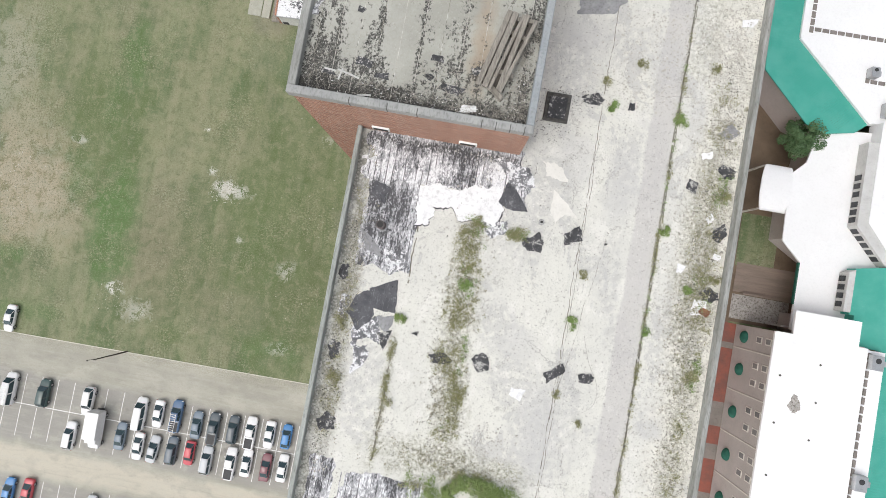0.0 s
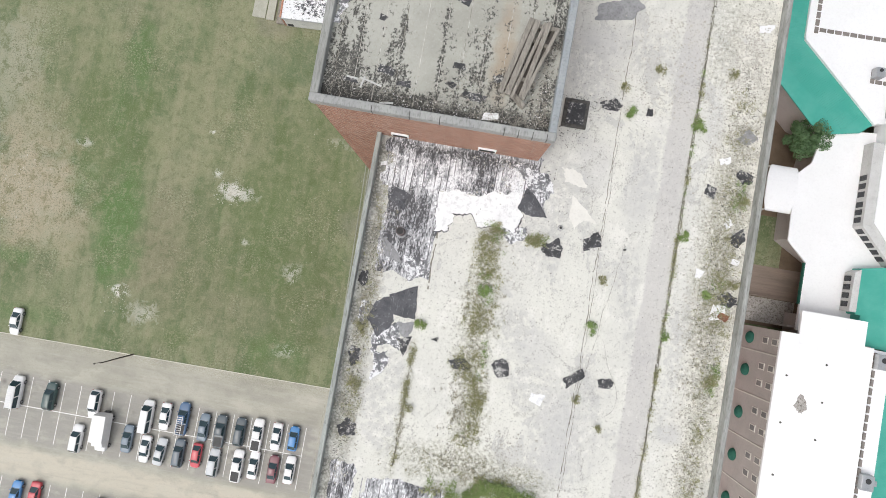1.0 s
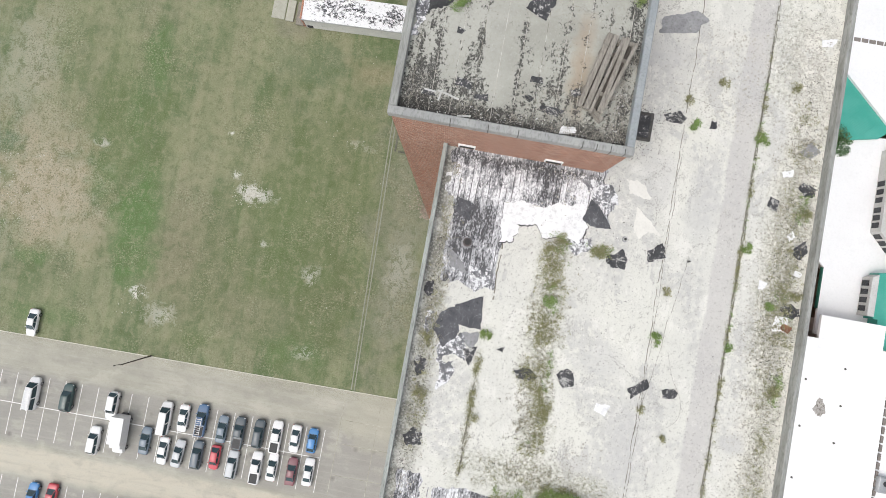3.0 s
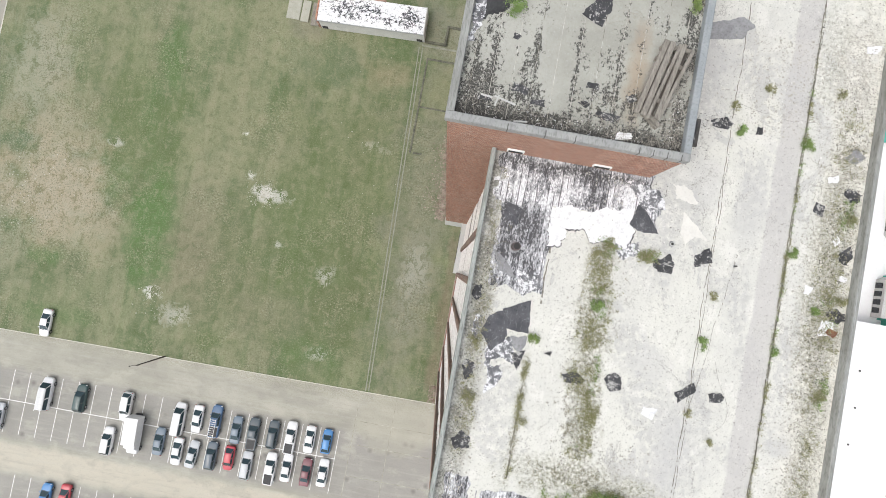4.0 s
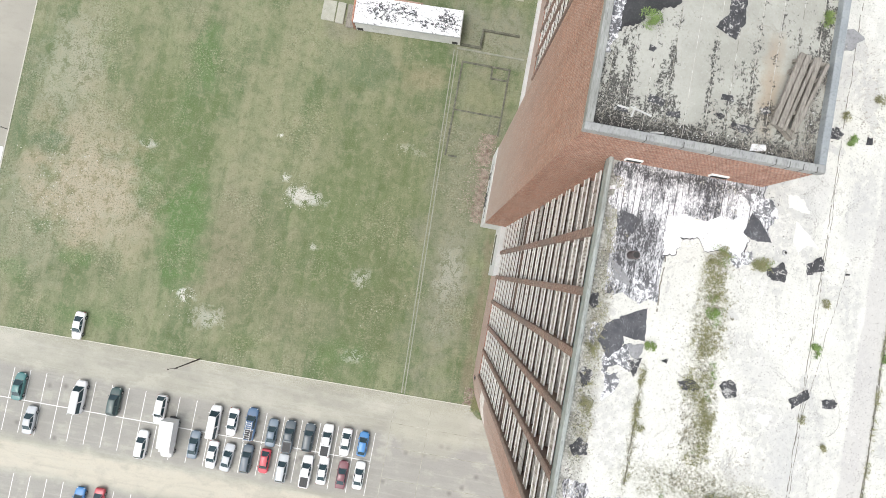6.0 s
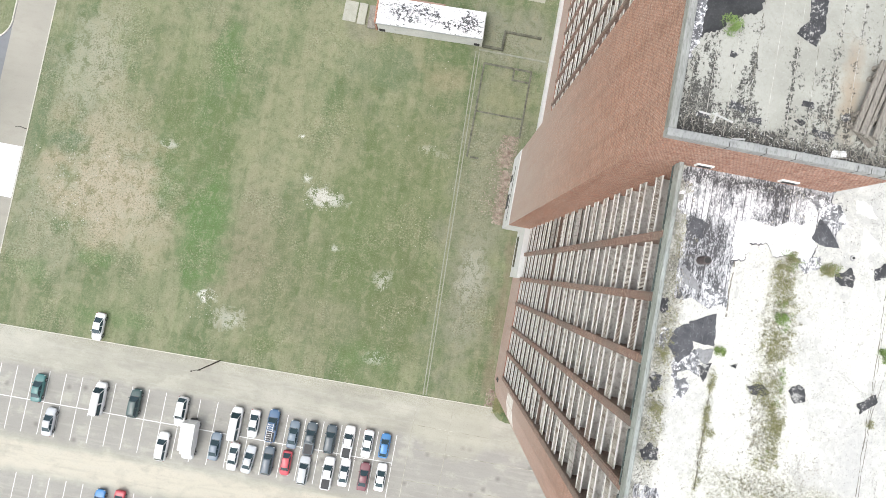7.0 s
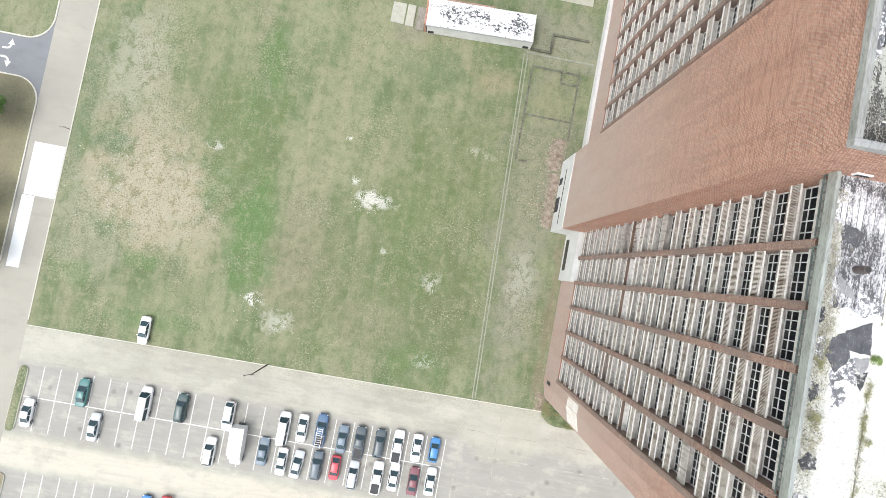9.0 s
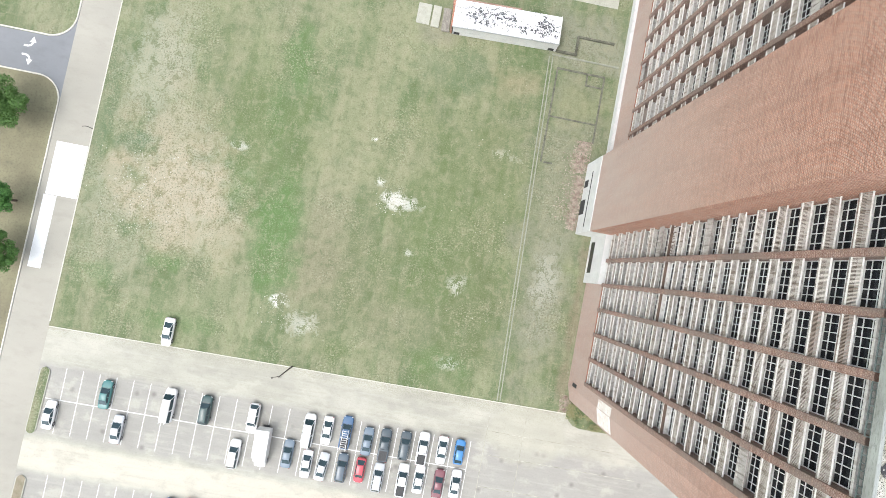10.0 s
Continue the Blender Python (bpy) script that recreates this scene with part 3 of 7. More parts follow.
def hut_roof_material():
    m = Mat("white_flaking_hut_roof")
    streak = m.noise(1.9, 8, 0.78, (0.8, 1.2, 1), rot=20, twist=0.25)
    fine = m.noise(6, 5, 0.75)
    c = m.mix(m.span(fine, 0.4, 0.6), (0.84, 0.84, 0.85), (0.74, 0.74, 0.75))
    peeled = 0.0
    for k, (bx, by, rx, ry) in enumerate([(-32.5, 39.6, 3.0, 1.3), (-28.5, 40.2, 2.4, 1.2), (-21.5, 40.0, 2.2, 1.4), (-25.0, 38.9, 1.4, 0.6)]):
        peeled = m.math("MAXIMUM", m.blot(bx, by, rx, ry, 0.5, 0.5, 0.6, seed=k * 4.0), peeled)
    streak = m.math("ADD", streak, m.span(peeled, 0, 1, -0.05, 0.045))
    c = m.mix(m.math("MULTIPLY", m.span(streak, 0.52, 0.55), m.span(fine, 0.38, 0.44)), c, (0.06, 0.06, 0.065))
    return m.done(c, 0.7, fine, 0.3, 0.02)


def metal_roof_material():
    m = Mat("green_metal_roof")
    big = m.noise(0.3, 5, 0.6)
    fine = m.noise(6, 4, 0.7)
    c = m.mix(m.span(big, 0.4, 0.65), (0.055, 0.37, 0.29), (0.09, 0.42, 0.34))
    c = m.mix(m.math("MULTIPLY", m.span(fine, 0.5, 0.75), 0.25), c, (0.1, 0.28, 0.23))
    return m.done(c, 0.5, fine, 0.1, 0.01)


def worn_pieces(name, a, b, scale=1.0, rough=0.75, fine=30.0, dirty=0.2, dirt=(0.05, 0.05, 0.045)):
    """As worn, but each piece has aged differently."""
    m = Mat(name)
    own = m.n("ObjectInfo").outputs["Random"]
    big = m.noise(scale, 6, 0.65)
    small = m.noise(fine, 4, 0.65, move=(3, 7, 1))
    runs = m.noise(2.5, 5, 0.7, (1, 1, 0.12), move=(1, 5, 2))
    c = m.mix(m.span(big, 0.35, 0.65), a, b)
    c = m.mix(m.span(own, 0.2, 1.0, 0.0, 0.35), c, tuple(0.55 * v for v in b))
    c = m.mix(m.math("MULTIPLY", m.span(own, 0.955, 0.965), 0.5), c, (0.3, 0.2, 0.15))
    c = m.mix(m.math("MULTIPLY", m.span(runs, 0.5, 0.62), dirty * 1.6), c, dirt)
    c = m.mix(m.math("MULTIPLY", m.span(small, 0.5, 0.7), dirty), c, dirt)
    return m.done(c, rough, small, 0.3, 0.01)


GRASS = grass_material()
LOT = lot_material()
ROAD = paving_material("road_concrete", (0.335, 0.317, 0.272), (0.385, 0.364, 0.312), (0.275, 0.258, 0.215))
NEW_CONCRETE = paving_material("fresh_white_concrete", (0.84, 0.84, 0.83), (0.8, 0.8, 0.79), (0.72, 0.71, 0.7), seed=4)
ASPHALT = paving_material("smooth_asphalt", (0.20, 0.206, 0.217), (0.24, 0.246, 0.257), (0.14, 0.14, 0.147), seed=8)
KERB = worn("kerb_concrete", (0.55, 0.53, 0.47), (0.66, 0.63, 0.55), 1.2)
LINE_KERB = worn("weathered_path_edge", (0.24, 0.25, 0.19), (0.33, 0.33, 0.27), 1.0, dirty=0.4)
VERGE = worn("dry_olive_verge", (0.25, 0.235, 0.145), (0.185, 0.165, 0.105), 0.2, 0.95, 3.0, dirty=0.35)
# dark tone paints trench shadow into the old foundation lines
OLD_KERB = worn("mossy_old_concrete", (0.085, 0.085, 0.06), (0.19, 0.185, 0.14), 1.5, dirty=0.5)
PAINT = worn("worn_white_line_paint", (0.8, 0.8, 0.78), (0.72, 0.71, 0.68), 2.0, dirty=0.15)
EARTH = worn("bare_brown_earth", (0.2, 0.145, 0.1), (0.13, 0.095, 0.065), 0.25, 0.95, 6.0, dirty=0.3)
ROOF = roof_material()
TOWER_ROOF = tower_roof_material()
DECK = deck_material()
BRICK = brick_material("weathered_red_brick", (0.62, 0.255, 0.150), (0.38, 0.146, 0.092), (0.60, 0.46, 0.38), west_haze=0.62)
PIER_BRICK = brick_material("sooty_brown_brick", (0.31, 0.195, 0.160), (0.19, 0.12, 0.10), (0.48, 0.395, 0.35), soot=0.55)
GREEN_COPING = worn("verdigris_grey_coping", (0.37, 0.395, 0.37), (0.25, 0.262, 0.24), 1.6, 0.6, 9.0, dirty=0.5, stretch=(1.6, 0.25, 1))
EAST_COPING = worn("grey_streaked_coping", (0.36, 0.365, 0.345), (0.23, 0.232, 0.212), 1.8, 0.75, 9.0, dirty=0.5, stretch=(2.0, 0.25, 1))
COPING = worn("grey_metal_coping", (0.38, 0.38, 0.362), (0.28, 0.284, 0.28), 0.9, 0.6, 9.0, dirty=0.5, stretch=(1, 0.4, 1))
BLUE_COPING = worn("blue_grey_metal_coping", (0.27, 0.295, 0.305), (0.34, 0.36, 0.365), 0.9, 0.5, 9.0, dirty=0.3)
PANEL = worn_pieces("faded_beige_grille", (0.74, 0.69, 0.64), (0.52, 0.465, 0.42), 0.6, 0.75, 6.0, dirty=0.6, dirt=(0.25, 0.2, 0.16))
SLAT = worn("rusty_balcony_channel", (0.17, 0.115, 0.085), (0.10, 0.07, 0.055), 0.6, 0.8, 8.0, dirty=0.35, dirt=(0.15, 0.11, 0.08))
LEDGE = worn_pieces("stained_grey_render", (0.5, 0.47, 0.44), (0.36, 0.34, 0.315), 0.8, 0.9, 7.0, dirty=0.5, dirt=(0.11, 0.09, 0.075))
BALCONY = worn_pieces("stained_pale_balcony_concrete", (0.72, 0.70, 0.665), (0.60, 0.58, 0.55), 0.9, 0.9, 6.0, dirty=0.35, dirt=(0.26, 0.22, 0.19))
RAIL_PAINT = worn("chalky_white_rail_paint", (0.80, 0.785, 0.76), (0.68, 0.655, 0.625), 1.1, 0.6, 6.0, dirty=0.35, dirt=(0.35, 0.28, 0.22))
PEELED = worn("peeling_white_wall_paint", (0.80, 0.77, 0.73), (0.66, 0.61, 0.56), 0.9, 0.8, 3.0, dirty=0.5, dirt=(0.45, 0.28, 0.2))
VERDIGRIS = worn("verdigris_lattice", (0.16, 0.20, 0.19), (0.09, 0.11, 0.105), 1.2, 0.7, 8.0, dirty=0.35)
RENDER = worn("pale_painted_render", (0.62, 0.62, 0.6), (0.54, 0.54, 0.52), 0.4, 0.8, 6.0, dirty=0.2)
WHITE_FRAME = worn("white_window_frame", (0.86, 0.86, 0.84), (0.77, 0.77, 0.75), 1.0, 0.5, 9.0, dirty=0.12)
# near-black stands in for the shade inside rooms, slots and vents
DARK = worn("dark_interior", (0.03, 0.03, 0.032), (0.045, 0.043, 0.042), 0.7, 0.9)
TAR = felt_material("black_roofing_felt", (0.035, 0.035, 0.038), (0.07, 0.07, 0.074), (0.52, 0.51, 0.48), 0.8, 0.555)
BITUMEN = worn("black_bitumen_sheet", (0.018, 0.018, 0.019), (0.045, 0.045, 0.046), 0.9, 0.6, 8.0, dirty=0.15, dirt=(0.2, 0.2, 0.19))
SLATE_FELT = felt_material("slate_grey_roofing_felt", (0.062, 0.063, 0.070), (0.105, 0.106, 0.115), (0.40, 0.40, 0.41), 0.35)
FELT = worn("grey_roofing_felt", (0.25, 0.25, 0.255), (0.36, 0.36, 0.365), 1.2, 0.8, 9.0, dirty=0.4)
COATING = worn("white_roof_coating", (0.84, 0.84, 0.84), (0.76, 0.76, 0.76), 1.0, 0.6, 5.0, dirty=0.32, dirt=(0.2, 0.2, 0.2))
TIMBER = worn("silvered_old_timber", (0.33, 0.305, 0.265), (0.21, 0.19, 0.16), 3.0, 0.9, 12.0, dirty=0.6, stretch=(2.2, 0.25, 1))
DARK_TIMBER = worn("damp_dark_timber", (0.13, 0.115, 0.095), (0.08, 0.07, 0.06), 2.0, 0.9, 10.0, dirty=0.4, stretch=(1, 0.3, 1))
RUST = worn("rusty_sheet_metal", (0.33, 0.13, 0.07), (0.2, 0.09, 0.055), 3.0, 0.8, 20.0)
RUBBLE = worn("broken_screed_rubble", (0.55, 0.53, 0.47), (0.4, 0.38, 0.33), 4.0, 0.95, 30.0, dirty=0.3)
VENT = worn("rust_black_vent_pipe", (0.075, 0.066, 0.066), (0.135, 0.10, 0.095), 3.0, 0.7, 20.0)
PALE_SCREED = worn("pale_worn_screed", (0.74, 0.725, 0.675), (0.68, 0.665, 0.615), 1.5, 0.9, 9.0, dirty=0.2, dirt=(0.4, 0.39, 0.35))
SEAM = worn("dark_seam_grit", (0.15, 0.14, 0.115), (0.27, 0.255, 0.21), 3.0, 0.95, 20.0, dirty=0.4)
DARK_RUBBLE = worn("black_roof_debris", (0.05, 0.048, 0.045), (0.12, 0.115, 0.105), 5.0, 0.95, 30.0)
BRICK_RUBBLE = worn("brick_and_leaf_debris", (0.20, 0.14, 0.11), (0.45, 0.37, 0.31), 1.3, 0.95, 30.0)
WEED = leaf_material("fresh_weed_leaves", (0.13, 0.22, 0.05), (0.27, 0.37, 0.13))
DRY_WEED = leaf_material("olive_dry_weed", (0.2, 0.21, 0.09), (0.36, 0.34, 0.2))
STRAW = leaf_material("grey_dead_stalks", (0.34, 0.31, 0.23), (0.22, 0.2, 0.15))
PALE_STALK = worn("bleached_creeper_stalk", (0.46, 0.43, 0.37), (0.30, 0.28, 0.24), 2.0, 0.9, 12.0, dirty=0.4)
TREE_LEAF = leaf_material("glossy_tree_leaves", (0.035, 0.13, 0.02), (0.1, 0.24, 0.05))
DARK_LEAF = leaf_material("dark_tree_leaves", (0.05, 0.125, 0.045), (0.13, 0.225, 0.10))
BARK = worn("tree_bark", (0.16, 0.12, 0.09), (0.1, 0.08, 0.06), 3.0, 0.95, 20.0)
FLAKED = felt_material("flaked_white_and_black_coating", (0.11, 0.11, 0.118), (0.27, 0.27, 0.28), (0.75, 0.75, 0.755), 0.95, 0.51)
HUT_ROOF = hut_roof_material()
GREEN_ROOF = metal_roof_material()
WHITE_ROOF = worn("white_membrane_roof", (0.9, 0.9, 0.9), (0.87, 0.87, 0.865), 0.12, 0.6, 3.0, dirty=0.05)
STUCCO = worn("taupe_stucco", (0.43, 0.39, 0.365), (0.48, 0.435, 0.41), 0.4, 0.9, 8.0, dirty=0.15)
TRIM = worn("cream_stucco_trim", (0.7, 0.67, 0.62), (0.63, 0.6, 0.55), 1.0, 0.85, 8.0, dirty=0.12)
AWNING = worn("green_awning_cloth", (0.01, 0.085, 0.06), (0.018, 0.115, 0.08), 1.5, 0.8, 10.0, dirty=0.1)
PAVER = worn("red_brick_paving", (0.30, 0.095, 0.065), (0.17, 0.085, 0.07), 0.35, 0.9, 5.0, dirty=0.25)
GREY_PAVER = worn("grey_brick_paving", (0.25, 0.22, 0.2), (0.2, 0.18, 0.16), 0.5, 0.9, 5.0, dirty=0.25)
WALKWAY = worn("brown_timber_deck", (0.28, 0.22, 0.18), (0.21, 0.165, 0.135), 0.4, 0.9, 6.0, dirty=0.2, stretch=(0.3, 3, 1))
STEEL = worn("dull_galvanised_steel", (0.5, 0.51, 0.52), (0.42, 0.43, 0.44), 1.0, 0.4, 12.0, metal=0.6)
POLE = worn("dark_weathered_pole", (0.09, 0.075, 0.06), (0.06, 0.05, 0.045), 1.0, 0.85)
TYRE = worn("tyre_rubber", (0.025, 0.025, 0.026), (0.035, 0.035, 0.035), 5.0, 0.9)
RIM = worn("alloy_rim", (0.5, 0.5, 0.52), (0.4, 0.4, 0.42), 5.0, 0.35, metal=0.8)
LAMP_GLASS = worn("lamp_glass", (0.75, 0.75, 0.75), (0.65, 0.65, 0.66), 5.0, 0.2, dirty=0.05)
TAIL = worn("red_lamp_glass", (0.3, 0.02, 0.02), (0.25, 0.02, 0.02), 5.0, 0.25, dirty=0.05)
BLACK_TRIM = worn("black_plastic_trim", (0.03, 0.03, 0.032), (0.045, 0.045, 0.046), 5.0, 0.6)
_g = Mat("dark_window_glass")
GLASS = _g.done(_g.mix(_g.noise(0.5, 2), (0.02, 0.024, 0.03), (0.05, 0.055, 0.06)), 0.08, Transmission_Weight=0.35)
# pale tones paint reflected light into the wing's window panes
_g = Mat("blind_behind_glass")
PALE_GLASS = _g.done(_g.mix(_g.noise(0.2, 2), (0.10, 0.10, 0.105), (0.36, 0.35, 0.34)), 0.12)
_g = Mat("car_glass")
CAR_GLASS = _g.done(_g.mix(_g.noise(2.0, 2), (0.022, 0.045, 0.055), (0.045, 0.075, 0.085)), 0.06)
_paints = {}


def car_paint(name, rgb):
    if name not in _paints:
        m = Mat(name + "_car_paint")
        c = m.mix(m.span(m.noise(3.0, 4), 0.4, 0.7), rgb, tuple(0.9 * v + 0.015 for v in rgb))
        _paints[name] = m.done(c, 0.3, Coat_Weight=0.5)
    return _paints[name]


# ---- mesh helpers ----
def link_mesh(name, bm, material, parent=None, smooth=False):
    me = bpy.data.meshes.new(name)
    bm.to_mesh(me)
    bm.free()
    for m in (material if isinstance(material, (list, tuple)) else [material]):
        me.materials.append(m)
    if smooth:
        for p in me.polygons:
            p.use_smooth = True
    ob = new(name, me)
    ob.parent = parent
    return ob


def part(name, bm, material, parent, label="", smooth=False):
    return tagged(link_mesh(name, bm, material, parent, smooth), label)


def again(ob, parent, x=0.0, y=0.0, z=0.0, rz=0.0, name=""):
    """Another piece on the same mesh."""
    o = new(name or ob.name.split(".")[0], ob.data)
    o.parent = parent
    o.matrix_basis = pose(x, y, z, 0, 0, rz)
    return o


def thing(name, label, category, x=0.0, y=0.0, z=0.0, rz=0.0, group="", kind=""):
    ob = new(name)
    ob.empty_display_size = 0.2
    ob.matrix_basis = pose(x, y, z, 0, 0, rz)
    return tagged(ob, label, category, group, kind)


def add_box(bm, x0, x1, y0, y1, z0, z1, taper=0.0, mi=0):
    q = [bm.verts.new((x, y, z)) for z, k in ((z0, 0.0), (z1, taper)) for x, y in ((x0 + k, y0 + k), (x1 - k, y0 + k), (x1 - k, y1 - k), (x0 + k, y1 - k))]
    for f in ((3, 2, 1, 0), (4, 5, 6, 7), (0, 1, 5, 4), (1, 2, 6, 5), (2, 3, 7, 6), (3, 0, 4, 7)):
        bm.faces.new([q[i] for i in f]).material_index = mi
    return q


def box(x0, x1, y0, y1, z0, z1, bevel=0.0, taper=0.0):
    bm = bmesh.new()
    add_box(bm, x0, x1, y0, y1, z0, z1, taper)
    if bevel:
        bmesh.ops.bevel(bm, geom=bm.edges[:], offset=bevel, segments=1, affect="EDGES")
    return bm


def prism(points, z0, z1):
    """An upright solid over a plan; z1 may be a function of x and y."""
    bm = bmesh.new()
    low = [bm.verts.new((x, y, z0)) for x, y in points]
    top = [bm.verts.new((x, y, z1(x, y) if callable(z1) else z1)) for x, y in points]
    n = len(points)
    bm.faces.new(low[::-1])
    bm.faces.new(top)
    for i in range(n):
        bm.faces.new((low[i], low[(i + 1) % n], top[(i + 1) % n], top[i]))
    bmesh.ops.recalc_face_normals(bm, faces=bm.faces)
    return bm


def tube(bm, a, b, r0, r1, n=8, cap=True):
    a, b = Vector(a), Vector(b)
    d = (b - a).normalized()
    u = d.orthogonal().normalized()
    v = d.cross(u)
    rings = []
    for c, r in ((a, r0), (b, r1)):
        rings.append([bm.verts.new(c + u * (r * math.cos(k * math.tau / n)) + v * (r * math.sin(k * math.tau / n))) for k in range(n)])
    for k in range(n):
        bm.faces.new((rings[0][k], rings[0][(k + 1) % n], rings[1][(k + 1) % n], rings[1][k]))
    if cap:
        bm.faces.new(rings[0][::-1])
        bm.faces.new(rings[1])


def sheet(x0, x1, y0, y1, z, nx, ny, wave=0.0):
    bm = bmesh.new()
    vs = [[bm.verts.new((x0 + (x1 - x0) * i / nx, y0 + (y1 - y0) * j / ny, z)) for i in range(nx + 1)] for j in range(ny + 1)]
    for row in vs:
        for v in row:
            if wave:
                v.co.z += wave * noise.noise((v.co.x * 0.2, v.co.y * 0.2, 0))
    for j in range(ny):
        for i in range(nx):
            bm.faces.new((vs[j][i], vs[j][i + 1], vs[j + 1][i + 1], vs[j + 1][i]))
    return bm


def ragged(w, h, seed, thick=0.012, n=40, rough=0.22, corners=4, curl=0.03):
    """A torn sheet about w by h: an uneven outline with straight-ish sides, slightly curled, with thickness."""
    rnd = random.Random(seed)
    turn = rnd.uniform(0, 1.2)
    angles = sorted(turn + math.tau * (k + rnd.uniform(-0.25, 0.25)) / corners for k in range(corners))
    knots = [(math.cos(a) * w * 0.62 * rnd.uniform(0.8, 1.1), math.sin(a) * h * 0.62 * rnd.uniform(0.8, 1.1)) for a in angles]
    ring = []
    per = max(3, n // corners)
    for k in range(corners):
        a, b = knots[k], knots[(k + 1) % corners]
        for i in range(per):
            f = i / per
            j = rough * (0.25 + math.sin(f * math.pi)) * min(w, h) * 0.5
            ring.append((a[0] + (b[0] - a[0]) * f + noise.noise((k * 3.1 + f * 2.3, seed * 1.7, 0)) * j + rnd.uniform(-1, 1) * j * 0.16,
                         a[1] + (b[1] - a[1]) * f + noise.noise((k * 3.1 + f * 2.3, seed * 1.7, 9)) * j + rnd.uniform(-1, 1) * j * 0.16))
    bm = bmesh.new()
    lift = lambda x, y, s: curl * max(0.0, noise.noise((x * 1.3, y * 1.3, seed))) * s
    rings = []
    for s, z in ((1.0, 0.0), (1.0, thick), (0.55, thick)):
        rings.append([bm.verts.new((x * s, y * s, z + (lift(x, y, 1.5 if s == 1.0 and z else 0.7) if z else 0))) for x, y in ring])
    mid = bm.verts.new((0, 0, thick + 0.004))
    m = len(ring)
    for k in range(m):
        q = (k + 1) % m
        bm.faces.new((rings[0][k], rings[0][q], rings[1][q], rings[1][k]))
        bm.faces.new((rings[1][k], rings[1][q], rings[2][q], rings[2][k]))
        bm.faces.new((rings[2][k], rings[2][q], mid))
    return bm


def mesh_from(name, verts, faces, material, parent=None):
    me = bpy.data.meshes.new(name)
    me.from_pydata(verts, [], faces)
    me.materials.append(material)
    ob = new(name, me)
    ob.parent = parent
    return ob


# ---- ground, field, roads ----
PAD = worn("old_pad_concrete", (0.38, 0.375, 0.31), (0.45, 0.44, 0.37), 0.7, dirty=0.3)
ground = link_mesh("ground", sheet(-1500, 1500, -1500, 1500, 0.0, 60, 60), GRASS)
tagged(ground, "mown green and straw-brown grass field with bare patches", "ground", kind="structure")

JOINT = worn("worn_slab_joint", (0.50, 0.48, 0.40), (0.24, 0.23, 0.18), 0.8, dirty=0.3)
lot = thing("parking_lot", "stained pale concrete parking lot with white stall lines", "parking lot", kind="structure")
part("slab", prism([(-91.95, -140), (47, -140), (47, -25.2), (-2.8, -25.2), (-4.0, -24.9), (-4.9, -24.2), (-5.4, -23.1), (-91.95, -24.2)], -0.3, 0.03), LOT, lot)
bm = bmesh.new()
tube(bm, (-91.9, -24.2, 0.0), (-5.4, -23.1, 0.0), 0.08, 0.08, 6)
part("edging", bm, KERB, lot, "pale concrete edging strip")
LINE_X = [-87.6 + 2.68 * k + 0.0103 * k * k for k in range(24)]
first = None
for x in LINE_X:
    for y0, y1 in ((-41.1, -35.6), (-35.5, -30.5)):
        if first is None:
            first = part("stall_line", box(-0.055, 0.055, -2.6, 2.6, 0.0, 0.006), PAINT, lot)
            first.matrix_basis = pose(x, (y0 + y1) / 2, 0.029)
        else:
            again(first, lot, x, (y0 + y1) / 2, 0.029)
for k in range(24):
    again(first, lot, -86.9 + 2.73 * k + 0.008 * k * k, -50.2, 0.029)
part("row_line", prism([(-90.0, -35.68), (-20.6, -35.22), (-20.6, -35.08), (-90.0, -35.54)], 0.029, 0.035), PAINT, lot)
part("lane_line", box(-92.0, -21.5, -29.33, -29.28, 0.029, 0.033), PAD, lot, "faint pale lane line")
bm = bmesh.new()
for x0, x1, y in ((-18.0, 4.5, -28.2), (-17.2, 8.0, -32.2), (-18.0, 12.0, -37.5)):
    add_box(bm, x0, x1, y - 0.05, y + 0.05, 0.028, 0.033)
for x in (-18.2, -12.0):
    add_box(bm, x - 0.05, x + 0.05, -45, -23.6, 0.028, 0.034)
part("slab_joint", bm, JOINT, lot, "dark grown-over slab joint")


DRY_SOIL = worn("dry_brown_soil", (0.30, 0.255, 0.19), (0.21, 0.185, 0.125), 0.8, 0.95, 6.0, dirty=0.4, dirt=(0.12, 0.13, 0.06))


def island(y0, y1, fill=GRASS):
    it = thing("kerbed_island", "narrow grass island with pale concrete kerb in the lot", "traffic island", -90.95, (y0 + y1) / 2, 0.03, -1.5, group="parking islands")
    h = (y1 - y0) / 2
    def plan(r, s):
        return [(r * math.cos(a), math.copysign(h - r, math.sin(a)) + s * math.sin(a)) for a in [math.tau * (k + 0.5) / 16 for k in range(16)]]
    bm = prism(plan(0.85, 0.85), 0, 0.15)
    part("kerb", bm, PAD, it)
    part("planting_bed", prism(plan(0.68, 0.68), 0.05, 0.17), fill, it)


island(-41.5, -30.7)
island(-58.5, -48.2, DRY_SOIL)

road = thing("road", "pale concrete access road beside the field", "road", kind="structure")
part("carriageway", box(-98.25, -91.95, -140, 160, -0.3, 0.035), ROAD, road)
part("patch", box(-97.2, -92.1, -3.1, 5.8, 0.0, 0.043), NEW_CONCRETE, road, "fresh white concrete repair")
part("patch", box(-97.4, -95.3, -15.3, -3.2, 0.0, 0.042), NEW_CONCRETE, road, "fresh white concrete repair strip")
part("edging", box(-92.0, -91.85, -23.3, 160, -0.1, 0.06), KERB, road)


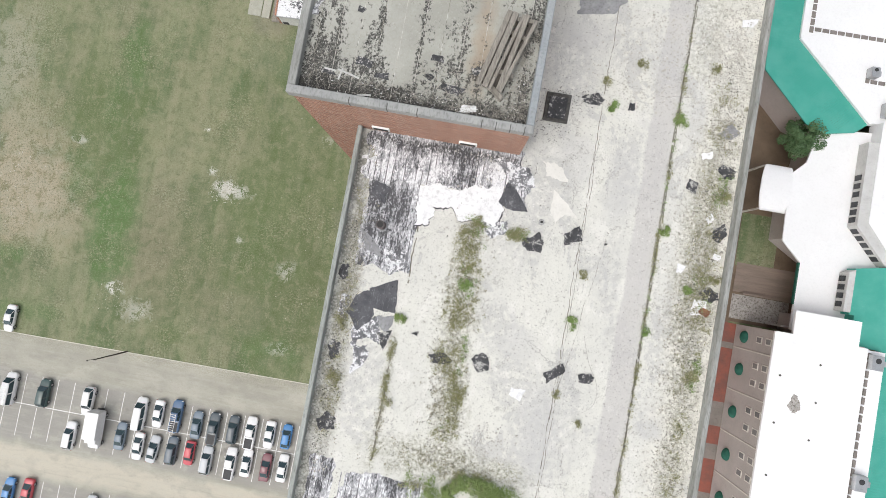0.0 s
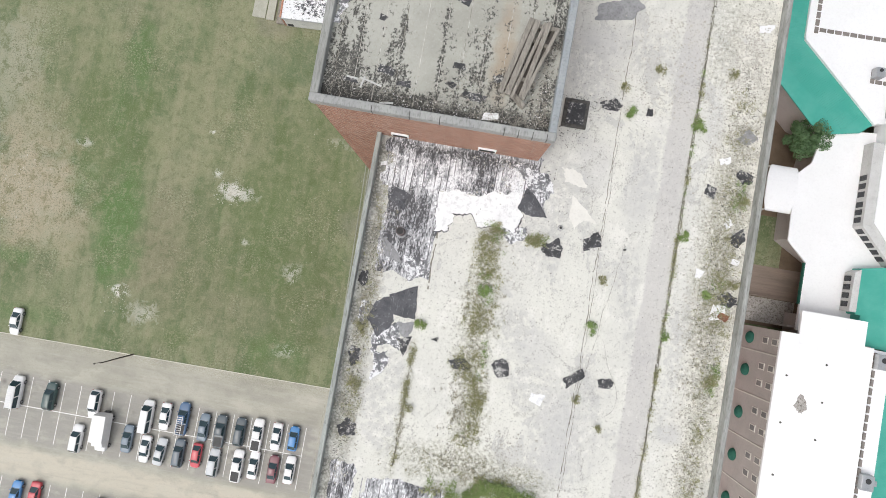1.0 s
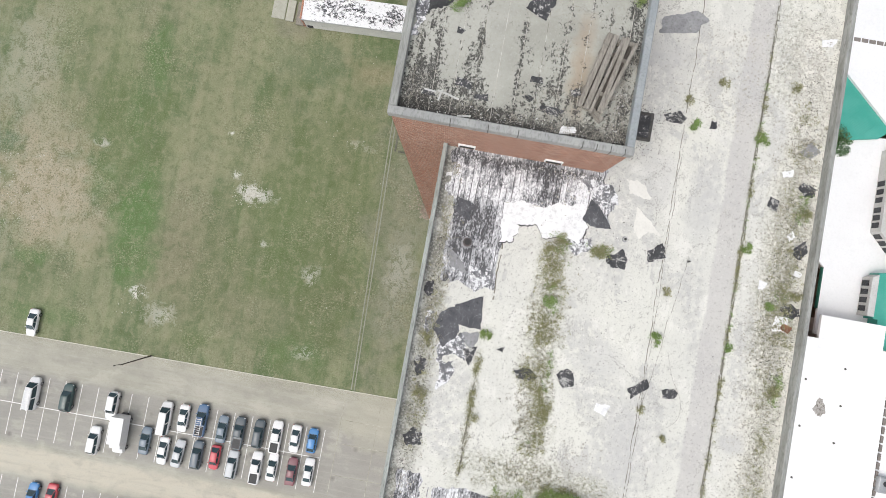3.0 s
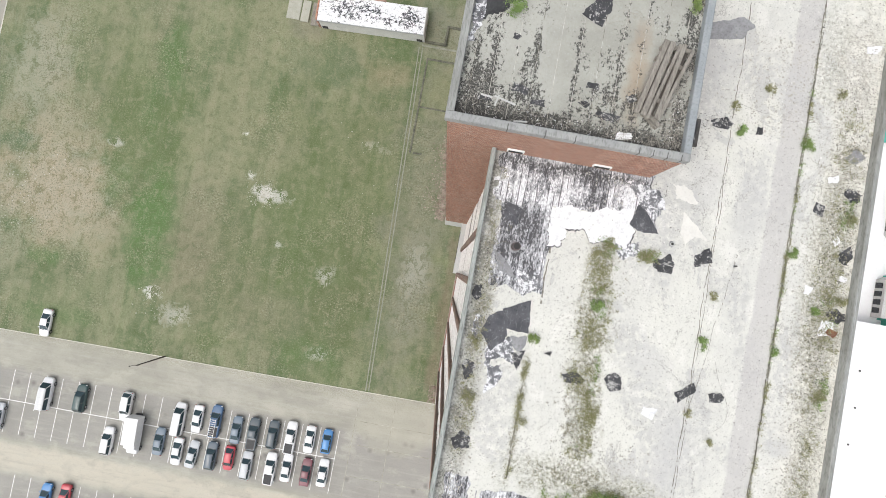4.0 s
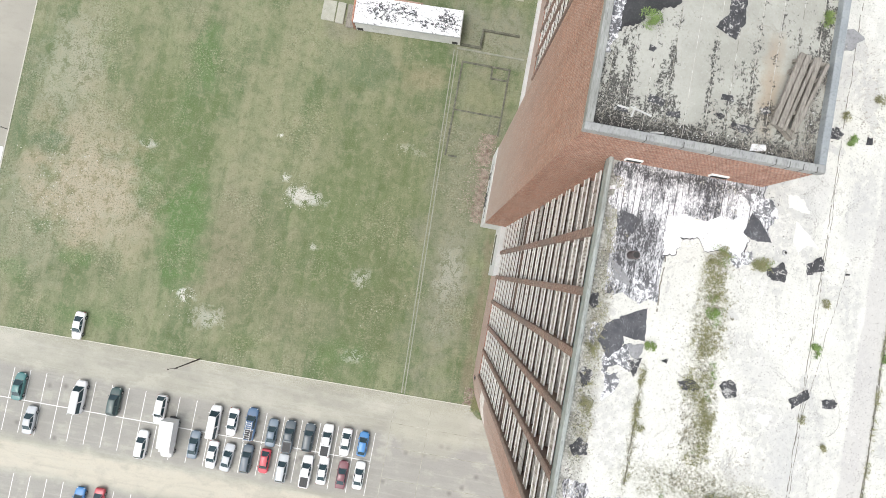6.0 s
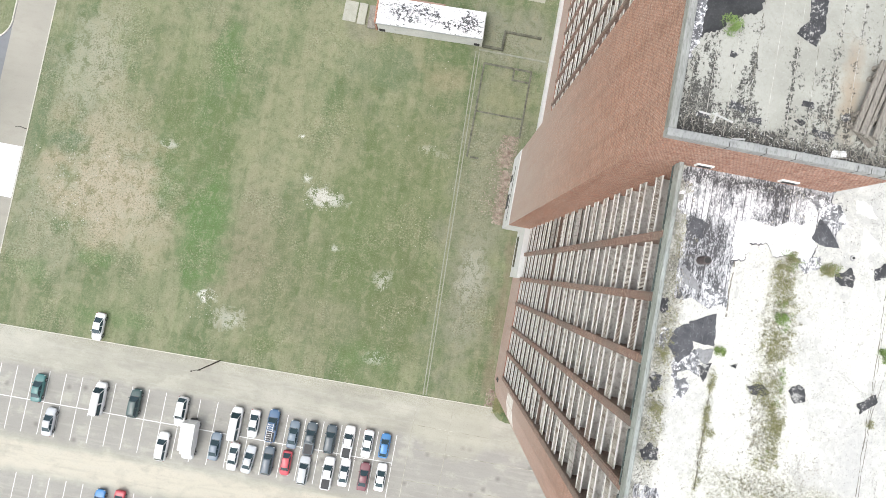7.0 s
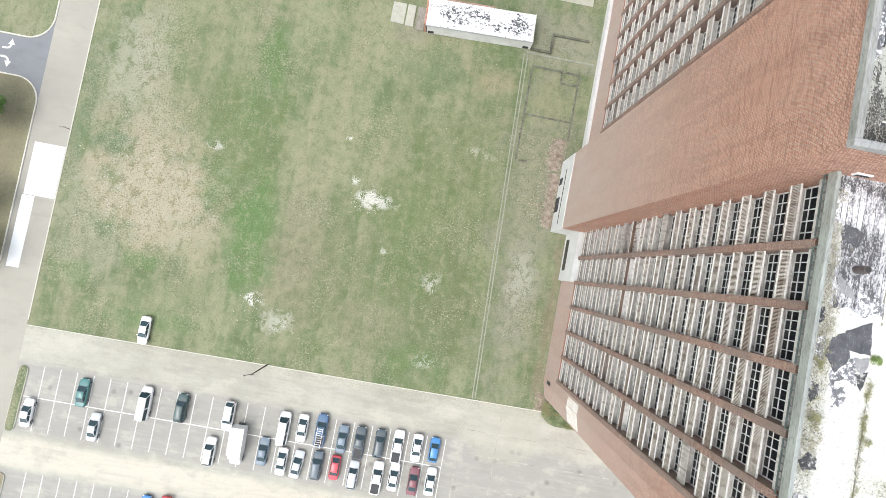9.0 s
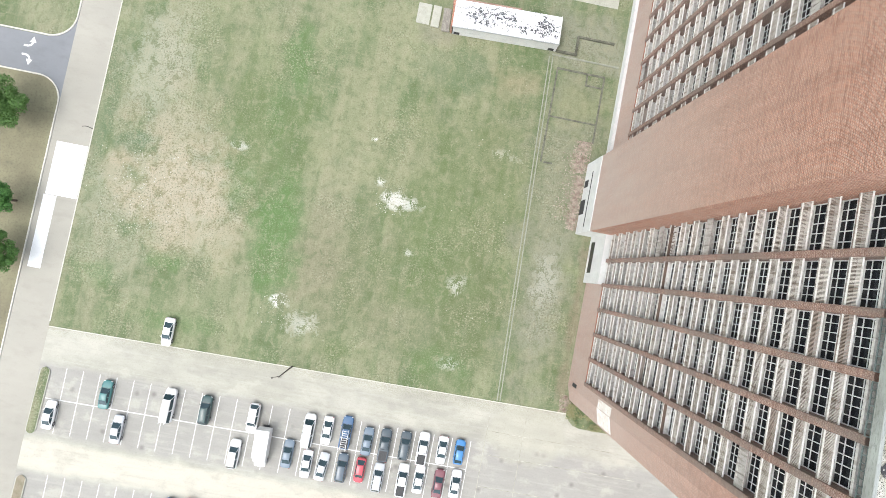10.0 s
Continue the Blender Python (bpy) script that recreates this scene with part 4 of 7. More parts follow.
def bend(cx, cy, r, a0, a1, width, name, n=14):
    """A curved kerb round a corner."""
    bm = bmesh.new()
    rings = []
    for k in range(n + 1):
        a = radians(a0 + (a1 - a0) * k / n)
        rings.append([bm.verts.new((cx + math.cos(a) * rr, cy + math.sin(a) * rr, z)) for rr, z in ((r, -0.05), (r, 0.15), (r + width, 0.15), (r + width, -0.05))])
    for p, q in zip(rings, rings[1:]):
        for i in range(3):
            bm.faces.new((p[i], q[i], q[i + 1], p[i + 1]))
    bmesh.ops.recalc_face_normals(bm, faces=bm.faces)
    return bm


side = thing("side_road", "grey asphalt side road with white turn arrows", "road", kind="structure")
fan = [(-97.9, 12.0), (-98.28, 12.0)] + [(-102.5 + 4.2 * math.cos(radians(a)), 12.0 + 4.2 * math.sin(radians(a))) for a in (20, 45, 70, 90)] + [(-160, 16.4), (-160, 22.6)]
fan += [(-102.5 + 4.2 * math.cos(radians(a)), 26.9 + 4.2 * math.sin(radians(a))) for a in (-90, -65, -40, -15)] + [(-98.28, 29.5), (-97.9, 29.5)]
part("carriageway", prism(fan, -0.3, 0.03), ASPHALT, side)
part("kerb", bend(-102.5, 12.0, 4.0, 0, 90, 0.22, "kerb", 22), KERB, side)
part("kerb", bend(-102.5, 27.0, 4.0, -90, 0, 0.22, "kerb", 22), KERB, side)
part("kerb", box(-160, -102.5, 16.0, 16.22, -0.05, 0.15), KERB, side)
part("kerb", box(-160, -102.5, 22.78, 23.0, -0.05, 0.15), KERB, side)
part("kerb", box(-98.5, -98.28, -140, 12.0, -0.05, 0.15), KERB, side)
part("kerb", box(-98.5, -98.28, 27.0, 160, -0.05, 0.15), KERB, side)


def turn_arrow(flip):
    bm = bmesh.new()
    vs = []
    for k in range(9):
        a = radians(90 * k / 8)
        vs.append((0.35 * math.sin(a) * 2.2, 0.35 * (1 - math.cos(a)) * 2.0))
    for (ax, ay), (bx, by) in zip(vs, vs[1:]):
        d = Vector((bx - ax, by - ay, 0)).normalized()
        nrm = Vector((-d.y, d.x, 0)) * 0.16
        q = [bm.verts.new((ax + s * nrm.x, ay + s * nrm.y, 0)) for s in (-1, 1)] + [bm.verts.new((bx + s * nrm.x, by + s * nrm.y, 0)) for s in (1, -1)]
        bm.faces.new(q)
    ex, ey = vs[-1]
    bm.faces.new([bm.verts.new(p) for p in ((ex - 0.55, ey, 0), (ex + 0.55, ey, 0), (ex, ey + 1.0, 0))])
    add_box(bm, -0.6, 0.0, -0.16, 0.16, 0, 0.004)
    if flip:
        for v in bm.verts:
            v.co.y *= -1
    bmesh.ops.recalc_face_normals(bm, faces=bm.faces)
    return bm


for flip, y in ((False, 20.4), (True, 18.9)):
    o = part("turn_arrow", turn_arrow(flip), PAINT, side)
    o.matrix_basis = pose(-105.3, y, 0.036)

part("mulch", box(-140, -98.5, -140, 16.0, -0.2, 0.02), VERGE, side, "dry olive-brown verge under the trees")
verge = thing("east_ground", "brown earth and paving between the buildings", "ground", kind="structure")
part("earth", box(15.5, 47.0, -60, 80, -0.2, 0.02), EARTH, verge)
part("earth", box(47.0, 60.0, 0.0, 60, -0.2, 0.022), EARTH, verge)
part("lawn", box(46.6, 53.0, 9.4, 18.4, 0.0, 0.06), GRASS, verge, "small lawn")

# old kerbs and foundation lines in the grass beside the tower
old = thing("old_foundation", "grown-over concrete kerb and foundation lines in grass", "foundation", kind="structure")
for k, (xa, xb) in enumerate(((-19.35, -17.45), (-18.75, -16.95))):
    part("kerb_line", prism([(xa - 0.09, 36.8), (xb - 0.09, -23.0), (xb + 0.09, -23.0), (xa + 0.09, 36.8)], -0.05, 0.08 - 0.02 * k), LINE_KERB, old)
for x0, x1, y0, y1, z, m in [
        (-18.9, -7.1, 37.1, 37.35, 0.12, LINE_KERB), (-17.65, -17.45, 18.4, 35.0, 0.1, OLD_KERB), (-17.6, -9.2, 34.9, 35.12, 0.12, OLD_KERB), (-9.3, -9.1, 23.2, 35.0, 0.1, OLD_KERB),
        (-17.5, -9.3, 26.4, 26.57, 0.07, OLD_KERB), (-12.3, -12.1, 33.0, 34.9, 0.1, OLD_KERB), (-12.3, -9.3, 32.9, 33.1, 0.1, OLD_KERB),
        (-17.0, -15.6, 18.3, 18.5, 0.08, OLD_KERB), (-18.4, -14.8, 37.75, 38.0, 0.4, OLD_KERB), (-15.1, -14.85, 37.9, 41.1, 0.4, OLD_KERB), (-15.0, -8.6, 41.0, 41.22, 0.35, OLD_KERB)]:
    g = 0.06 if m is OLD_KERB else 0.02
    part("kerb_line", box(x0 - g, x1 + g, y0 - g, y1 + g, -0.05, z, 0.02), m, old)
part("pad", box(-43.2, -40.9, 37.8, 41.4, -0.05, 0.08, 0.02), PAD, old, "pale concrete pad")
part("pad", box(-40.6, -39.2, 37.6, 41.3, -0.05, 0.3, 0.02), PAD, old, "pale concrete pad")
part("pad", box(-18.0, -9.0, 47.5, 60, -0.05, 0.03), PAD, old, "pale concrete apron")

# ---- the tower block ----
WEST, EAST, SOUTH, NORTH = -6.0, 15.52, -20.75, 58.0
ROOF_Z, COPE_Z = 55.46, 56.0
T_W, T_E, T_S, T_N, T_ROOF, T_COPE = -9.25, 2.88, 7.25, 19.5, 59.8, 60.2
FLOOR0, STOREY, FLOORS = 7.93, 2.56, 18
BAY, PIER = 3.87, 0.56
block = thing("tower_block", "abandoned eighteen-storey red brick tower block with bleached flat roof", "tower block")
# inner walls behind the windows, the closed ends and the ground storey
# solid core coloured near-black in place of unlit rooms
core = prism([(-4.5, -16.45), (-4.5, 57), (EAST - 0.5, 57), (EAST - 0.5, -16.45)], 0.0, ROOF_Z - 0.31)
part("inner_wall", core, DARK, block, "solid core painted near-black as unlit rooms")
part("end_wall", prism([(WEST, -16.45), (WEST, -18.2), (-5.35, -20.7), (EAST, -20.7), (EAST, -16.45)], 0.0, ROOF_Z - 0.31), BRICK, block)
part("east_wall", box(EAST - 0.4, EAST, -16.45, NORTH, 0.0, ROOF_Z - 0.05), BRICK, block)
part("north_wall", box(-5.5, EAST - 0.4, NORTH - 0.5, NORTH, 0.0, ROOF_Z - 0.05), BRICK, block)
part("base_wall", box(WEST - 0.02, -5.0, -16.45, -0.7, 0.0, FLOOR0 - 0.3), BRICK, block)
part("base_wall", box(WEST - 0.55, -5.0, -0.7, T_S, 0.0, 7.0), RENDER, block, "pale rendered ground-storey wall")
part("base_wall", box(WEST - 0.55, -5.0, T_N, NORTH, 0.0, 1.5), RENDER, block, "pale rendered ground-storey wall")
part("base_wall", box(WEST, -5.0, T_N, NORTH, 1.5, FLOOR0 - 0.3), BRICK, block)
part("base_window", box(WEST - 0.6, WEST - 0.5, 1.0, 6.2, 1.0, 2.6), GLASS, block, "dark strip window")
part("painted_patch", box(-0.02, 0.02, -0.6, 0.6, 13.9, 18.6), PEELED, block, "peeling white painted patch on brick").matrix_basis = pose(-6.0, -17.55, 0)
part("painted_patch", box(-0.02, 0.02, -1.15, 1.15, 13.6, 18.4), PEELED, block, "peeling white painted patch on brick").matrix_basis = pose(-5.7, -19.35, 0, 0, 0, 14.6)
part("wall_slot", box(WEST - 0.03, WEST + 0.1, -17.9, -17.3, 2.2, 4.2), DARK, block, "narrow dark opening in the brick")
part("roof", box(WEST - 0.31, EAST - 0.02, SOUTH + 0.1, NORTH - 0.02, ROOF_Z - 0.3, ROOF_Z), ROOF, block, "bleached peeling flat roof")
# copings
part("coping", box(WEST - 0.56, WEST - 0.30, SOUTH, T_S, 55.3, COPE_Z, 0.03), GREEN_COPING, block)
part("coping", box(WEST - 0.56, WEST - 0.30, T_N, NORTH, 55.3, COPE_Z, 0.03), GREEN_COPING, block)
part("coping", box(EAST - 0.13, EAST + 0.14, SOUTH, NORTH, 55.0, COPE_Z, 0.03), EAST_COPING, block)
part("coping", box(WEST - 0.4, EAST, NORTH - 0.4, NORTH + 0.15, 55.0, COPE_Z - 0.01, 0.03), COPING, block)

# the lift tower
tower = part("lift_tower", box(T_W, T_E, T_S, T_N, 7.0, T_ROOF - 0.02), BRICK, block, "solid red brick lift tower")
part("base", box(T_W - 0.12, WEST, T_S - 0.05, T_N, 0.0, 6.98), RENDER, tower, "pale rendered base")
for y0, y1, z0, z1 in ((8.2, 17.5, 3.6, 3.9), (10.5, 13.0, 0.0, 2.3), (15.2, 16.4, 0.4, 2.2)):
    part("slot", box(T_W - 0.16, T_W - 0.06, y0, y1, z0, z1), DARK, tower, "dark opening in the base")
part("tower_roof", box(T_W + 0.1, T_E - 0.1, T_S + 0.1, T_N - 0.1, T_ROOF - 0.1, T_ROOF), TOWER_ROOF, tower, "grey screed stained with black mould")
part("coping", box(T_W - 0.12, T_W + 0.3, T_S + 0.32, T_N + 0.1, T_ROOF - 0.1, T_COPE, 0.03), EAST_COPING, tower)
part("coping", box(T_E - 0.34, T_E + 0.04, T_S + 0.32, T_N + 0.1, T_ROOF - 0.1, T_COPE, 0.03), BLUE_COPING, tower)
part("coping", box(T_W - 0.12, T_E + 0.06, T_S - 0.1, T_S + 0.32, T_ROOF - 0.12, T_COPE, 0.03), COPING, tower)
part("coping", box(T_W + 0.38, T_E - 0.38, T_N - 0.35, T_N + 0.1, T_ROOF - 0.45, T_COPE, 0.03), COPING, tower)
for x in (-6.2, -4.3, -2.8, 0.4, 1.1, 1.8, 2.5):
    part("coping_joint", box(x - 0.02, x + 0.02, T_S - 0.11, T_S + 0.18, T_ROOF - 0.1, T_COPE + 0.006), DARK_RUBBLE, tower)
for x, w in ((-5.2, 1.0), (-0.15, 1.05)):
    v = part("vent", box(x - w / 2, x + w / 2, T_S - 0.1, T_S + 0.02, 55.9, 56.35, 0.02), WHITE_FRAME, tower, "white-framed vent low in the wall")
    part("louvre", box(x - w / 2 + 0.08, x + w / 2 - 0.08, T_S - 0.115, T_S - 0.02, 55.98, 56.27), DARK, v)

# balcony bays: pier, floor slab, railing grille, and the glazed wall at the back
clear = BAY - PIER
RAIL_X, BACK_X = -5.80, -4.90


def pier_mesh():
    """A brick pier with a shallow raised band down its face."""
    bm = box(WEST - 0.12, BACK_X + 0.2, -PIER / 2, PIER / 2, FLOOR0 - 0.35, 54.6)
    add_box(bm, WEST - 0.15, WEST - 0.12, -PIER / 2 + 0.11, PIER / 2 - 0.11, FLOOR0 - 0.35, 54.6)
    return bm


def bar_grid(x0, x1, ys, zs, y_end, z_end):
    """One connected frame of upright bars ys and level bars zs, each (from, to), between the ends given."""
    cy = sorted({v for q in ys for v in q} | set(y_end))
    cz = sorted({v for q in zs for v in q} | set(z_end))
    inside = lambda v, bars: any(a < v < b for a, b in bars)
    ny, nz = len(cy) - 1, len(cz) - 1
    solid = [[inside((cy[i] + cy[i + 1]) / 2, ys) or inside((cz[k] + cz[k + 1]) / 2, zs) for k in range(nz)] for i in range(ny)]
    bm = bmesh.new()
    vs = {}

    def v(side, i, k):
        if (side, i, k) not in vs:
            vs[side, i, k] = bm.verts.new(((x0, x1)[side], cy[i], cz[k]))
        return vs[side, i, k]
    for i in range(ny):
        for k in range(nz):
            if not solid[i][k]:
                continue
            bm.faces.new((v(0, i, k), v(0, i, k + 1), v(0, i + 1, k + 1), v(0, i + 1, k)))
            bm.faces.new((v(1, i, k), v(1, i + 1, k), v(1, i + 1, k + 1), v(1, i, k + 1)))
            for di, dk, a, b in ((-1, 0, (i, k), (i, k + 1)), (1, 0, (i + 1, k), (i + 1, k + 1)), (0, -1, (i, k), (i + 1, k)), (0, 1, (i, k + 1), (i + 1, k + 1))):
                qi, qk = i + di, k + dk
                if not (0 <= qi < ny and 0 <= qk < nz and solid[qi][qk]):
                    bm.faces.new((v(0, *a), v(0, *b), v(1, *b), v(1, *a)))
    bmesh.ops.recalc_face_normals(bm, faces=bm.faces)
    return bm


def window_mesh(w, h):
    t = 0.085
    ys = [(-w / 2, -w / 2 + t), (w / 2 - t, w / 2)] + [(-w / 2 + w * k / 5 - 0.033, -w / 2 + w * k / 5 + 0.033) for k in range(1, 5)]
    zs = [(0, 0.09), (h - t, h)] + ([(0.52, 0.59), (1.22, 1.28)] if h > 1.5 else [(0.5, 0.57)])
    return bar_grid(-0.05, 0.05, ys, zs, (-w / 2, w / 2), (0, h))


def pane_mesh(w, h):
    return box(-0.012, 0.012, -w / 2 + 0.03, w / 2 - 0.03, 0.05, h - 0.03)


def railing_mesh(w):
    """Deep upright fins of the balcony railing, open between."""
    n = 36
    verts, faces = [], []

    def bar(x0, x1, y0, y1, z0, z1):
        b = len(verts)
        verts.extend((x, y, z) for z in (z0, z1) for x, y in ((x0, y0), (x1, y0), (x1, y1), (x0, y1)))
        faces.extend(tuple(b + i for i in f) for f in ((3, 2, 1, 0), (4, 5, 6, 7), (0, 1, 5, 4), (1, 2, 6, 5), (2, 3, 7, 6), (3, 0, 4, 7)))
    for k in range(n + 1):
        y = -w / 2 + 0.03 + (w - 0.06) * k / n
        bar(-0.075, 0.0, y - 0.022, y + 0.022, 0.05, 0.87)
    me = bpy.data.meshes.new("grille")
    me.from_pydata(verts, [], faces)
    bm = bmesh.new()
    bm.from_mesh(me)
    bpy.data.meshes.remove(me)
    return bm


def solid_panel_mesh(w):
    return box(-0.05, 0.05, -w / 2, w / 2, 0.0, 0.9, 0.015)


WIN_H = STOREY - 0.28
protos = {}
rnd = random.Random(5)
BAY_S = 6.95
END_BAY = (BAY - PIER / 2 + T_S - BAY_S) / clear


def piece(kind, make, material, x, y, z, parent, label="", wide=1.0):
    if kind not in protos:
        o = part(kind, make(), material, parent, label)
        o.matrix_basis = pose(x, y, z)
        protos[kind] = o
    else:
        o = again(protos[kind], parent, x, y, z)
        if label:
            tagged(o, label)
    if wide != 1.0:
        o.matrix_basis = pose(x, y, z) @ Matrix.Diagonal((1, wide, 1, 1))
    return o


south_bays = [BAY_S - BAY / 2 - BAY * k for k in range(6)]
north_bays = [T_N + BAY / 2 + BAY * k for k in range(9)]
for y in [BAY_S - BAY * k for k in range(1, 7)] + [T_N + BAY * k for k in range(1, 9)]:
    piece("pier", pier_mesh, PIER_BRICK, 0, y, 0, block)
for side_no, bays in enumerate((south_bays, north_bays)):
    for b, y in enumerate(bays):
        wide = END_BAY if b == 0 and side_no == 0 else 1.0
        y += (wide - 1) * clear / 2
        for k in range(FLOORS):
            z = FLOOR0 + STOREY * k
            roll_die = rnd.random()
            piece("balcony_floor", lambda: box(RAIL_X - 0.06, BACK_X + 0.1, -clear / 2, clear / 2, -0.2, 0.0), BALCONY, 0, y, z, block, wide=wide)
            piece("slab_edge", lambda: box(RAIL_X - 0.075, RAIL_X - 0.06, -clear / 2, clear / 2, -0.2, 0.0), LEDGE, 0, y, z, block, "stained slab edge", wide)
            # dark brown strip, added to darken the floor just behind the railing
            piece("rusty_channel", lambda: box(RAIL_X + 0.02, RAIL_X + 0.36, -clear / 2, clear / 2, 0.0, 0.012), SLAT, 0, y, z, block, wide=wide)
            if side_no == 0 and b == 0 and k == 7:
                for j in range(14):
                    fin = piece("torn_fin", lambda: box(-0.07, 0.0, -0.03, 0.03, 0.0, 0.8), SLAT, RAIL_X, y, z, block)
                    fin.matrix_basis = pose(RAIL_X + 0.3 * rnd.random(), y + clear * (j / 14 - 0.5 + rnd.uniform(-0.03, 0.03)), z, rnd.uniform(-30, 30), rnd.uniform(-5, 25), 0)
            elif not (side_no == 0 and (b, k) in ((1, 7), (2, 7), (5, 9))):
                if roll_die < 0.03:
                    piece("plain_panel", lambda: solid_panel_mesh(clear), LEDGE, RAIL_X, y, z, block, "bare grey panel without its grille", wide)
                else:
                    g = piece("grille", lambda: railing_mesh(clear), PANEL, RAIL_X, y, z, block, wide=wide)
                    for nm, made, mt in (("bottom_rail", lambda: box(-0.12, -0.05, -clear / 2, clear / 2, -0.02, 0.06), RAIL_PAINT), ("rail_cap", lambda: box(-0.095, 0.01, -clear / 2, clear / 2, 0.87, 0.93), RAIL_PAINT)):
                        if nm not in protos:
                            protos[nm] = part(nm, made(), mt, g)
                        else:
                            again(protos[nm], g)
            w = piece("window", lambda: window_mesh(clear, WIN_H), WHITE_FRAME, BACK_X, y, z + 0.04, block, wide=wide)
            if "pane" not in protos:
                protos["pane"] = part("pane", pane_mesh(clear, WIN_H), GLASS, w)
            else:
                again(protos["pane"], w)


def lattice_mesh(w):
    """Open lattice under the coping."""
    n = 7
    ys = [(-w / 2 + (w - 0.07) * k / n, -w / 2 + (w - 0.07) * k / n + 0.07) for k in range(n + 1)]
    return bar_grid(-0.04, 0.04, ys, [(0.0, 0.07), (0.36, 0.41), (0.65, 0.72)], (-w / 2, w / 2), (0, 0.72))


for side_no, bays in enumerate((south_bays, north_bays)):
    for b, y in enumerate(bays):
        wide = END_BAY if b == 0 and side_no == 0 else 1.0
        y += (wide - 1) * clear / 2
        piece("balcony_floor", None, BALCONY, 0, y, FLOOR0 + STOREY * FLOORS, block, wide=wide)
        piece("lattice", lambda: lattice_mesh(clear), VERDIGRIS, -6.4, y, 54.78, block, "verdigris open lattice under the coping", wide)
        w = piece("top_window", lambda: window_mesh(clear, 1.1), WHITE_FRAME, BACK_X, y, FLOOR0 + STOREY * FLOORS + 0.04, block, wide=wide)
        if "top_pane" not in protos:
            protos["top_pane"] = part("pane", pane_mesh(clear, 1.1), GLASS, w)
        else:
            again(protos["top_pane"], w)

# ---- roof of the tower block: seams, torn felt, coating, debris ----
RZ = ROOF_Z


def scrap(name, x, y, w, h, seed, material, label, category="roofing felt", z=RZ, rz=0.0, n=64, rough=0.27, corners=4, curl=0.06, lift=0.003, group="roof scraps"):
    ob = link_mesh(name, ragged(w, h, seed, n=n, rough=rough, corners=corners, curl=curl), material)
    ob.matrix_basis = pose(x, y, z + lift, 0, 0, rz)
    return tagged(ob, label, category, group)


# bare ribbed deck at the north-west corner and at the south end
def torn_oblong(w, h, seed, thick=0.008, tear=0.18, step=0.12):
    """A flat sheet, oblong, with frayed edges."""
    r = random.Random(seed)
    ring = []
    for (ax, ay), (bx, by) in (((-1, -1), (1, -1)), ((1, -1), (1, 1)), ((1, 1), (-1, 1)), ((-1, 1), (-1, -1))):
        ln = (abs(bx - ax) * w + abs(by - ay) * h) / 2
        n = max(3, int(ln / step))
        for k in range(n):
            f = k / n
            x, y = (ax + (bx - ax) * f) * w / 2, (ay + (by - ay) * f) * h / 2
            pull = 1 - tear * (0.5 + noise.noise((x * 0.9, y * 0.9, seed)) + 0.35 * noise.noise((x * 3.1, y * 3.1, seed))) / max(0.5, min(w, h) / 2) - r.random() * 0.01
            ring.append((x * min(pull, 1.0), y * min(pull, 1.0)))
    bm = bmesh.new()
    low = [bm.verts.new((x, y, 0)) for x, y in ring]
    top = [bm.verts.new((x, y, thick)) for x, y in ring]
    mid = bm.verts.new((0, 0, thick))
    m = len(ring)
    for k in range(m):
        bm.faces.new((low[k], low[(k + 1) % m], top[(k + 1) % m], top[k]))
        bm.faces.new((top[k], top[(k + 1) % m], mid))
    return bm


def torn_plan(corners, seed, thick=0.012, step=0.09, fray=0.07):
    """A flat sheet with the given corners whose sides are torn unevenly."""
    r = random.Random(seed)
    cx, cy = sum(p[0] for p in corners) / len(corners), sum(p[1] for p in corners) / len(corners)
    ring = []
    for k, (ax, ay) in enumerate(corners):
        bx, by = corners[(k + 1) % len(corners)]
        ln = math.hypot(bx - ax, by - ay)
        n = max(2, int(ln / step))
        for i in range(n):
            f = i / n
            x, y = ax + (bx - ax) * f, ay + (by - ay) * f
            d = fray * (1.3 * noise.noise((x * 1.7, y * 1.7, seed)) + 0.9 * noise.noise((x * 5.0, y * 5.0, seed + 3)) + 0.25 * r.uniform(-1, 1))
            ring.append((x - cx + d * (by - ay) / ln, y - cy - d * (bx - ax) / ln))
    return prism(ring, 0.0, lambda x, y: thick + 0.02 * max(0.0, noise.noise((x * 1.3, y * 1.3, seed)))), cx, cy


def torn_sheet(name, corners, seed, material, label, category="roofing felt", lift=0.006, fray=0.07, z=RZ, group="roof scraps"):
    bm, cx, cy = torn_plan(corners, seed, fray=fray)
    ob = link_mesh(name, bm, material)
    ob.matrix_basis = pose(cx, cy, z + lift)
    return tagged(ob, label, category, group)


def ribbed(name, x0, x1, y0, y1, seed, label, lift=0.0):
    it = thing(name, label, "roof deck", (x0 + x1) / 2, (y0 + y1) / 2, RZ + lift, group="bare roof deck")
    w, h = x1 - x0, y1 - y0
    bm = torn_oblong(w, h, seed, tear=0.28)
    part("deck", bm, DECK, it)
    r = random.Random(seed)
    k = -w / 2 + 0.3
    while k < w / 2 - 0.2:
        a, b = -h / 2 * r.uniform(0.5, 0.9), h / 2 * r.uniform(0.5, 0.9)
        part("rib", box(k - 0.025, k + 0.025, a, b, 0.008, 0.03), DECK, it)
        k += r.uniform(0.5, 1.3)
    return it


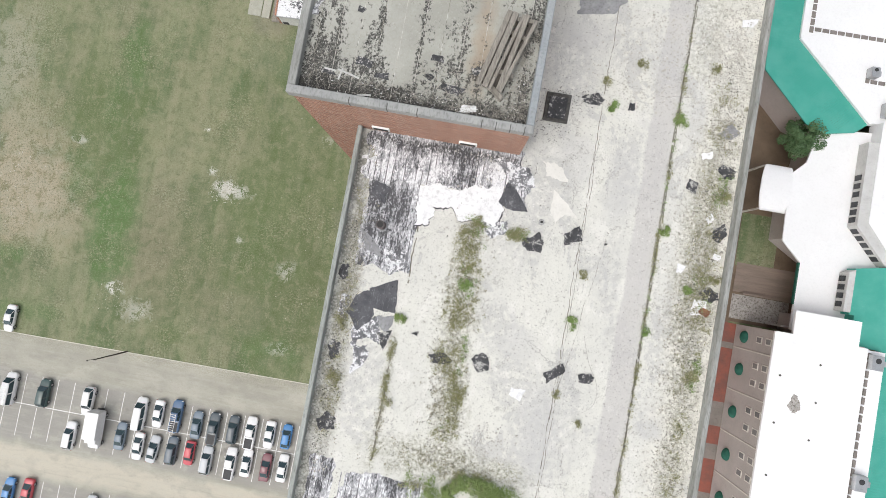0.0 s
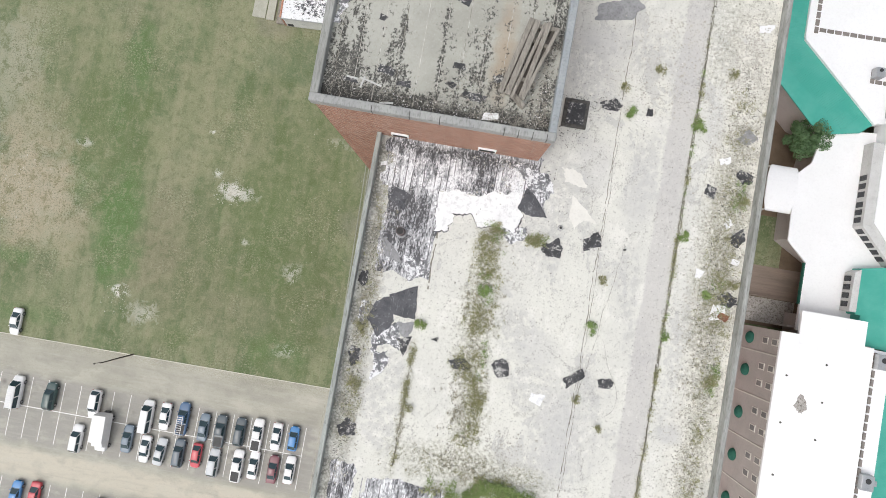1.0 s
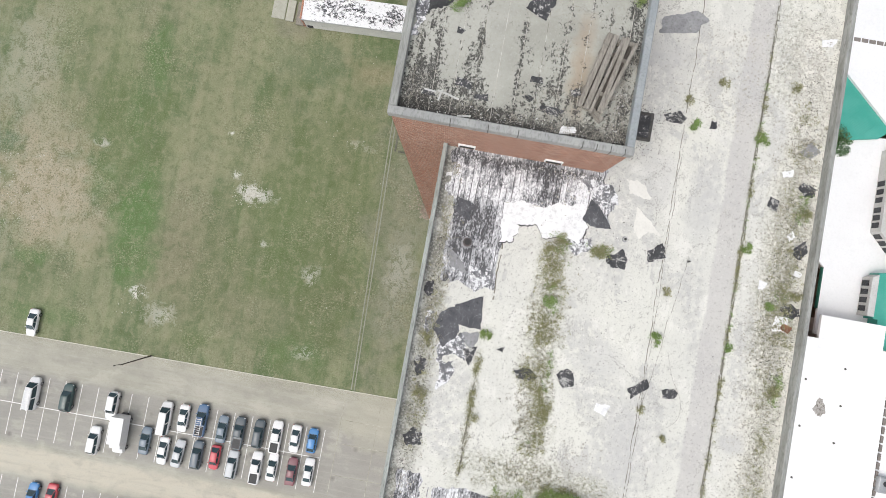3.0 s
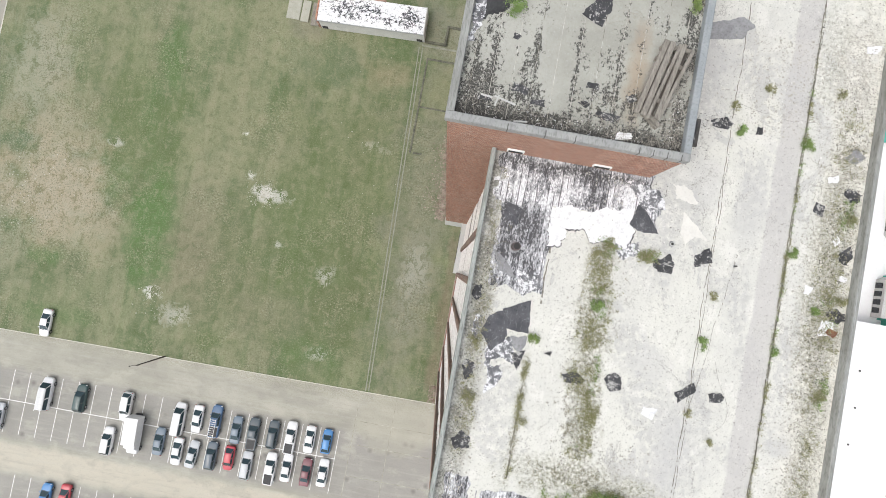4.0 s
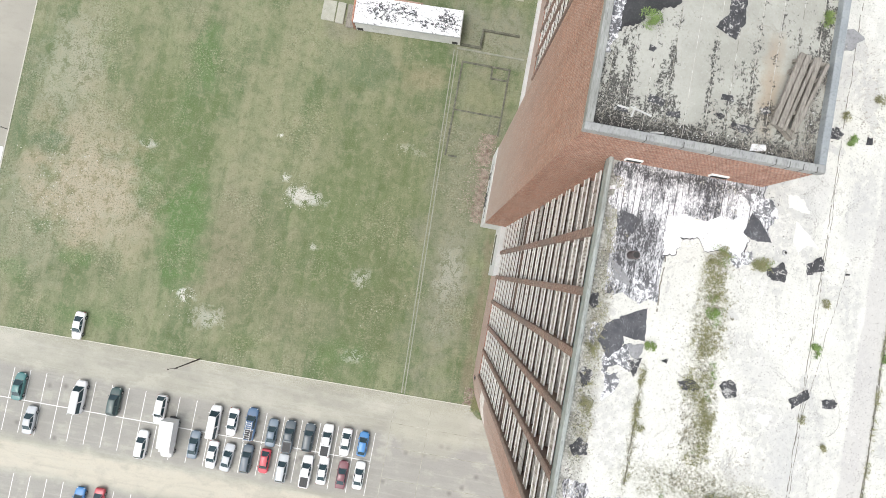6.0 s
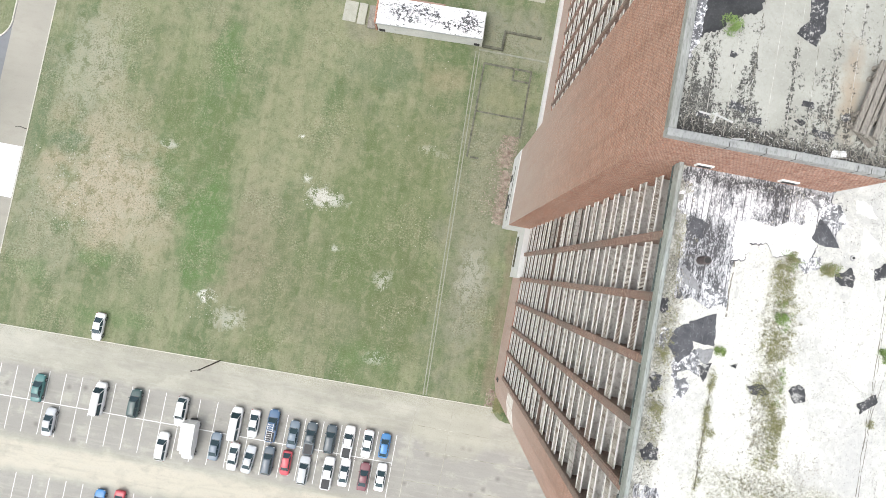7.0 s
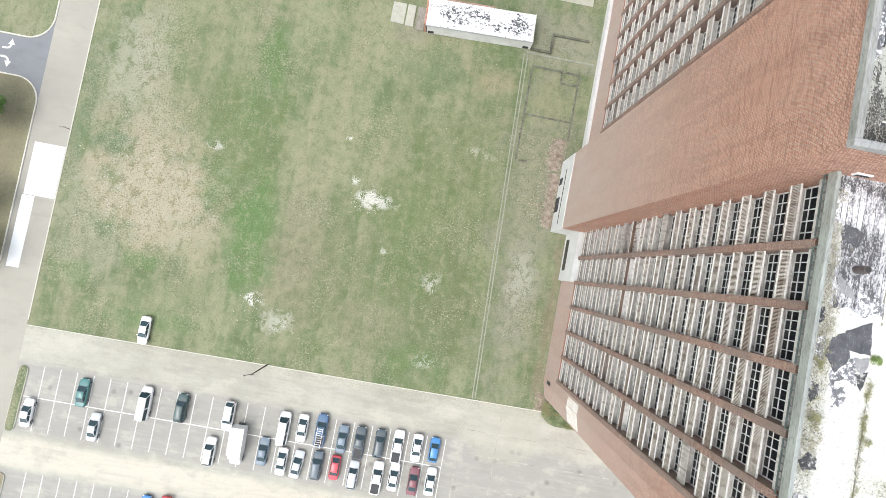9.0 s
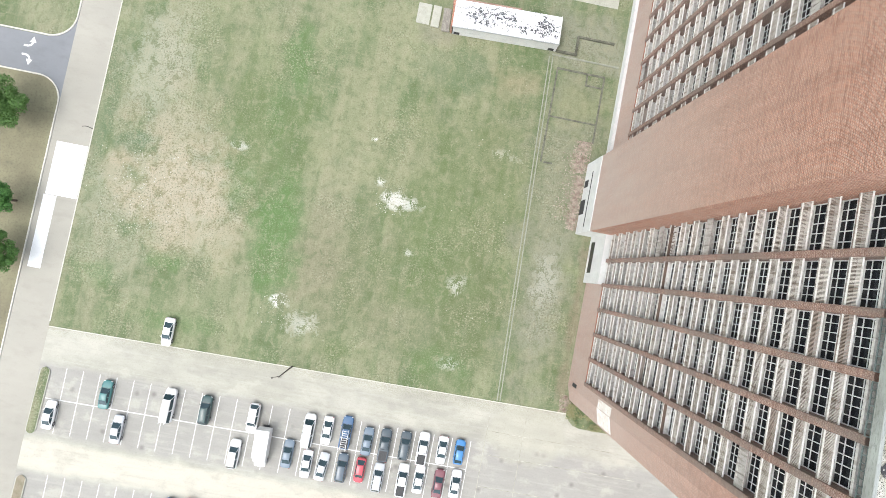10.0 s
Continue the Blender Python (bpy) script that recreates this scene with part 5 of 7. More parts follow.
ribbed("bare_roof_deck", -6.05, 3.9, 4.3, 7.55, 3, "bare boarded roof deck with flaking white and black coating")
ribbed("bare_roof_deck", -5.5, -2.15, -0.9, 4.6, 8, "bare boarded roof deck with flaking white and black coating", 0.006)
ribbed("bare_roof_deck", -5.95, -4.25, -15.0, -11.4, 12, "bare boarded roof deck under torn felt")
ribbed("bare_roof_deck", -4.2, 1.2, -15.0, -12.05, 13, "bare boarded roof deck under torn felt")
BLACK = "torn black roofing felt lying on the bleached roof"
GREY = "torn grey roofing felt lying on the bleached roof"
THICK = "thick white roof coating with a ragged black edge"
# wider black copy beneath stands in for the shadow at the coating's edge
for shadow_rim, m, lift in ((0.045, TAR, 0.008), (0.0, COATING, 0.02)):
    torn_sheet("white_coating" if m is COATING else "felt_scrap", [(-2.5, 4.5), (-1.4, 4.8 - 2 * shadow_rim), (-0.4, 4.5 - 2 * shadow_rim), (0.7, 4.95 - 2 * shadow_rim), (2.1 - shadow_rim, 5.2 - 2 * shadow_rim), (2.5 + shadow_rim, 3.9), (2.15 + shadow_rim, 2.6 - shadow_rim), (1.2, 3.0 - shadow_rim), (0.1, 2.95 - shadow_rim), (-0.5, 3.5 - shadow_rim), (-1.45, 3.4 - shadow_rim), (-1.55 + shadow_rim, 2.35 - shadow_rim), (-2.3, 2.2 - shadow_rim), (-2.45 - shadow_rim, 3.6)],
               21, m, THICK if m is COATING else BLACK, "roof coating" if m is COATING else "roofing felt", lift, 0.15)
torn_sheet("flaked_coating", [(1.5, 3.2), (2.9, 3.4), (3.0, 2.7), (2.1, 2.2), (1.7, 2.5)], 22, FLAKED, "broken white and black roof coating", "roof coating", 0.024, 0.14)
torn_sheet("felt_scrap", [(-5.3, -3.4), (-5.0, -2.4), (-4.1, -1.95), (-3.7, -3.3), (-3.85, -3.6), (-4.5, -4.4)], 33, SLATE_FELT, BLACK, lift=0.02)
torn_sheet("felt_scrap", [(-4.25, -1.87), (-2.7, -1.1), (-2.55, -3.05), (-3.95, -2.98)], 34, SLATE_FELT, BLACK, lift=0.027, fray=0.05)
torn_sheet("felt_scrap", [(-3.55, -3.35), (-2.6, -3.2), (-2.75, -4.3), (-3.2, -4.0)], 35, FELT, GREY, lift=0.03)
torn_sheet("felt_scrap", [(-3.45, -4.3), (-2.55, -4.0), (-2.85, -5.25), (-3.05, -4.9)], 36, TAR, BLACK, lift=0.036)
torn_sheet("flaked_coating", [(-4.9, -4.0), (-3.3, -3.3), (-3.1, -4.9), (-4.1, -4.7), (-4.7, -5.4)], 25, FLAKED, "flaking white and black roof coating", "roof coating", 0.012, 0.14)
torn_sheet("felt_scrap", [(2.2, 4.35), (2.5, 5.6), (3.1, 5.2), (3.95, 4.05), (2.7, 4.0)], 31, SLATE_FELT, GREY, lift=0.026, fray=0.05)
torn_sheet("white_coating", [(-5.7, -2.4), (-5.2, -2.5), (-5.3, -3.8), (-5.8, -3.6)], 23, FLAKED, "patch of white roof coating", "roof coating", 0.006, 0.12)
torn_sheet("white_coating", [(-4.6, -5.2), (-3.7, -5.0), (-3.8, -6.2), (-4.5, -6.9)], 24, FLAKED, "patch of flaked white roof coating", "roof coating", 0.006, 0.14)
torn_sheet("white_coating", [(5.2, 5.6), (6.0, 5.0), (6.8, 4.2), (6.0, 4.3), (5.6, 3.6), (5.2, 4.4)], 26, PALE_SCREED, "pale worn patch of roof coating", "roof coating", 0.004, 0.06)
torn_sheet("white_coating", [(4.3, 7.2), (5.4, 7.0), (5.9, 6.2), (4.6, 6.3)], 27, PALE_SCREED, "pale worn patch of roof coating", "roof coating", 0.004, 0.12)
for x, y, w, h, seed, m, lab, c, rz in [
        (4.6, 2.35, 1.1, 1.2, 32, TAR, BLACK, 5, 10),
        (-3.1, 0.0, 1.5, 1.7, 37, FLAKED, "folded flaking white and black felt sheet", 4, 10), (2.9, 6.1, 2.4, 1.3, 55, FLAKED, "folded flaking white and black felt sheet", 4, -38), (-4.7, 3.7, 1.0, 1.3, 56, SLATE_FELT, GREY, 4, 45), (-4.7, 0.6, 0.7, 1.9, 57, FELT, GREY, 4, 45), (-5.65, -5.6, 0.7, 1.1, 38, TAR, BLACK, 5, 0), (-5.3, -9.8, 1.1, 1.0, 39, TAR, BLACK, 5, 20),
        (2.75, -4.9, 1.1, 1.0, 40, TAR, BLACK, 5, 0), (0.5, -5.1, 1.2, 0.7, 41, TAR, BLACK, 5, -10), (6.9, -4.8, 1.45, 0.8, 42, TAR, BLACK, 4, 43),
        (8.75, -4.7, 0.9, 0.6, 43, TAR, BLACK, 5, 10), (6.75, 3.2, 1.35, 1.0, 44, TAR, BLACK, 4, 45), (8.8, 11.15, 0.55, 0.5, 45, TAR, BLACK, 4, 40),
        (14.5, 10.6, 1.1, 0.8, 46, FELT, GREY, 4, 35), (12.9, 7.2, 0.7, 0.9, 47, TAR, BLACK, 4, 10), (14.7, 8.3, 1.0, 0.7, 48, TAR, BLACK, 5, 0),
        (14.9, 4.8, 0.8, 1.0, 49, TAR, BLACK, 5, 0), (14.8, 1.2, 1.1, 0.9, 50, TAR, BLACK, 5, 0), (6.5, 11.2, 1.1, 0.7, 51, TAR, BLACK, 5, 0),
        (-1.2, -3.9, 0.4, 0.4, 52, TAR, BLACK, 3, 0), (-5.9, -1.2, 0.6, 0.9, 53, TAR, BLACK, 5, 0), (6.1, 16.9, 2.6, 1.2, 54, FELT, GREY, 5, 20)]:
    scrap("felt_scrap", x, y, w, h, seed, m, lab, rz=rz, corners=c, lift=0.012 if m is FELT else 0.02 + 0.001 * (seed % 7))
for x, y, w, h, seed, rz in [(5.1, -6.2, 0.9, 0.7, 61, 0), (13.5, 9.1, 0.6, 0.6, 62, 0), (14.7, 17.2, 0.95, 0.6, 63, 20), (13.0, 2.4, 0.6, 0.5, 64, 0), (14.9, 3.4, 0.5, 0.4, 65, 0), (14.2, 5.5, 0.4, 0.5, 66, 0), (-5.9, 5.6, 0.5, 0.3, 67, 30)]:
    scrap("white_shard", x, y, w, h, seed, COATING, "pale broken shard lying on the roof", "debris", rz=rz, lift=0.015, n=24)

seam = thing("roof_seam", "dark weed-grown expansion seams across the roof", "roof seam", 0, 0, RZ, kind="structure")


def seam_strip(x, y0, y1, w, seed, drift=0.03, lean=0.0, gaps=0.12):
    """A thin ragged line of grit along y, pinched off here and there."""
    r = random.Random(seed)
    verts, faces = [], []
    y, off, run = y0, 0.0, 0
    while y < y1:
        off = off * 0.85 + drift * r.uniform(-1, 1)
        half = w * r.uniform(0.25, 0.75)
        px = x + lean * (y - y0) + off
        for z in (0.0, 0.012):
            verts += [(px - half, y, z), (px + half, y, z)]
        if run:
            b = len(verts) - 8
            faces += [(b + 2, b + 3, b + 7, b + 6), (b, b + 2, b + 6, b + 4), (b + 3, b + 1, b + 5, b + 7)]
        run = 0 if r.random() < gaps else run + 1
        y += r.uniform(0.08, 0.22)
    return mesh_from("seam", verts, faces, SEAM, seam)


for k, (x, y0, y1, w, lean) in enumerate(((7.14, -20, 40, 0.034, 0.0), (7.26, -20, 9, 0.02, 0.0), (7.1, -7.4, 3.7, 0.016, 0.14), (-2.35, -11.4, -5.2, 0.07, 0.0), (11.47, -20, 40, 0.05, 0.0), (11.54, -20, 40, 0.03, 0.0), (-2.12, -1.2, 2.2, 0.07, 0.0))):
    seam_strip(x, y0, y1, w, 30 + k, 0.03, lean)

hatch = thing("roof_hatch", "square black roof hatch in a broken kerb", "roof hatch", 4.55, 10.35, RZ)
part("kerb", box(-0.72, 0.72, -0.85, 0.85, 0, 0.12, 0.03), DARK_RUBBLE, hatch)
part("lid", box(-0.52, 0.52, -0.66, 0.62, 0.1, 0.2, 0.03), TAR, hatch)


def roof_vent(x, y, r, m, label, h=0.5):
    it = thing("roof_vent", label, "vent", x, y, RZ, group="roof vents")
    bm = bmesh.new()
    tube(bm, (0, 0, 0), (0, 0, h), r, r, 20)
    part("pipe", bm, m, it)
    bm = bmesh.new()
    tube(bm, (0, 0, h), (0, 0, h + 0.02), r * 0.75, r * 0.72, 20)
    part("opening", bm, DARK, it)
    bm = bmesh.new()
    tube(bm, (0, 0, 0.0), (0, 0, 0.05), r * 1.5, r * 1.3, 20)
    part("flange", bm, FELT, it)


roof_vent(-4.2, 1.8, 0.24, VENT, "rusty black round roof vent on bare deck", 0.85)
roof_vent(4.8, 3.63, 0.11, RENDER, "pale round roof outlet", 0.1)
roof_vent(8.6, 3.0, 0.05, DARK_RUBBLE, "thin dark pipe stub", 0.25)
cloth = link_mesh("metal_sheet", ragged(1.1, 1.0, 71, n=24, rough=0.1, curl=0.1), COATING)
cloth.matrix_basis = pose(14.2, 0.35, RZ + 0.03, 4, -3, 20)
tagged(cloth, "pale bent metal sheet on the roof", "sheet metal")
scrap("rusty_sheet", 14.75, 0.2, 0.6, 0.5, 72, RUST, "rusty sheet metal scrap", "sheet metal", rz=10, lift=0.05)

# cables lying about
def cable(name, pts, r, m, label):
    cu = bpy.data.curves.new(name, "CURVE")
    cu.dimensions, cu.bevel_depth, cu.bevel_resolution = "3D", r, 1
    sp = cu.splines.new("NURBS")
    sp.points.add(len(pts) - 1)
    for p, q in zip(sp.points, pts):
        p.co = (*q, 1)
    sp.use_endpoint_u, sp.order_u = True, 4
    cu.materials.append(m)
    return tagged(new(name, cu), label, "cable")


for k, (x, y, ln, a) in enumerate([(9.3, 12.2, 2.2, 170), (10.2, 12.0, 1.8, 10)]):
    r = random.Random(k)
    cable("loose_cable", [(x + ln * f * math.cos(radians(a)) + r.uniform(-0.2, 0.2), y + ln * f * math.sin(radians(a)) + r.uniform(-0.15, 0.15), RZ + 0.02) for f in (0, 0.2, 0.4, 0.6, 0.8, 1)], 0.006, SEAM, "thin loose black cable on the roof")
cable("loose_cable", [(8.3, -2.35, RZ + 0.02), (8.55, -3.2, RZ + 0.02), (8.81, -3.96, RZ + 0.02), (9.4, -4.7, RZ + 0.02), (9.6, -5.6, RZ + 0.02), (9.4, -6.3, RZ + 0.02), (8.9, -6.6, RZ + 0.02)], 0.006, SEAM, "thin loose black cable on the roof")

# the lift tower's roof: joints, timber, scraps
TZ = T_ROOF
joint = thing("screed_joint", "straight joints between grey screed strips", "roof joint", 0, 0, TZ, kind="structure")
for k, x in enumerate([(n - 0.15) / 0.965 for n in range(-8, 3)]):
    r = random.Random(k)
    bm = bmesh.new()
    y = T_S + 0.5
    while y < T_N - 0.5:
        L = r.uniform(0.15, 0.9)
        add_box(bm, x - 0.012, x + 0.012, y, y + L, 0.0, 0.006)
        y += L + r.uniform(0.05, 0.5)
    part("joint", bm, RUBBLE if k % 3 else SEAM, joint)
stack = thing("timber_stack", "silvered rough timber planks bound in a loose stack", "timber stack", 1.0, 10.9, TZ, -14.3)
r = random.Random(4)
for k, (x, w, turn) in enumerate(((-0.66, 0.26, 0.6), (-0.34, 0.29, 1.4), (-0.02, 0.17, -0.6), (0.28, 0.24, 2.6), (0.58, 0.19, -3.0))):
    bm = box(-w / 2, w / 2, -2.0 + r.uniform(-0.12, 0.1), 2.0 + r.uniform(-0.1, 0.1), 0.42, 0.56, 0.02)
    part("plank", bm, TIMBER, stack).matrix_basis = pose(x, 0, 0.02 * (k % 2), 0, 0, turn)
# lower planks are added, their dark colour standing in for shade between boards
for x, w, turn in ((-0.5, 0.2, 2.5), (0.15, 0.22, -2.0), (0.5, 0.16, 1.0)):
    part("lower_plank", box(-w / 2, w / 2, -1.85, 1.8, 0.2, 0.34, 0.02), DARK_TIMBER, stack, "added lower plank, coloured dark as gap shade").matrix_basis = pose(x, 0, 0, 0, 0, turn)
for y, turn in ((-1.85, -24), (-1.0, 3), (1.0, -3), (1.8, 12)):
    for z in (0.0, 0.34):
        part("bearer", box(-0.82, 0.78, -0.1, 0.1, z, z + (0.2 if z == 0 else 0.08), 0.015), TIMBER, stack).matrix_basis = pose(0, y, 0, 0, 0, turn)
scrap("white_shard", -0.35, 7.95, 0.85, 0.45, 81, COATING, "crumpled pale membrane scrap on the tower roof", "debris", z=TZ, lift=0.01, rz=15)
torn_sheet("felt_scrap", [(-3.5, 13.75), (-2.4, 13.25), (-2.05, 14.2), (-2.1, 16.2), (-3.05, 16.2), (-2.9, 14.6)], 82, TAR, BLACK, lift=0.01, z=TZ, fray=0.05)
torn_sheet("felt_scrap", [(-8.4, 12.7), (-7.6, 13.1), (-6.9, 13.9), (-5.75, 14.3), (-5.4, 15.2), (-5.9, 17.4), (-8.6, 17.4), (-8.75, 13.8)], 83, BITUMEN, BLACK, lift=0.008, z=TZ, fray=0.16)
for k, (x, y, w, h) in enumerate(((-7.51, 8.64, 0.85, 0.3), (-4.88, 8.85, 0.8, 0.4), (-5.92, 9.4, 0.8, 0.6), (-1.37, 8.8, 1.5, 0.4), (-2.34, 10.2, 0.85, 0.32), (-6.55, 12.05, 0.4, 0.35), (-2.6, 9.2, 0.5, 0.35), (-0.3, 9.9, 0.5, 0.4))):
    scrap("felt_scrap", x, y, w, h, 170 + k, TAR, "torn black felt remnant stuck to the tower roof", z=TZ, n=28, rough=0.3, curl=0.0, lift=0.003)
torn_sheet("edge_coating", [(-8.9, 11.5), (-8.65, 11.4), (-8.35, 13.0), (-8.1, 17.5), (-8.95, 17.5)], 84, FLAKED, "flaking white and black coating along the parapet", "roof coating", 0.014, 0.12, TZ)
for x, y, ln, a in ((-6.55, 8.68, 1.15, -14), (-6.95, 8.6, 0.6, 78), (-7.5, 8.75, 0.6, -6), (-5.6, 7.75, 0.7, 8)):
    bm = box(-ln / 2, ln / 2, -0.045, 0.045, 0, 0.05, 0.01)
    o = tagged(link_mesh("loose_batten", bm, RENDER), "short pale batten lying on the tower roof", "batten", "loose battens")
    o.matrix_basis = pose(x, y, TZ + 0.01, 0, 0, a)


def twigs(name, regions, material, seed, label):
    """Thin dead stalks lying about: one object."""
    r = random.Random(seed)
    bm = bmesh.new()
    for x, y, rx, ry, count, z in regions:
        for _ in range(count):
            px, py, a = x + r.uniform(-1, 1) * rx, y + r.uniform(-1, 1) * ry, r.uniform(0, 6.28)
            h = z + 0.02
            for _k in range(r.randrange(2, 5)):
                L = r.uniform(0.08, 0.25)
                qx, qy, qh = px + math.cos(a) * L, py + math.sin(a) * L, z + r.uniform(0.01, 0.08)
                tube(bm, (px, py, h), (qx, qy, qh), 0.007, 0.005, 4, False)
                px, py, h, a = qx, qy, qh, a + r.uniform(-0.7, 0.7)
    return tagged(link_mesh(name, bm, material), label, "dead stalks", kind="stuff")


def chips(name, regions, material, seed, label, size=(0.03, 0.12), flat=0.5, category="rubble"):
    """Broken bits strewn over oblong regions (x, y, rx, ry, count, z): one object."""
    r = random.Random(seed)
    verts, faces = [], []
    for x, y, rx, ry, count, z in regions:
        for _ in range(count):
            px, py = x + max(-1.0, min(1.0, r.gauss(0, 0.5))) * rx, y + r.uniform(-1, 1) * ry
            s = r.uniform(*size) * r.uniform(0.5, 1.3)
            a = r.uniform(0, 3.1)
            b = len(verts)
            for hz, k in ((0, 1.0), (s * flat * r.uniform(0.6, 1.4), 0.7)):
                for q in range(4):
                    t = a + q * math.tau / 4 + r.uniform(-0.4, 0.4)
                    verts.append((px + math.cos(t) * s * k * r.uniform(0.6, 1.1), py + math.sin(t) * s * k * r.uniform(0.5, 1.0), z + hz))
            faces += [(b + 4, b + 5, b + 6, b + 7)] + [(b + q, b + (q + 1) % 4, b + 4 + (q + 1) % 4, b + 4 + q) for q in range(4)]
    return tagged(mesh_from(name, verts, faces, material), label, category, kind="stuff")


chips("roof_rubble", [(14.1, 8, 1.2, 10, 3600, RZ), (14.1, -8, 1.2, 9, 2200, RZ), (12.5, 8, 0.8, 10, 500, RZ), (12.6, -8, 0.8, 9, 300, RZ), (1.2, -4, 1.1, 7, 900, RZ), (-5.3, -6, 0.65, 7, 700, RZ), (9.5, 14, 3.5, 3, 900, RZ), (0.8, 0, 1.6, 7, 600, RZ), (3, -10, 2.5, 1.6, 500, RZ)], RUBBLE, 1, "pale crumbled screed strewn over the roof", (0.02, 0.075))
chips("dark_roof_rubble", [(14.2, 6, 1.0, 9, 1900, RZ), (11.5, 4, 0.1, 14, 500, RZ), (-5.5, -5, 0.6, 7, 1200, RZ), (0.8, -4, 1.2, 7, 700, RZ), (5, 0, 7, 12, 160, RZ), (5.5, 11.2, 1.5, 0.5, 150, RZ), (4.4, 9.9, 1.5, 1.6, 420, RZ), (-1.0, 6.7, 5.0, 0.35, 500, RZ), (-3, 7.95, 5.4, 0.4, 900, TZ), (2.0, 9.5, 0.5, 2.0, 300, TZ)], DARK_RUBBLE, 2, "black crumbled felt and moss on the roof", (0.012, 0.045))
chips("tower_roof_litter", [(-3, 7.95, 5.4, 0.4, 200, TZ), (2.0, 9.0, 0.5, 1.5, 90, TZ)], COATING, 3, "small pale litter on the tower roof", (0.01, 0.045))
twigs("dead_stalks", [(2.0, 9.9, 0.6, 2.8, 260, TZ), (0.6, 8.0, 1.8, 0.45, 150, TZ), (-1.6, 8.9, 1.8, 1.1, 130, TZ), (-8.2, 8.5, 0.5, 1.2, 50, TZ), (-5.2, 8.2, 2.2, 0.5, 90, TZ), (-1.0, 12.0, 0.6, 2.5, 60, TZ)], PALE_STALK, 7, "pale dead creeper stalks on the lift tower's roof")
twigs("roof_stalks", [(-5.4, 0.5, 0.4, 2.4, 60, RZ), (-5.4, -6, 0.5, 4, 40, RZ), (13.6, 5, 1.2, 8, 60, RZ)], STRAW, 8, "grey dead creeper stalks on the roof")
chips("debris_pile", [(-10.7, 20.5, 1.5, 2.8, 1500, 0), (-10.3, 12.5, 1.1, 4.8, 1900, 0), (-11.5, 15.0, 2.4, 6.0, 600, 0), (-5.9, -21.5, 1.0, 1.5, 400, 0)], BRICK_RUBBLE, 4, "fallen brick and dry leaf debris at the tower's foot", (0.05, 0.16))
chips("field_litter", [(-41, 6.5, 3, 2, 120, 0), (-57, -15, 2.5, 2.5, 60, 0), (-82, 0, 9, 7, 260, 0), (-25, 10, 6, 25, 60, 0)], RUBBLE, 6, "pale stones and crumbs in the grass", (0.04, 0.13))

# ---- weeds on the roof ----
def blades(r, n, radius, height, leaf=0.09):
    """Loose leaves on a few arms, so that the outline is uneven."""
    verts, faces = [], []
    arms = [(r.uniform(0, math.tau), r.uniform(0.35, 1.0)) for _ in range(7)]
    for _ in range(n):
        arm, reach = arms[r.randrange(7)]
        a, d = arm + r.gauss(0, 0.35), radius * reach * r.random() ** 0.7
        x, y = math.cos(a) * d, math.sin(a) * d
        L, w = leaf * r.uniform(0.8, 1.8) * 1.5, leaf * r.uniform(0.16, 0.34)
        z = height * r.random() * (1 - 0.6 * d / radius)
        t = a + r.uniform(-1.1, 1.1)
        ux, uy = math.cos(t), math.sin(t)
        up = L * r.uniform(0.1, 0.6)
        b = len(verts)
        verts += [(x, y, z), (x + ux * L * 0.5 - uy * w, y + uy * L * 0.5 + ux * w, z + up * 0.8),
                  (x + ux * L, y + uy * L, z + up * 0.7), (x + ux * L * 0.5 + uy * w, y + uy * L * 0.5 - ux * w, z + up * 0.8)]
        faces.append((b, b + 1, b + 2, b + 3))
    return verts, faces


def tuft(x, y, radius, seed, material, label, z=RZ, n=260, height=0.3, leaf=0.08):
    v, f = blades(random.Random(seed), n, radius, height, leaf)
    it = thing("weed_tuft", label, "weed", x, y, z, group="weeds on the roof")
    mesh_from("leaves", v, f, material, it)
    bm = bmesh.new()
    r = random.Random(seed)
    for _ in range(7):
        a = r.uniform(0, math.tau)
        tube(bm, (0, 0, 0), (math.cos(a) * radius * 0.6, math.sin(a) * radius * 0.6, height * 0.7), 0.012, 0.004, 4, False)
    part("stem", bm, STRAW, it)


FRESH, DRY = "bushy fresh green weed growing from a roof seam", "dry olive weed clump on the roof"
for k, (x, y, s, m) in enumerate([
        (7.6, 11.0, 0.45, WEED), (11.65, 10.7, 0.5, WEED), (11.75, 4.35, 0.4, WEED), (14.8, 6.9, 0.55, DRY_WEED), (7.6, 1.0, 0.35, DRY_WEED), (7.45, -1.75, 0.45, WEED),
        (11.6, -1.5, 0.26, WEED), (14.5, -3.5, 0.5, DRY_WEED), (8.65, -7.3, 0.3, DRY_WEED), (7.3, -5.9, 0.3, DRY_WEED), (14.9, 2.1, 0.5, DRY_WEED), (13.55, 1.25, 0.35, WEED),
        (-2.2, -3.2, 0.42, WEED), (8.95, 13.7, 0.4, DRY_WEED), (7.1, 12.4, 0.4, DRY_WEED), (1.1, -0.6, 0.5, WEED), (1.3, 3.0, 0.55, DRY_WEED), (0.7, 2.2, 0.6, DRY_WEED), (3.4, 2.7, 0.6, DRY_WEED),
        (-5.6, -3.9, 0.4, DRY_WEED), (-5.4, -7.2, 0.5, DRY_WEED), (13.2, 14.2, 0.4, DRY_WEED), (-2.0, -8.0, 0.3, DRY_WEED)]):
    tuft(x, y, s, 100 + k, m, FRESH if m is WEED else DRY, n=int(2600 * s * s + 120) if m is WEED else int(1300 * s * s + 60), leaf=0.05)
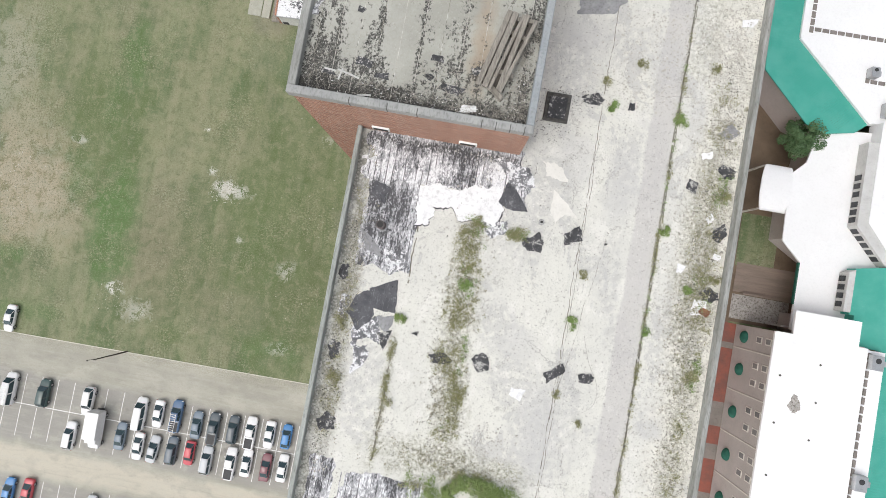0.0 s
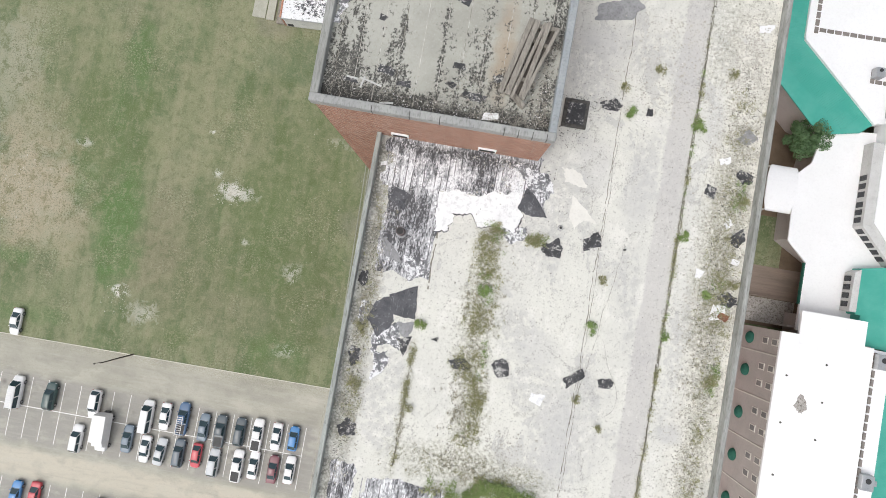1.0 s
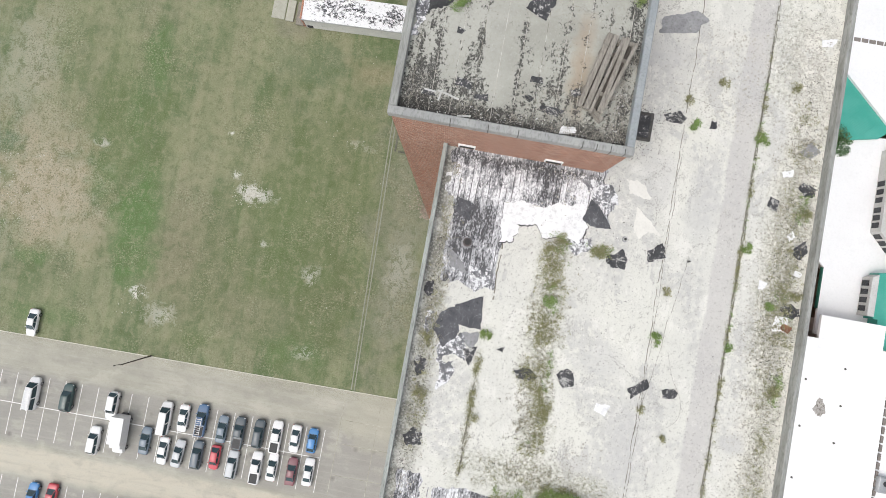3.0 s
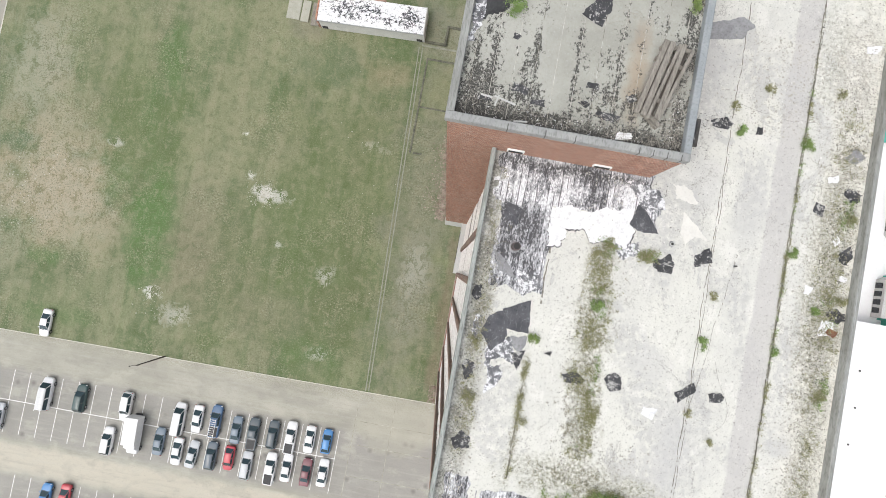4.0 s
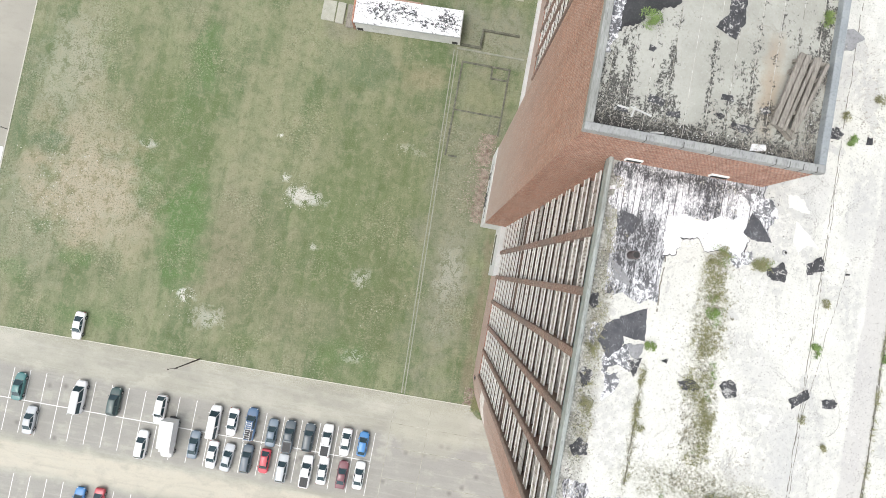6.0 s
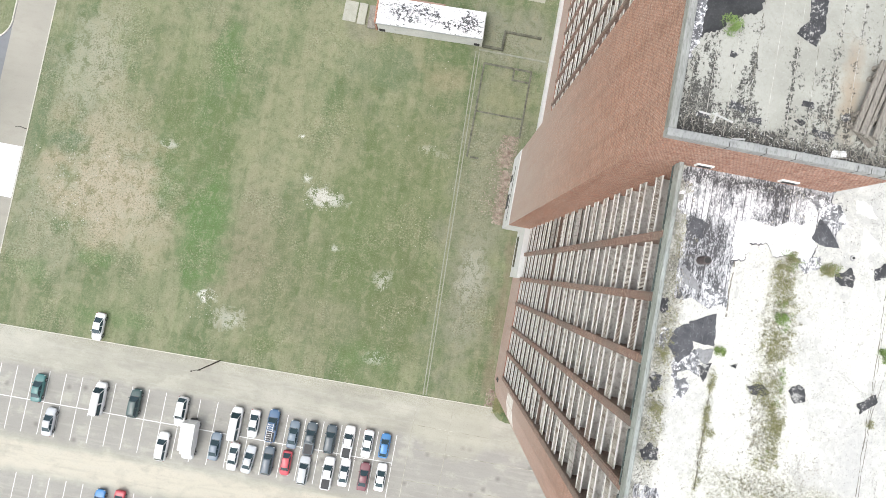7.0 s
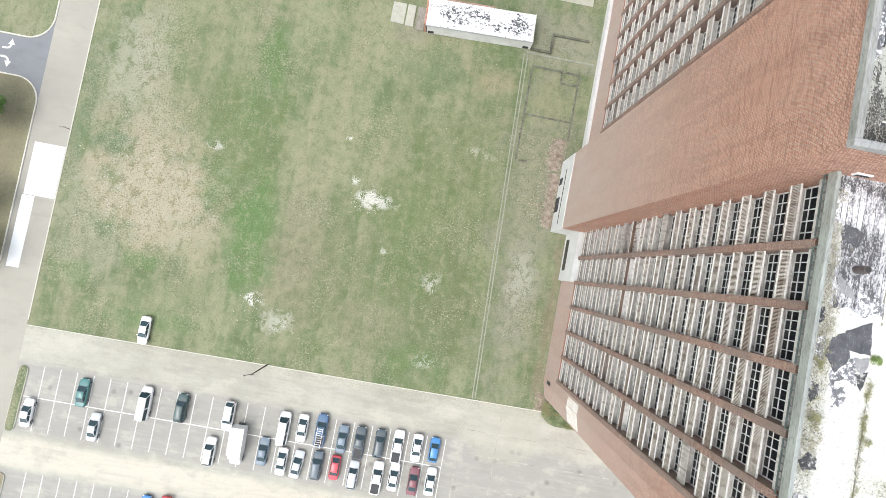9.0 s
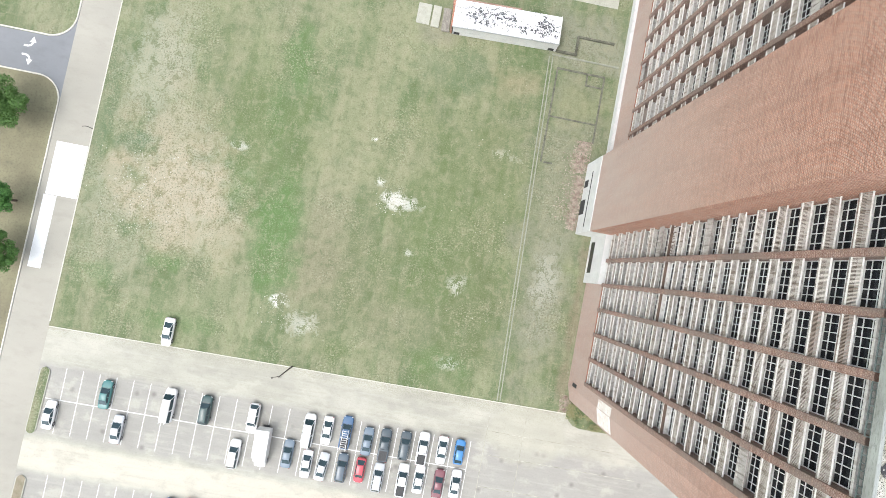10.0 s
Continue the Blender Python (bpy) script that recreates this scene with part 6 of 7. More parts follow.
tuft(-6.85, 13.5, 0.65, 140, WEED, "bushy fresh green weed on the lift tower's roof", z=TZ, n=1000, leaf=0.05)
tuft(2.2, 15.2, 0.5, 141, WEED, "bushy fresh green weed on the lift tower's roof", z=TZ, n=700, leaf=0.05)


def weed_bed(name, regions, material, seed, label, leaf=0.06, height=0.18, z=RZ):
    r = random.Random(seed)
    V, F = [], []
    for x, y, rx, ry, n in regions:
        for _ in range(n // 14):
            px, py = x + r.gauss(0, 0.55) * rx, y + r.uniform(-1, 1) * ry
            if noise.noise((px * 1.1, py * 0.9, seed * 3.7)) + r.uniform(-0.2, 0.2) < 0.0:
                continue
            v, f = blades(r, 14, r.uniform(0.06, 0.22), height, leaf)
            b = len(V)
            V += [(p[0] + px, p[1] + py, p[2] + z) for p in v]
            F += [tuple(i + b for i in q) for q in f]
    return tagged(mesh_from(name, V, F, material), label, "weeds", kind="stuff")


weed_bed("weed_bed", [(1.0, 1.3, 0.8, 1.7, 3600), (1.1, -1.8, 0.85, 1.6, 3400), (0.95, -4.6, 0.75, 1.4, 2200), (1.45, -7.6, 0.6, 2.0, 3000), (1.95, -6.5, 0.2, 2.2, 1900), (14.2, 6, 0.9, 8, 4200), (14.4, -4, 0.7, 7, 3800), (-2.35, -8, 0.16, 3.4, 2200), (11.5, 2, 0.10, 14, 5600), (3.6, 2.7, 0.6, 0.4, 700), (-5.45, -7, 0.45, 3.4, 1800), (-5.5, 0, 0.4, 4, 900)], DRY_WEED, 11, "low dry olive weeds along the roof's seams", 0.045)
weed_bed("fresh_weed_bed", [(1.1, 2.3, 0.5, 0.9, 1100), (1.2, -0.6, 0.5, 0.9, 1300), (1.6, -6.5, 0.3, 3.0, 900), (14.6, 7, 0.5, 1.0, 700), (14.4, 1.5, 0.5, 1.2, 600), (14.6, -3.4, 0.4, 0.9, 500), (11.5, 6, 0.1, 9, 900), (3.5, 2.8, 0.7, 0.4, 400)], WEED, 15, "low fresh green weeds along the roof's seams", 0.045)
weed_bed("dead_stalk_bed", [(1.0, -3, 1.0, 6, 3600), (14.1, 5, 1.0, 9, 3600), (-5.4, -4, 0.6, 7, 2200), (-5.6, 4, 0.4, 3, 500), (14, -7, 0.9, 7, 1800), (1.5, -10.8, 2.8, 0.9, 1900), (-2.35, -8, 0.2, 3.4, 600)], STRAW, 12, "grey dead weed stalks on the roof", 0.045)
weed_bed("roof_shrubbery", [(1.6, -12.3, 1.6, 0.7, 2200), (3.4, -12.1, 1.9, 0.8, 4200), (5.0, -12.3, 1.2, 0.7, 2200)], WEED, 13, "dense fresh green shrubbery on the roof", 0.075, 0.6)
weed_bed("olive_shrubbery", [(0.9, -11.8, 1.6, 0.7, 3200), (2.6, -11.6, 2.4, 0.6, 3200)], DRY_WEED, 14, "dense olive shrubbery on the roof", 0.06, 0.4)

weed_bed("corner_scrub", [(-4.6, -22.3, 0.9, 1.5, 2600), (-2.6, -23.8, 1.2, 0.9, 2400), (-0.6, -24.6, 1.4, 0.4, 1000)], DRY_WEED, 21, "rough olive scrub at the tower block's foot", 0.13, 0.5, 0.0)
weed_bed("corner_greenery", [(-4.0, -22.8, 0.8, 1.1, 900), (-2.2, -24.1, 1.2, 0.6, 700)], DARK_LEAF, 22, "dark green scrub at the tower block's foot", 0.13, 0.6, 0.0)

# ---- small flat-roofed building at the field's edge ----
hut = thing("service_building", "long low grey building with flaking white flat roof", "building", -27.75, 39.8, 0, 2.2)
part("wall", box(-9.0, 9.1, -2.35, 2.3, 0.0, 2.75), RENDER, hut, "grey rendered wall")
part("roof", box(-9.15, 8.85, -2.4, 2.25, 2.75, 2.95, 0.02), HUT_ROOF, hut, "flat roof with flaking white coating")
part("gutter", box(-9.2, 9.15, -2.5, -2.4, 2.72, 2.97, 0.02), STEEL, hut)
part("gutter", box(8.86, 8.98, -2.4, 2.35, 2.72, 2.98, 0.02), WHITE_FRAME, hut)
part("parapet", box(-9.45, -9.16, -2.3, 2.3, 0.0, 3.05, 0.02), BRICK, hut, "red brick end wall")
part("parapet", box(-9.6, 2.0, 2.27, 2.5, 0.0, 3.0, 0.02), BRICK, hut, "red brick back wall")
for x in (-8.3, 8.2):
    part("vent", box(x - 0.5, x + 0.5, -2.4, -2.3, 0.15, 0.9), DARK, hut, "dark square vent at the wall's foot")
part("step", box(-11.0, -9.65, -2.2, 1.8, 0.0, 0.35, 0.03), TIMBER, hut, "weathered side steps")

# ---- lamp posts ----
def lamp_post(x, y, h, label, s=1.0):
    it = thing("lamp_post", label, "lamp post", x, y, 0, group="lamp posts")
    bm = bmesh.new()
    tube(bm, (0, 0, 0), (0, 0, h), 0.13 * s, 0.08 * s, 10)
    part("pole", bm, POLE, it)
    bm = bmesh.new()
    tube(bm, (-0.2, 0, h - 0.15), (-0.9 * s, -0.25 * s, h + 0.05), 0.05, 0.04, 6)
    tube(bm, (0.2, 0, h - 0.15), (0.5 * s, 0.15 * s, h + 0.05), 0.05, 0.04, 6)
    tube(bm, (-0.25, 0, h - 0.15), (0.25, 0, h - 0.15), 0.06, 0.06, 6)
    part("arm", bm, POLE, it)
    part("lamp_head", box(-1.05 * s, -0.8 * s, -0.38 * s, -0.18 * s, h, h + 0.12, 0.03), POLE, it)


lamp_post(-52.1, -23.55, 7.9, "dark wooden lamp post at the lot's grass edge")
lamp_post(-92.1, 8.9, 1.5, "short dark lamp post beside the road", 0.55)


# ---- parked vehicles ----
def loft(rings, close=True):
    bm = bmesh.new()
    vs = [[bm.verts.new(p) for p in ring] for ring in rings]
    for a, b in zip(vs, vs[1:]):
        n = len(a)
        for k in range(n):
            bm.faces.new((a[k], a[(k + 1) % n], b[(k + 1) % n], b[k]))
    if close:
        bm.faces.new(vs[0][::-1])
        bm.faces.new(vs[-1])
    bmesh.ops.recalc_face_normals(bm, faces=bm.faces)
    return bm


def section(y, w, z0, z1):
    """One cross-section of a car body, seen from the front, with rounded shoulders."""
    h = w / 2
    half = [(-h * 0.9, z0), (-h * 0.99, z0 + 0.12), (-h, z0 + (z1 - z0) * 0.5), (-h * 0.985, z1 - 0.13), (-h * 0.93, z1 - 0.05), (-h * 0.82, z1 - 0.012), (-h * 0.5, z1 + 0.012)]
    return [(x, y, z) for x, z in half] + [(-x, y, z) for x, z in half[::-1]]


KINDS = {
    # length, width, bonnet height, roof height, cabin: (windscreen foot, roof front, roof back, rear foot) as shares of the length from the nose
    "sedan": (4.65, 1.7, 0.84, 1.32, (0.26, 0.42, 0.66, 0.84)),
    "small": (4.1, 1.64, 0.86, 1.36, (0.23, 0.38, 0.76, 0.93)),
    "suv": (4.75, 1.76, 0.96, 1.6, (0.25, 0.38, 0.86, 0.97)),
    "van": (5.5, 1.88, 1.0, 1.85, (0.17, 0.28, 0.95, 0.99)),
    "pickup": (5.5, 1.8, 0.96, 1.58, (0.24, 0.35, 0.56, 0.62)),
}
car_meshes = {}


def car(kind, paint, x, y, facing, label, rz=0.0, rack=False, dark_bed=False):
    L, W, HB, HR, (a, b, c, d) = KINDS[kind]
    it = thing("pickup_truck" if kind == "pickup" else "van" if kind == "van" else "car", label, "pickup truck" if kind == "pickup" else "van" if kind == "van" else "car",
               x, y, 0.03, (0 if facing > 0 else 180) + rz, group="parked vehicles")
    nose = L / 2
    at_ = lambda s: nose - s * L
    key = (kind, paint.name)
    if key not in car_meshes:
        belt = HB
        tail = belt - 0.03 if kind in ("sedan", "small") else belt
        shape = [(0.0, 0.5, 0.4, belt - 0.34), (0.01, 0.68, 0.33, belt - 0.28), (0.03, 0.82, 0.28, belt - 0.23), (0.07, 0.93, 0.24, belt - 0.17), (0.13, 0.985, 0.22, belt - 0.12), (a, 1.0, 0.22, belt - 0.01),
                 (0.5, 1.0, 0.22, belt + 0.02), (0.82, 1.0, 0.22, belt + 0.01), (0.92, 0.98, 0.24, tail), (0.965, 0.93, 0.28, tail - 0.04), (0.988, 0.84, 0.34, tail - 0.1), (1.0, 0.68, 0.42, tail - 0.2)]
        m = {"body": (loft([section(at_(s), W * k, z0, z1) for s, k, z0, z1 in shape]), paint, True)}
        g0, g1 = W * 0.90 / 2, W * 0.68 / 2
        zb, zt = HB - 0.03, HR - 0.04
        low = [Vector((-g0 * 0.94, at_(a), zb)), Vector((g0 * 0.94, at_(a), zb)), Vector((g0, at_((a + d) / 2), zb)), Vector((g0 * 0.94, at_(d), zb)), Vector((-g0 * 0.94, at_(d), zb)), Vector((-g0, at_((a + d) / 2), zb))]
        top = [Vector((-g1 * 0.95, at_(b), zt)), Vector((g1 * 0.95, at_(b), zt)), Vector((g1, at_((b + c) / 2), zt)), Vector((g1 * 0.95, at_(c), zt)), Vector((-g1 * 0.95, at_(c), zt)), Vector((-g1, at_((b + c) / 2), zt))]
        m["cabin"] = (loft([low, top]), paint, False)
        crown = []
        for s, k, z in ((b - 0.004, 0.93, -0.012), (b + 0.03, 0.985, 0.02), ((b + c) / 2, 1.02, 0.045), (c - 0.03, 0.985, 0.02), (c + 0.004, 0.93, -0.012)):
            y_ = at_(s)
            crown.append([(-g1 * k, y_, zt - 0.01), (-g1 * k * 0.9, y_, zt + z), (0, y_, zt + z + 0.02), (g1 * k * 0.9, y_, zt + z), (g1 * k, y_, zt - 0.01), (0, y_, zt - 0.02)])
        m["roof"] = (loft(crown), paint, True)

        def glass(q0, q1, q2, q3, u0, u1, v0, v1):
            """A pane just proud of the cabin's side q0-q1 (foot) and q3-q2 (top)."""
            at2 = lambda u, v: (q0.lerp(q1, u)).lerp(q3.lerp(q2, u), v)
            nrm = (q1 - q0).cross(q3 - q0).normalized()
            if nrm.dot((q0 + q2) / 2 - Vector((0, at_((a + d) / 2), zb))) < 0:
                nrm = -nrm
            outer = [at2(u, v) + nrm * 0.018 for u, v in ((u0, v0), (u1, v0), (u1, v1), (u0, v1))]
            inner = [p_ - nrm * 0.03 for p_ in outer]
            return loft([inner, outer])
        m["windscreen"] = (glass(low[0], low[1], top[1], top[0], 0.03, 0.97, 0.02, 0.98), CAR_GLASS, False)
        m["rear_window"] = (glass(low[4], low[3], top[3], top[4], 0.05, 0.95, 0.06, 0.96), CAR_GLASS, False)
        for k, (i0, i1, i2, i3) in enumerate(((0, 5, 5, 0), (5, 4, 4, 5), (1, 2, 2, 1), (2, 3, 3, 2))):
            if kind == "van" and k % 2 == 1 and paint.name.startswith("white") is False:
                continue
            m["side_window %d" % k] = (glass(low[i0], low[i1], top[i2], top[i3], 0.06, 0.96, 0.12, 0.92), CAR_GLASS, False)
        for name, s in (("left", -1), ("right", 1)):
            bm = box(min(s * g0, s * (g0 + 0.2)), max(s * g0, s * (g0 + 0.2)), at_(a + 0.06) - 0.06, at_(a + 0.06) + 0.06, HB, HB + 0.12, 0.02)
            m["mirror " + name] = (bm, paint, False)
            m["headlight " + name] = (box(s * W * 0.33 - 0.13, s * W * 0.33 + 0.13, nose - 0.2, nose - 0.08, HB - 0.36, HB - 0.24, 0.02), LAMP_GLASS, False)
            m["tail_light " + name] = (box(s * W * 0.36 - 0.12, s * W * 0.36 + 0.12, -nose + 0.02, -nose + 0.12, HB - 0.3, HB - 0.14, 0.02), TAIL, False)
        m["bonnet_gap"] = (box(-W * 0.4, W * 0.4, at_(a) + 0.02, at_(a) + 0.07, HB - 0.03, HB + 0.012), BLACK_TRIM, False)
        if kind == "pickup":
            m["bed"] = (box(-W * 0.4, W * 0.4, at_(0.965), at_(0.645), HB - 0.02, HB + 0.035, 0.01), BLACK_TRIM if dark_bed else paint, False)
            m["bed_liner"] = (box(-W * 0.36, W * 0.36, at_(0.95), at_(0.66), HB + 0.0, HB + 0.042), BLACK_TRIM, False)
        car_meshes[key] = {}
        for name, (bm, mat_, smooth) in m.items():
            o = part(name.split(" ")[0], bm, mat_, it, smooth=smooth)
            car_meshes[key][name] = o
    else:
        for name, o in car_meshes[key].items():
            again(o, it)
    for sx in (-1, 1):
        for sy in (0.19, 0.8):
            wheel_at = (sx * (W / 2 - 0.1), at_(sy), 0.33)
            if "wheel" not in car_meshes:
                bm = bmesh.new()
                tube(bm, (-0.11, 0, 0), (0.11, 0, 0), 0.33, 0.33, 16)
                w = part("wheel", bm, TYRE, it)
                w.matrix_basis = pose(*wheel_at)
                bm = bmesh.new()
                tube(bm, (-0.118, 0, 0), (0.118, 0, 0), 0.2, 0.2, 12)
                car_meshes["wheel"], car_meshes["rim"] = w, part("rim", bm, RIM, w)
            else:
                w = again(car_meshes["wheel"], it, *wheel_at)
                again(car_meshes["rim"], w)
    if rack:
        bm = bmesh.new()
        for s in (-1, 1):
            tube(bm, (s * 0.45, at_(0.36), HR + 0.2), (s * 0.45, at_(0.97), HR + 0.2), 0.035, 0.035, 6)
        for k in range(9):
            yy = at_(0.4 + 0.065 * k)
            tube(bm, (-0.45, yy, HR + 0.2), (0.45, yy, HR + 0.2), 0.03, 0.03, 6)
        for s in (-1, 1):
            for q in (0.63, 0.95):
                tube(bm, (s * 0.75, at_(q), HB), (s * 0.45, at_(q), HR + 0.2), 0.03, 0.03, 6)
        part("ladder_rack", bm, WHITE_FRAME, it, "white ladder on a rack")
    return it


P = {n: car_paint(n, c) for n, c in dict(white=(0.75, 0.75, 0.75), silver=(0.5, 0.52, 0.54), grey=(0.075, 0.105, 0.135), black=(0.05, 0.072, 0.088), teal=(0.045, 0.175, 0.17), dkgreen=(0.022, 0.06, 0.058),
                                         blue=(0.05, 0.22, 0.50), navy=(0.055, 0.125, 0.24), red=(0.52, 0.055, 0.075), maroon=(0.19, 0.06, 0.075), slate=(0.14, 0.19, 0.24)).items()}
for kind, p, x, y, f, label, extra in [
        ("sedan", "teal", -80.4, -33.2, 1, "teal green sedan in a marked stall", {}), ("van", "white", -70.2, -33.1, 1, "white work van with a ladder on its roof rack", {"rack": True}),
        ("suv", "dkgreen", -64.3, -32.8, 1, "dark green off-roader in a marked stall", {}), ("suv", "white", -56.5, -32.7, -1, "small white van beside a box truck", {}),
        ("van", "white", -47.3, -33.1, 1, "long white van in a marked stall", {}), ("sedan", "white", -44.3, -32.6, -1, "white sedan in a marked stall", {}),
        ("pickup", "navy", -41.2, -32.4, 1, "dark blue pickup with a white ladder rack", {"rack": True}), ("sedan", "slate", -37.5, -33.2, 1, "slate grey sedan in a marked stall", {}),
        ("pickup", "black", -34.6, -33.3, 1, "black pickup truck in a marked stall", {}), ("suv", "black", -31.3, -32.8, 1, "black off-roader in a marked stall", {}),
        ("pickup", "white", -28.3, -32.8, 1, "white pickup with covered bed in a marked stall", {}), ("sedan", "white", -25.1, -32.5, -1, "white sedan in a marked stall", {}),
        ("small", "blue", -22.2, -32.3, 1, "bright blue small car in a marked stall", {}),
        ("sedan", "white", -88.4, -37.9, 1, "white sedan beside a kerbed island", {}), ("sedan", "silver", -77.5, -38.3, 1, "silver sedan in a marked stall", {}),
        ("suv", "white", -58.4, -38.9, 1, "white off-roader in a marked stall", {}), ("sedan", "slate", -49.9, -37.4, 1, "slate blue sedan in a marked stall", {}),
        ("sedan", "white", -46.6, -38.5, -1, "white sedan in a marked stall", {}), ("sedan", "silver", -44.0, -38.5, 1, "silver sedan parked askew in its stall", {"rz": -5}),
        ("suv", "grey", -40.8, -38.1, 1, "dark grey off-roader in a marked stall", {}), ("small", "red", -37.8, -38.0, -1, "red small car in a marked stall", {}),
        ("suv", "silver", -34.7, -38.6, 1, "silver estate car in a marked stall", {}), ("pickup", "white", -30.7, -38.4, 1, "white pickup with black open bed", {"dark_bed": True}),
        ("sedan", "white", -28.0, -37.8, 1, "white sedan in a marked stall", {}), ("sedan", "maroon", -24.7, -37.9, 1, "maroon sedan in a marked stall", {}),
        ("sedan", "white", -21.9, -37.5, 1, "white sedan in the end stall", {}), ("sedan", "white", -72.8, -21.5, -1, "white sedan parked on the grass edge", {}),
        ("sedan", "blue", -66.8, -49.9, 1, "blue sedan in the far row", {}), ("sedan", "red", -63.6, -49.5, -1, "red sedan in the far row", {}),
        ("sedan", "silver", -52.5, -50.2, 1, "silver sedan in the far row", {})]:
    car(kind, P[p], x, y, f, label, **extra)

truck = thing("box_truck", "white box truck parked across two stalls", "box truck", -54.0, -36.3, 0.03, 2, group="parked vehicles")
part("cargo_box", box(-1.12, 1.12, -1.9, 2.6, 0.75, 2.7, 0.05), P["white"], truck)
part("cab", loft([section(-1.95, 1.95, 0.5, 2.2), section(-2.6, 1.95, 0.45, 2.15), section(-3.0, 1.9, 0.45, 1.3), section(-3.6, 1.8, 0.45, 1.15), section(-3.75, 1.5, 0.5, 1.0)]), P["white"], truck)
part("windscreen", loft([[(-0.8, -2.62, 2.1), (0.8, -2.62, 2.1), (0.8, -2.58, 2.16), (-0.8, -2.58, 2.16)], [(-0.85, -3.0, 1.32), (0.85, -3.0, 1.32), (0.85, -2.97, 1.37), (-0.85, -2.97, 1.37)]]), CAR_GLASS, truck)
part("chassis", box(-0.5, 0.5, -3.5, 2.8, 0.4, 0.76), BLACK_TRIM, truck)
for sx in (-1, 1):
    for yy in (-2.9, 1.7):
        w = again(car_meshes["wheel"], truck, sx * 0.9, yy, 0.33)
        again(car_meshes["rim"], w)
bm = bmesh.new()
for k in range(10):
    tube(bm, (-1.0, -1.7 + 0.45 * k, 2.705), (1.0, -1.7 + 0.45 * k, 2.705), 0.012, 0.012, 4)
part("roof_rib", bm, P["white"], truck)

# ---- trees ----
def tree(x, y, height, crown, seed, leaf_material_, label, count=2600):
    r = random.Random(seed)
    it = thing("tree", label, "tree", x, y, 0, group="trees")
    bm = bmesh.new()
    fork = height * 0.35
    tube(bm, (0, 0, -0.1), (0.1, 0.05, fork), 0.22, 0.15, 10)
    ends = []
    for k in range(9):
        a, q = r.uniform(0, math.tau), r.uniform(0.35, 0.85)
        e = (math.cos(a) * crown * q, math.sin(a) * crown * q, height * r.uniform(0.6, 0.95))
        tube(bm, (0.1, 0.05, fork * r.uniform(0.7, 1)), e, 0.09, 0.025, 6)
        ends.append(e)
    part("trunk", bm, BARK, it)
    verts, faces = [], []
    clumps = []
    for k in range(80):
        a, q, up = r.uniform(0, math.tau), math.sqrt(r.random()) * r.uniform(0.75, 1.05), r.random()
        clumps.append((math.cos(a) * crown * q, math.sin(a) * crown * q * 0.95, height * (0.55 + 0.42 * up * (1.1 - 0.6 * q * q)), crown * r.uniform(0.16, 0.3)))
    for _ in range(count * 3):
        cx, cy, cz, cr = clumps[r.randrange(len(clumps))]
        d = Vector((r.gauss(0, 1), r.gauss(0, 1), r.gauss(0, 0.8))).normalized() * cr * r.uniform(0.55, 1.05)
        c = Vector((cx, cy, cz)) + d
        nrm = (d.normalized() + Vector((r.uniform(-0.6, 0.6), r.uniform(-0.6, 0.6), r.uniform(-0.2, 0.8)))).normalized()
        u = nrm.orthogonal().normalized()
        u.rotate(Matrix.Rotation(r.uniform(0, 6.28), 3, nrm))
        v = nrm.cross(u)
        s = r.uniform(0.09, 0.2)
        b = len(verts)
        verts += [tuple(c - u * s), tuple(c + v * s * 0.55), tuple(c + u * s), tuple(c - v * s * 0.55)]
        faces.append((b, b + 1, b + 2, b + 3))
    mesh_from("crown", verts, faces, leaf_material_, it)


tree(-104.2, 9.7, 7.0, 4.5, 1, TREE_LEAF, "round leafy green tree on the verge", 9000)
tree(-101.4, -5.2, 6.0, 2.6, 2, TREE_LEAF, "leafy green tree on the verge", 4800)
tree(-99.9, -13.2, 6.0, 3.3, 3, TREE_LEAF, "bright green tree on the verge", 6000)
tree(51.6, 30.9, 7.2, 3.3, 4, DARK_LEAF, "dark green leafy tree in the courtyard", 5000)


# ---- the low building to the east: stuccoed wing, halls, metal roofs ----
wing = thing("stucco_wing", "three-storey taupe stucco wing with white flat roof", "building", 0.55, 0.0, 0)
part("wall", box(47.9, 61.0, -70, -0.3, 0.0, 9.9), STUCCO, wing)
part("roof", box(48.1, 61.4, -70, -0.4, 9.85, 10.05), WHITE_ROOF, wing, "white membrane roof")
part("parapet", box(47.8, 48.1, -70, -0.25, 9.75, 10.16, 0.03), WHITE_ROOF, wing)
part("parapet", box(48.1, 50.4, -0.5, -0.2, 9.75, 10.16, 0.03), WHITE_ROOF, wing)
part("roof_step", box(50.4, 60.0, -0.45, 3.3, 9.6, 10.06, 0.03), WHITE_ROOF, wing, "white roof step")
part("wall", box(54.5, 59.8, -0.3, 2.9, 0.0, 9.6), STUCCO, wing)
for k in range(9):
    part("trim_band", box(47.8, 47.95, -4.15 - 6.85 * k, -3.95 - 6.85 * k, 0.2, 9.7), TRIM, wing)
w_first = {}
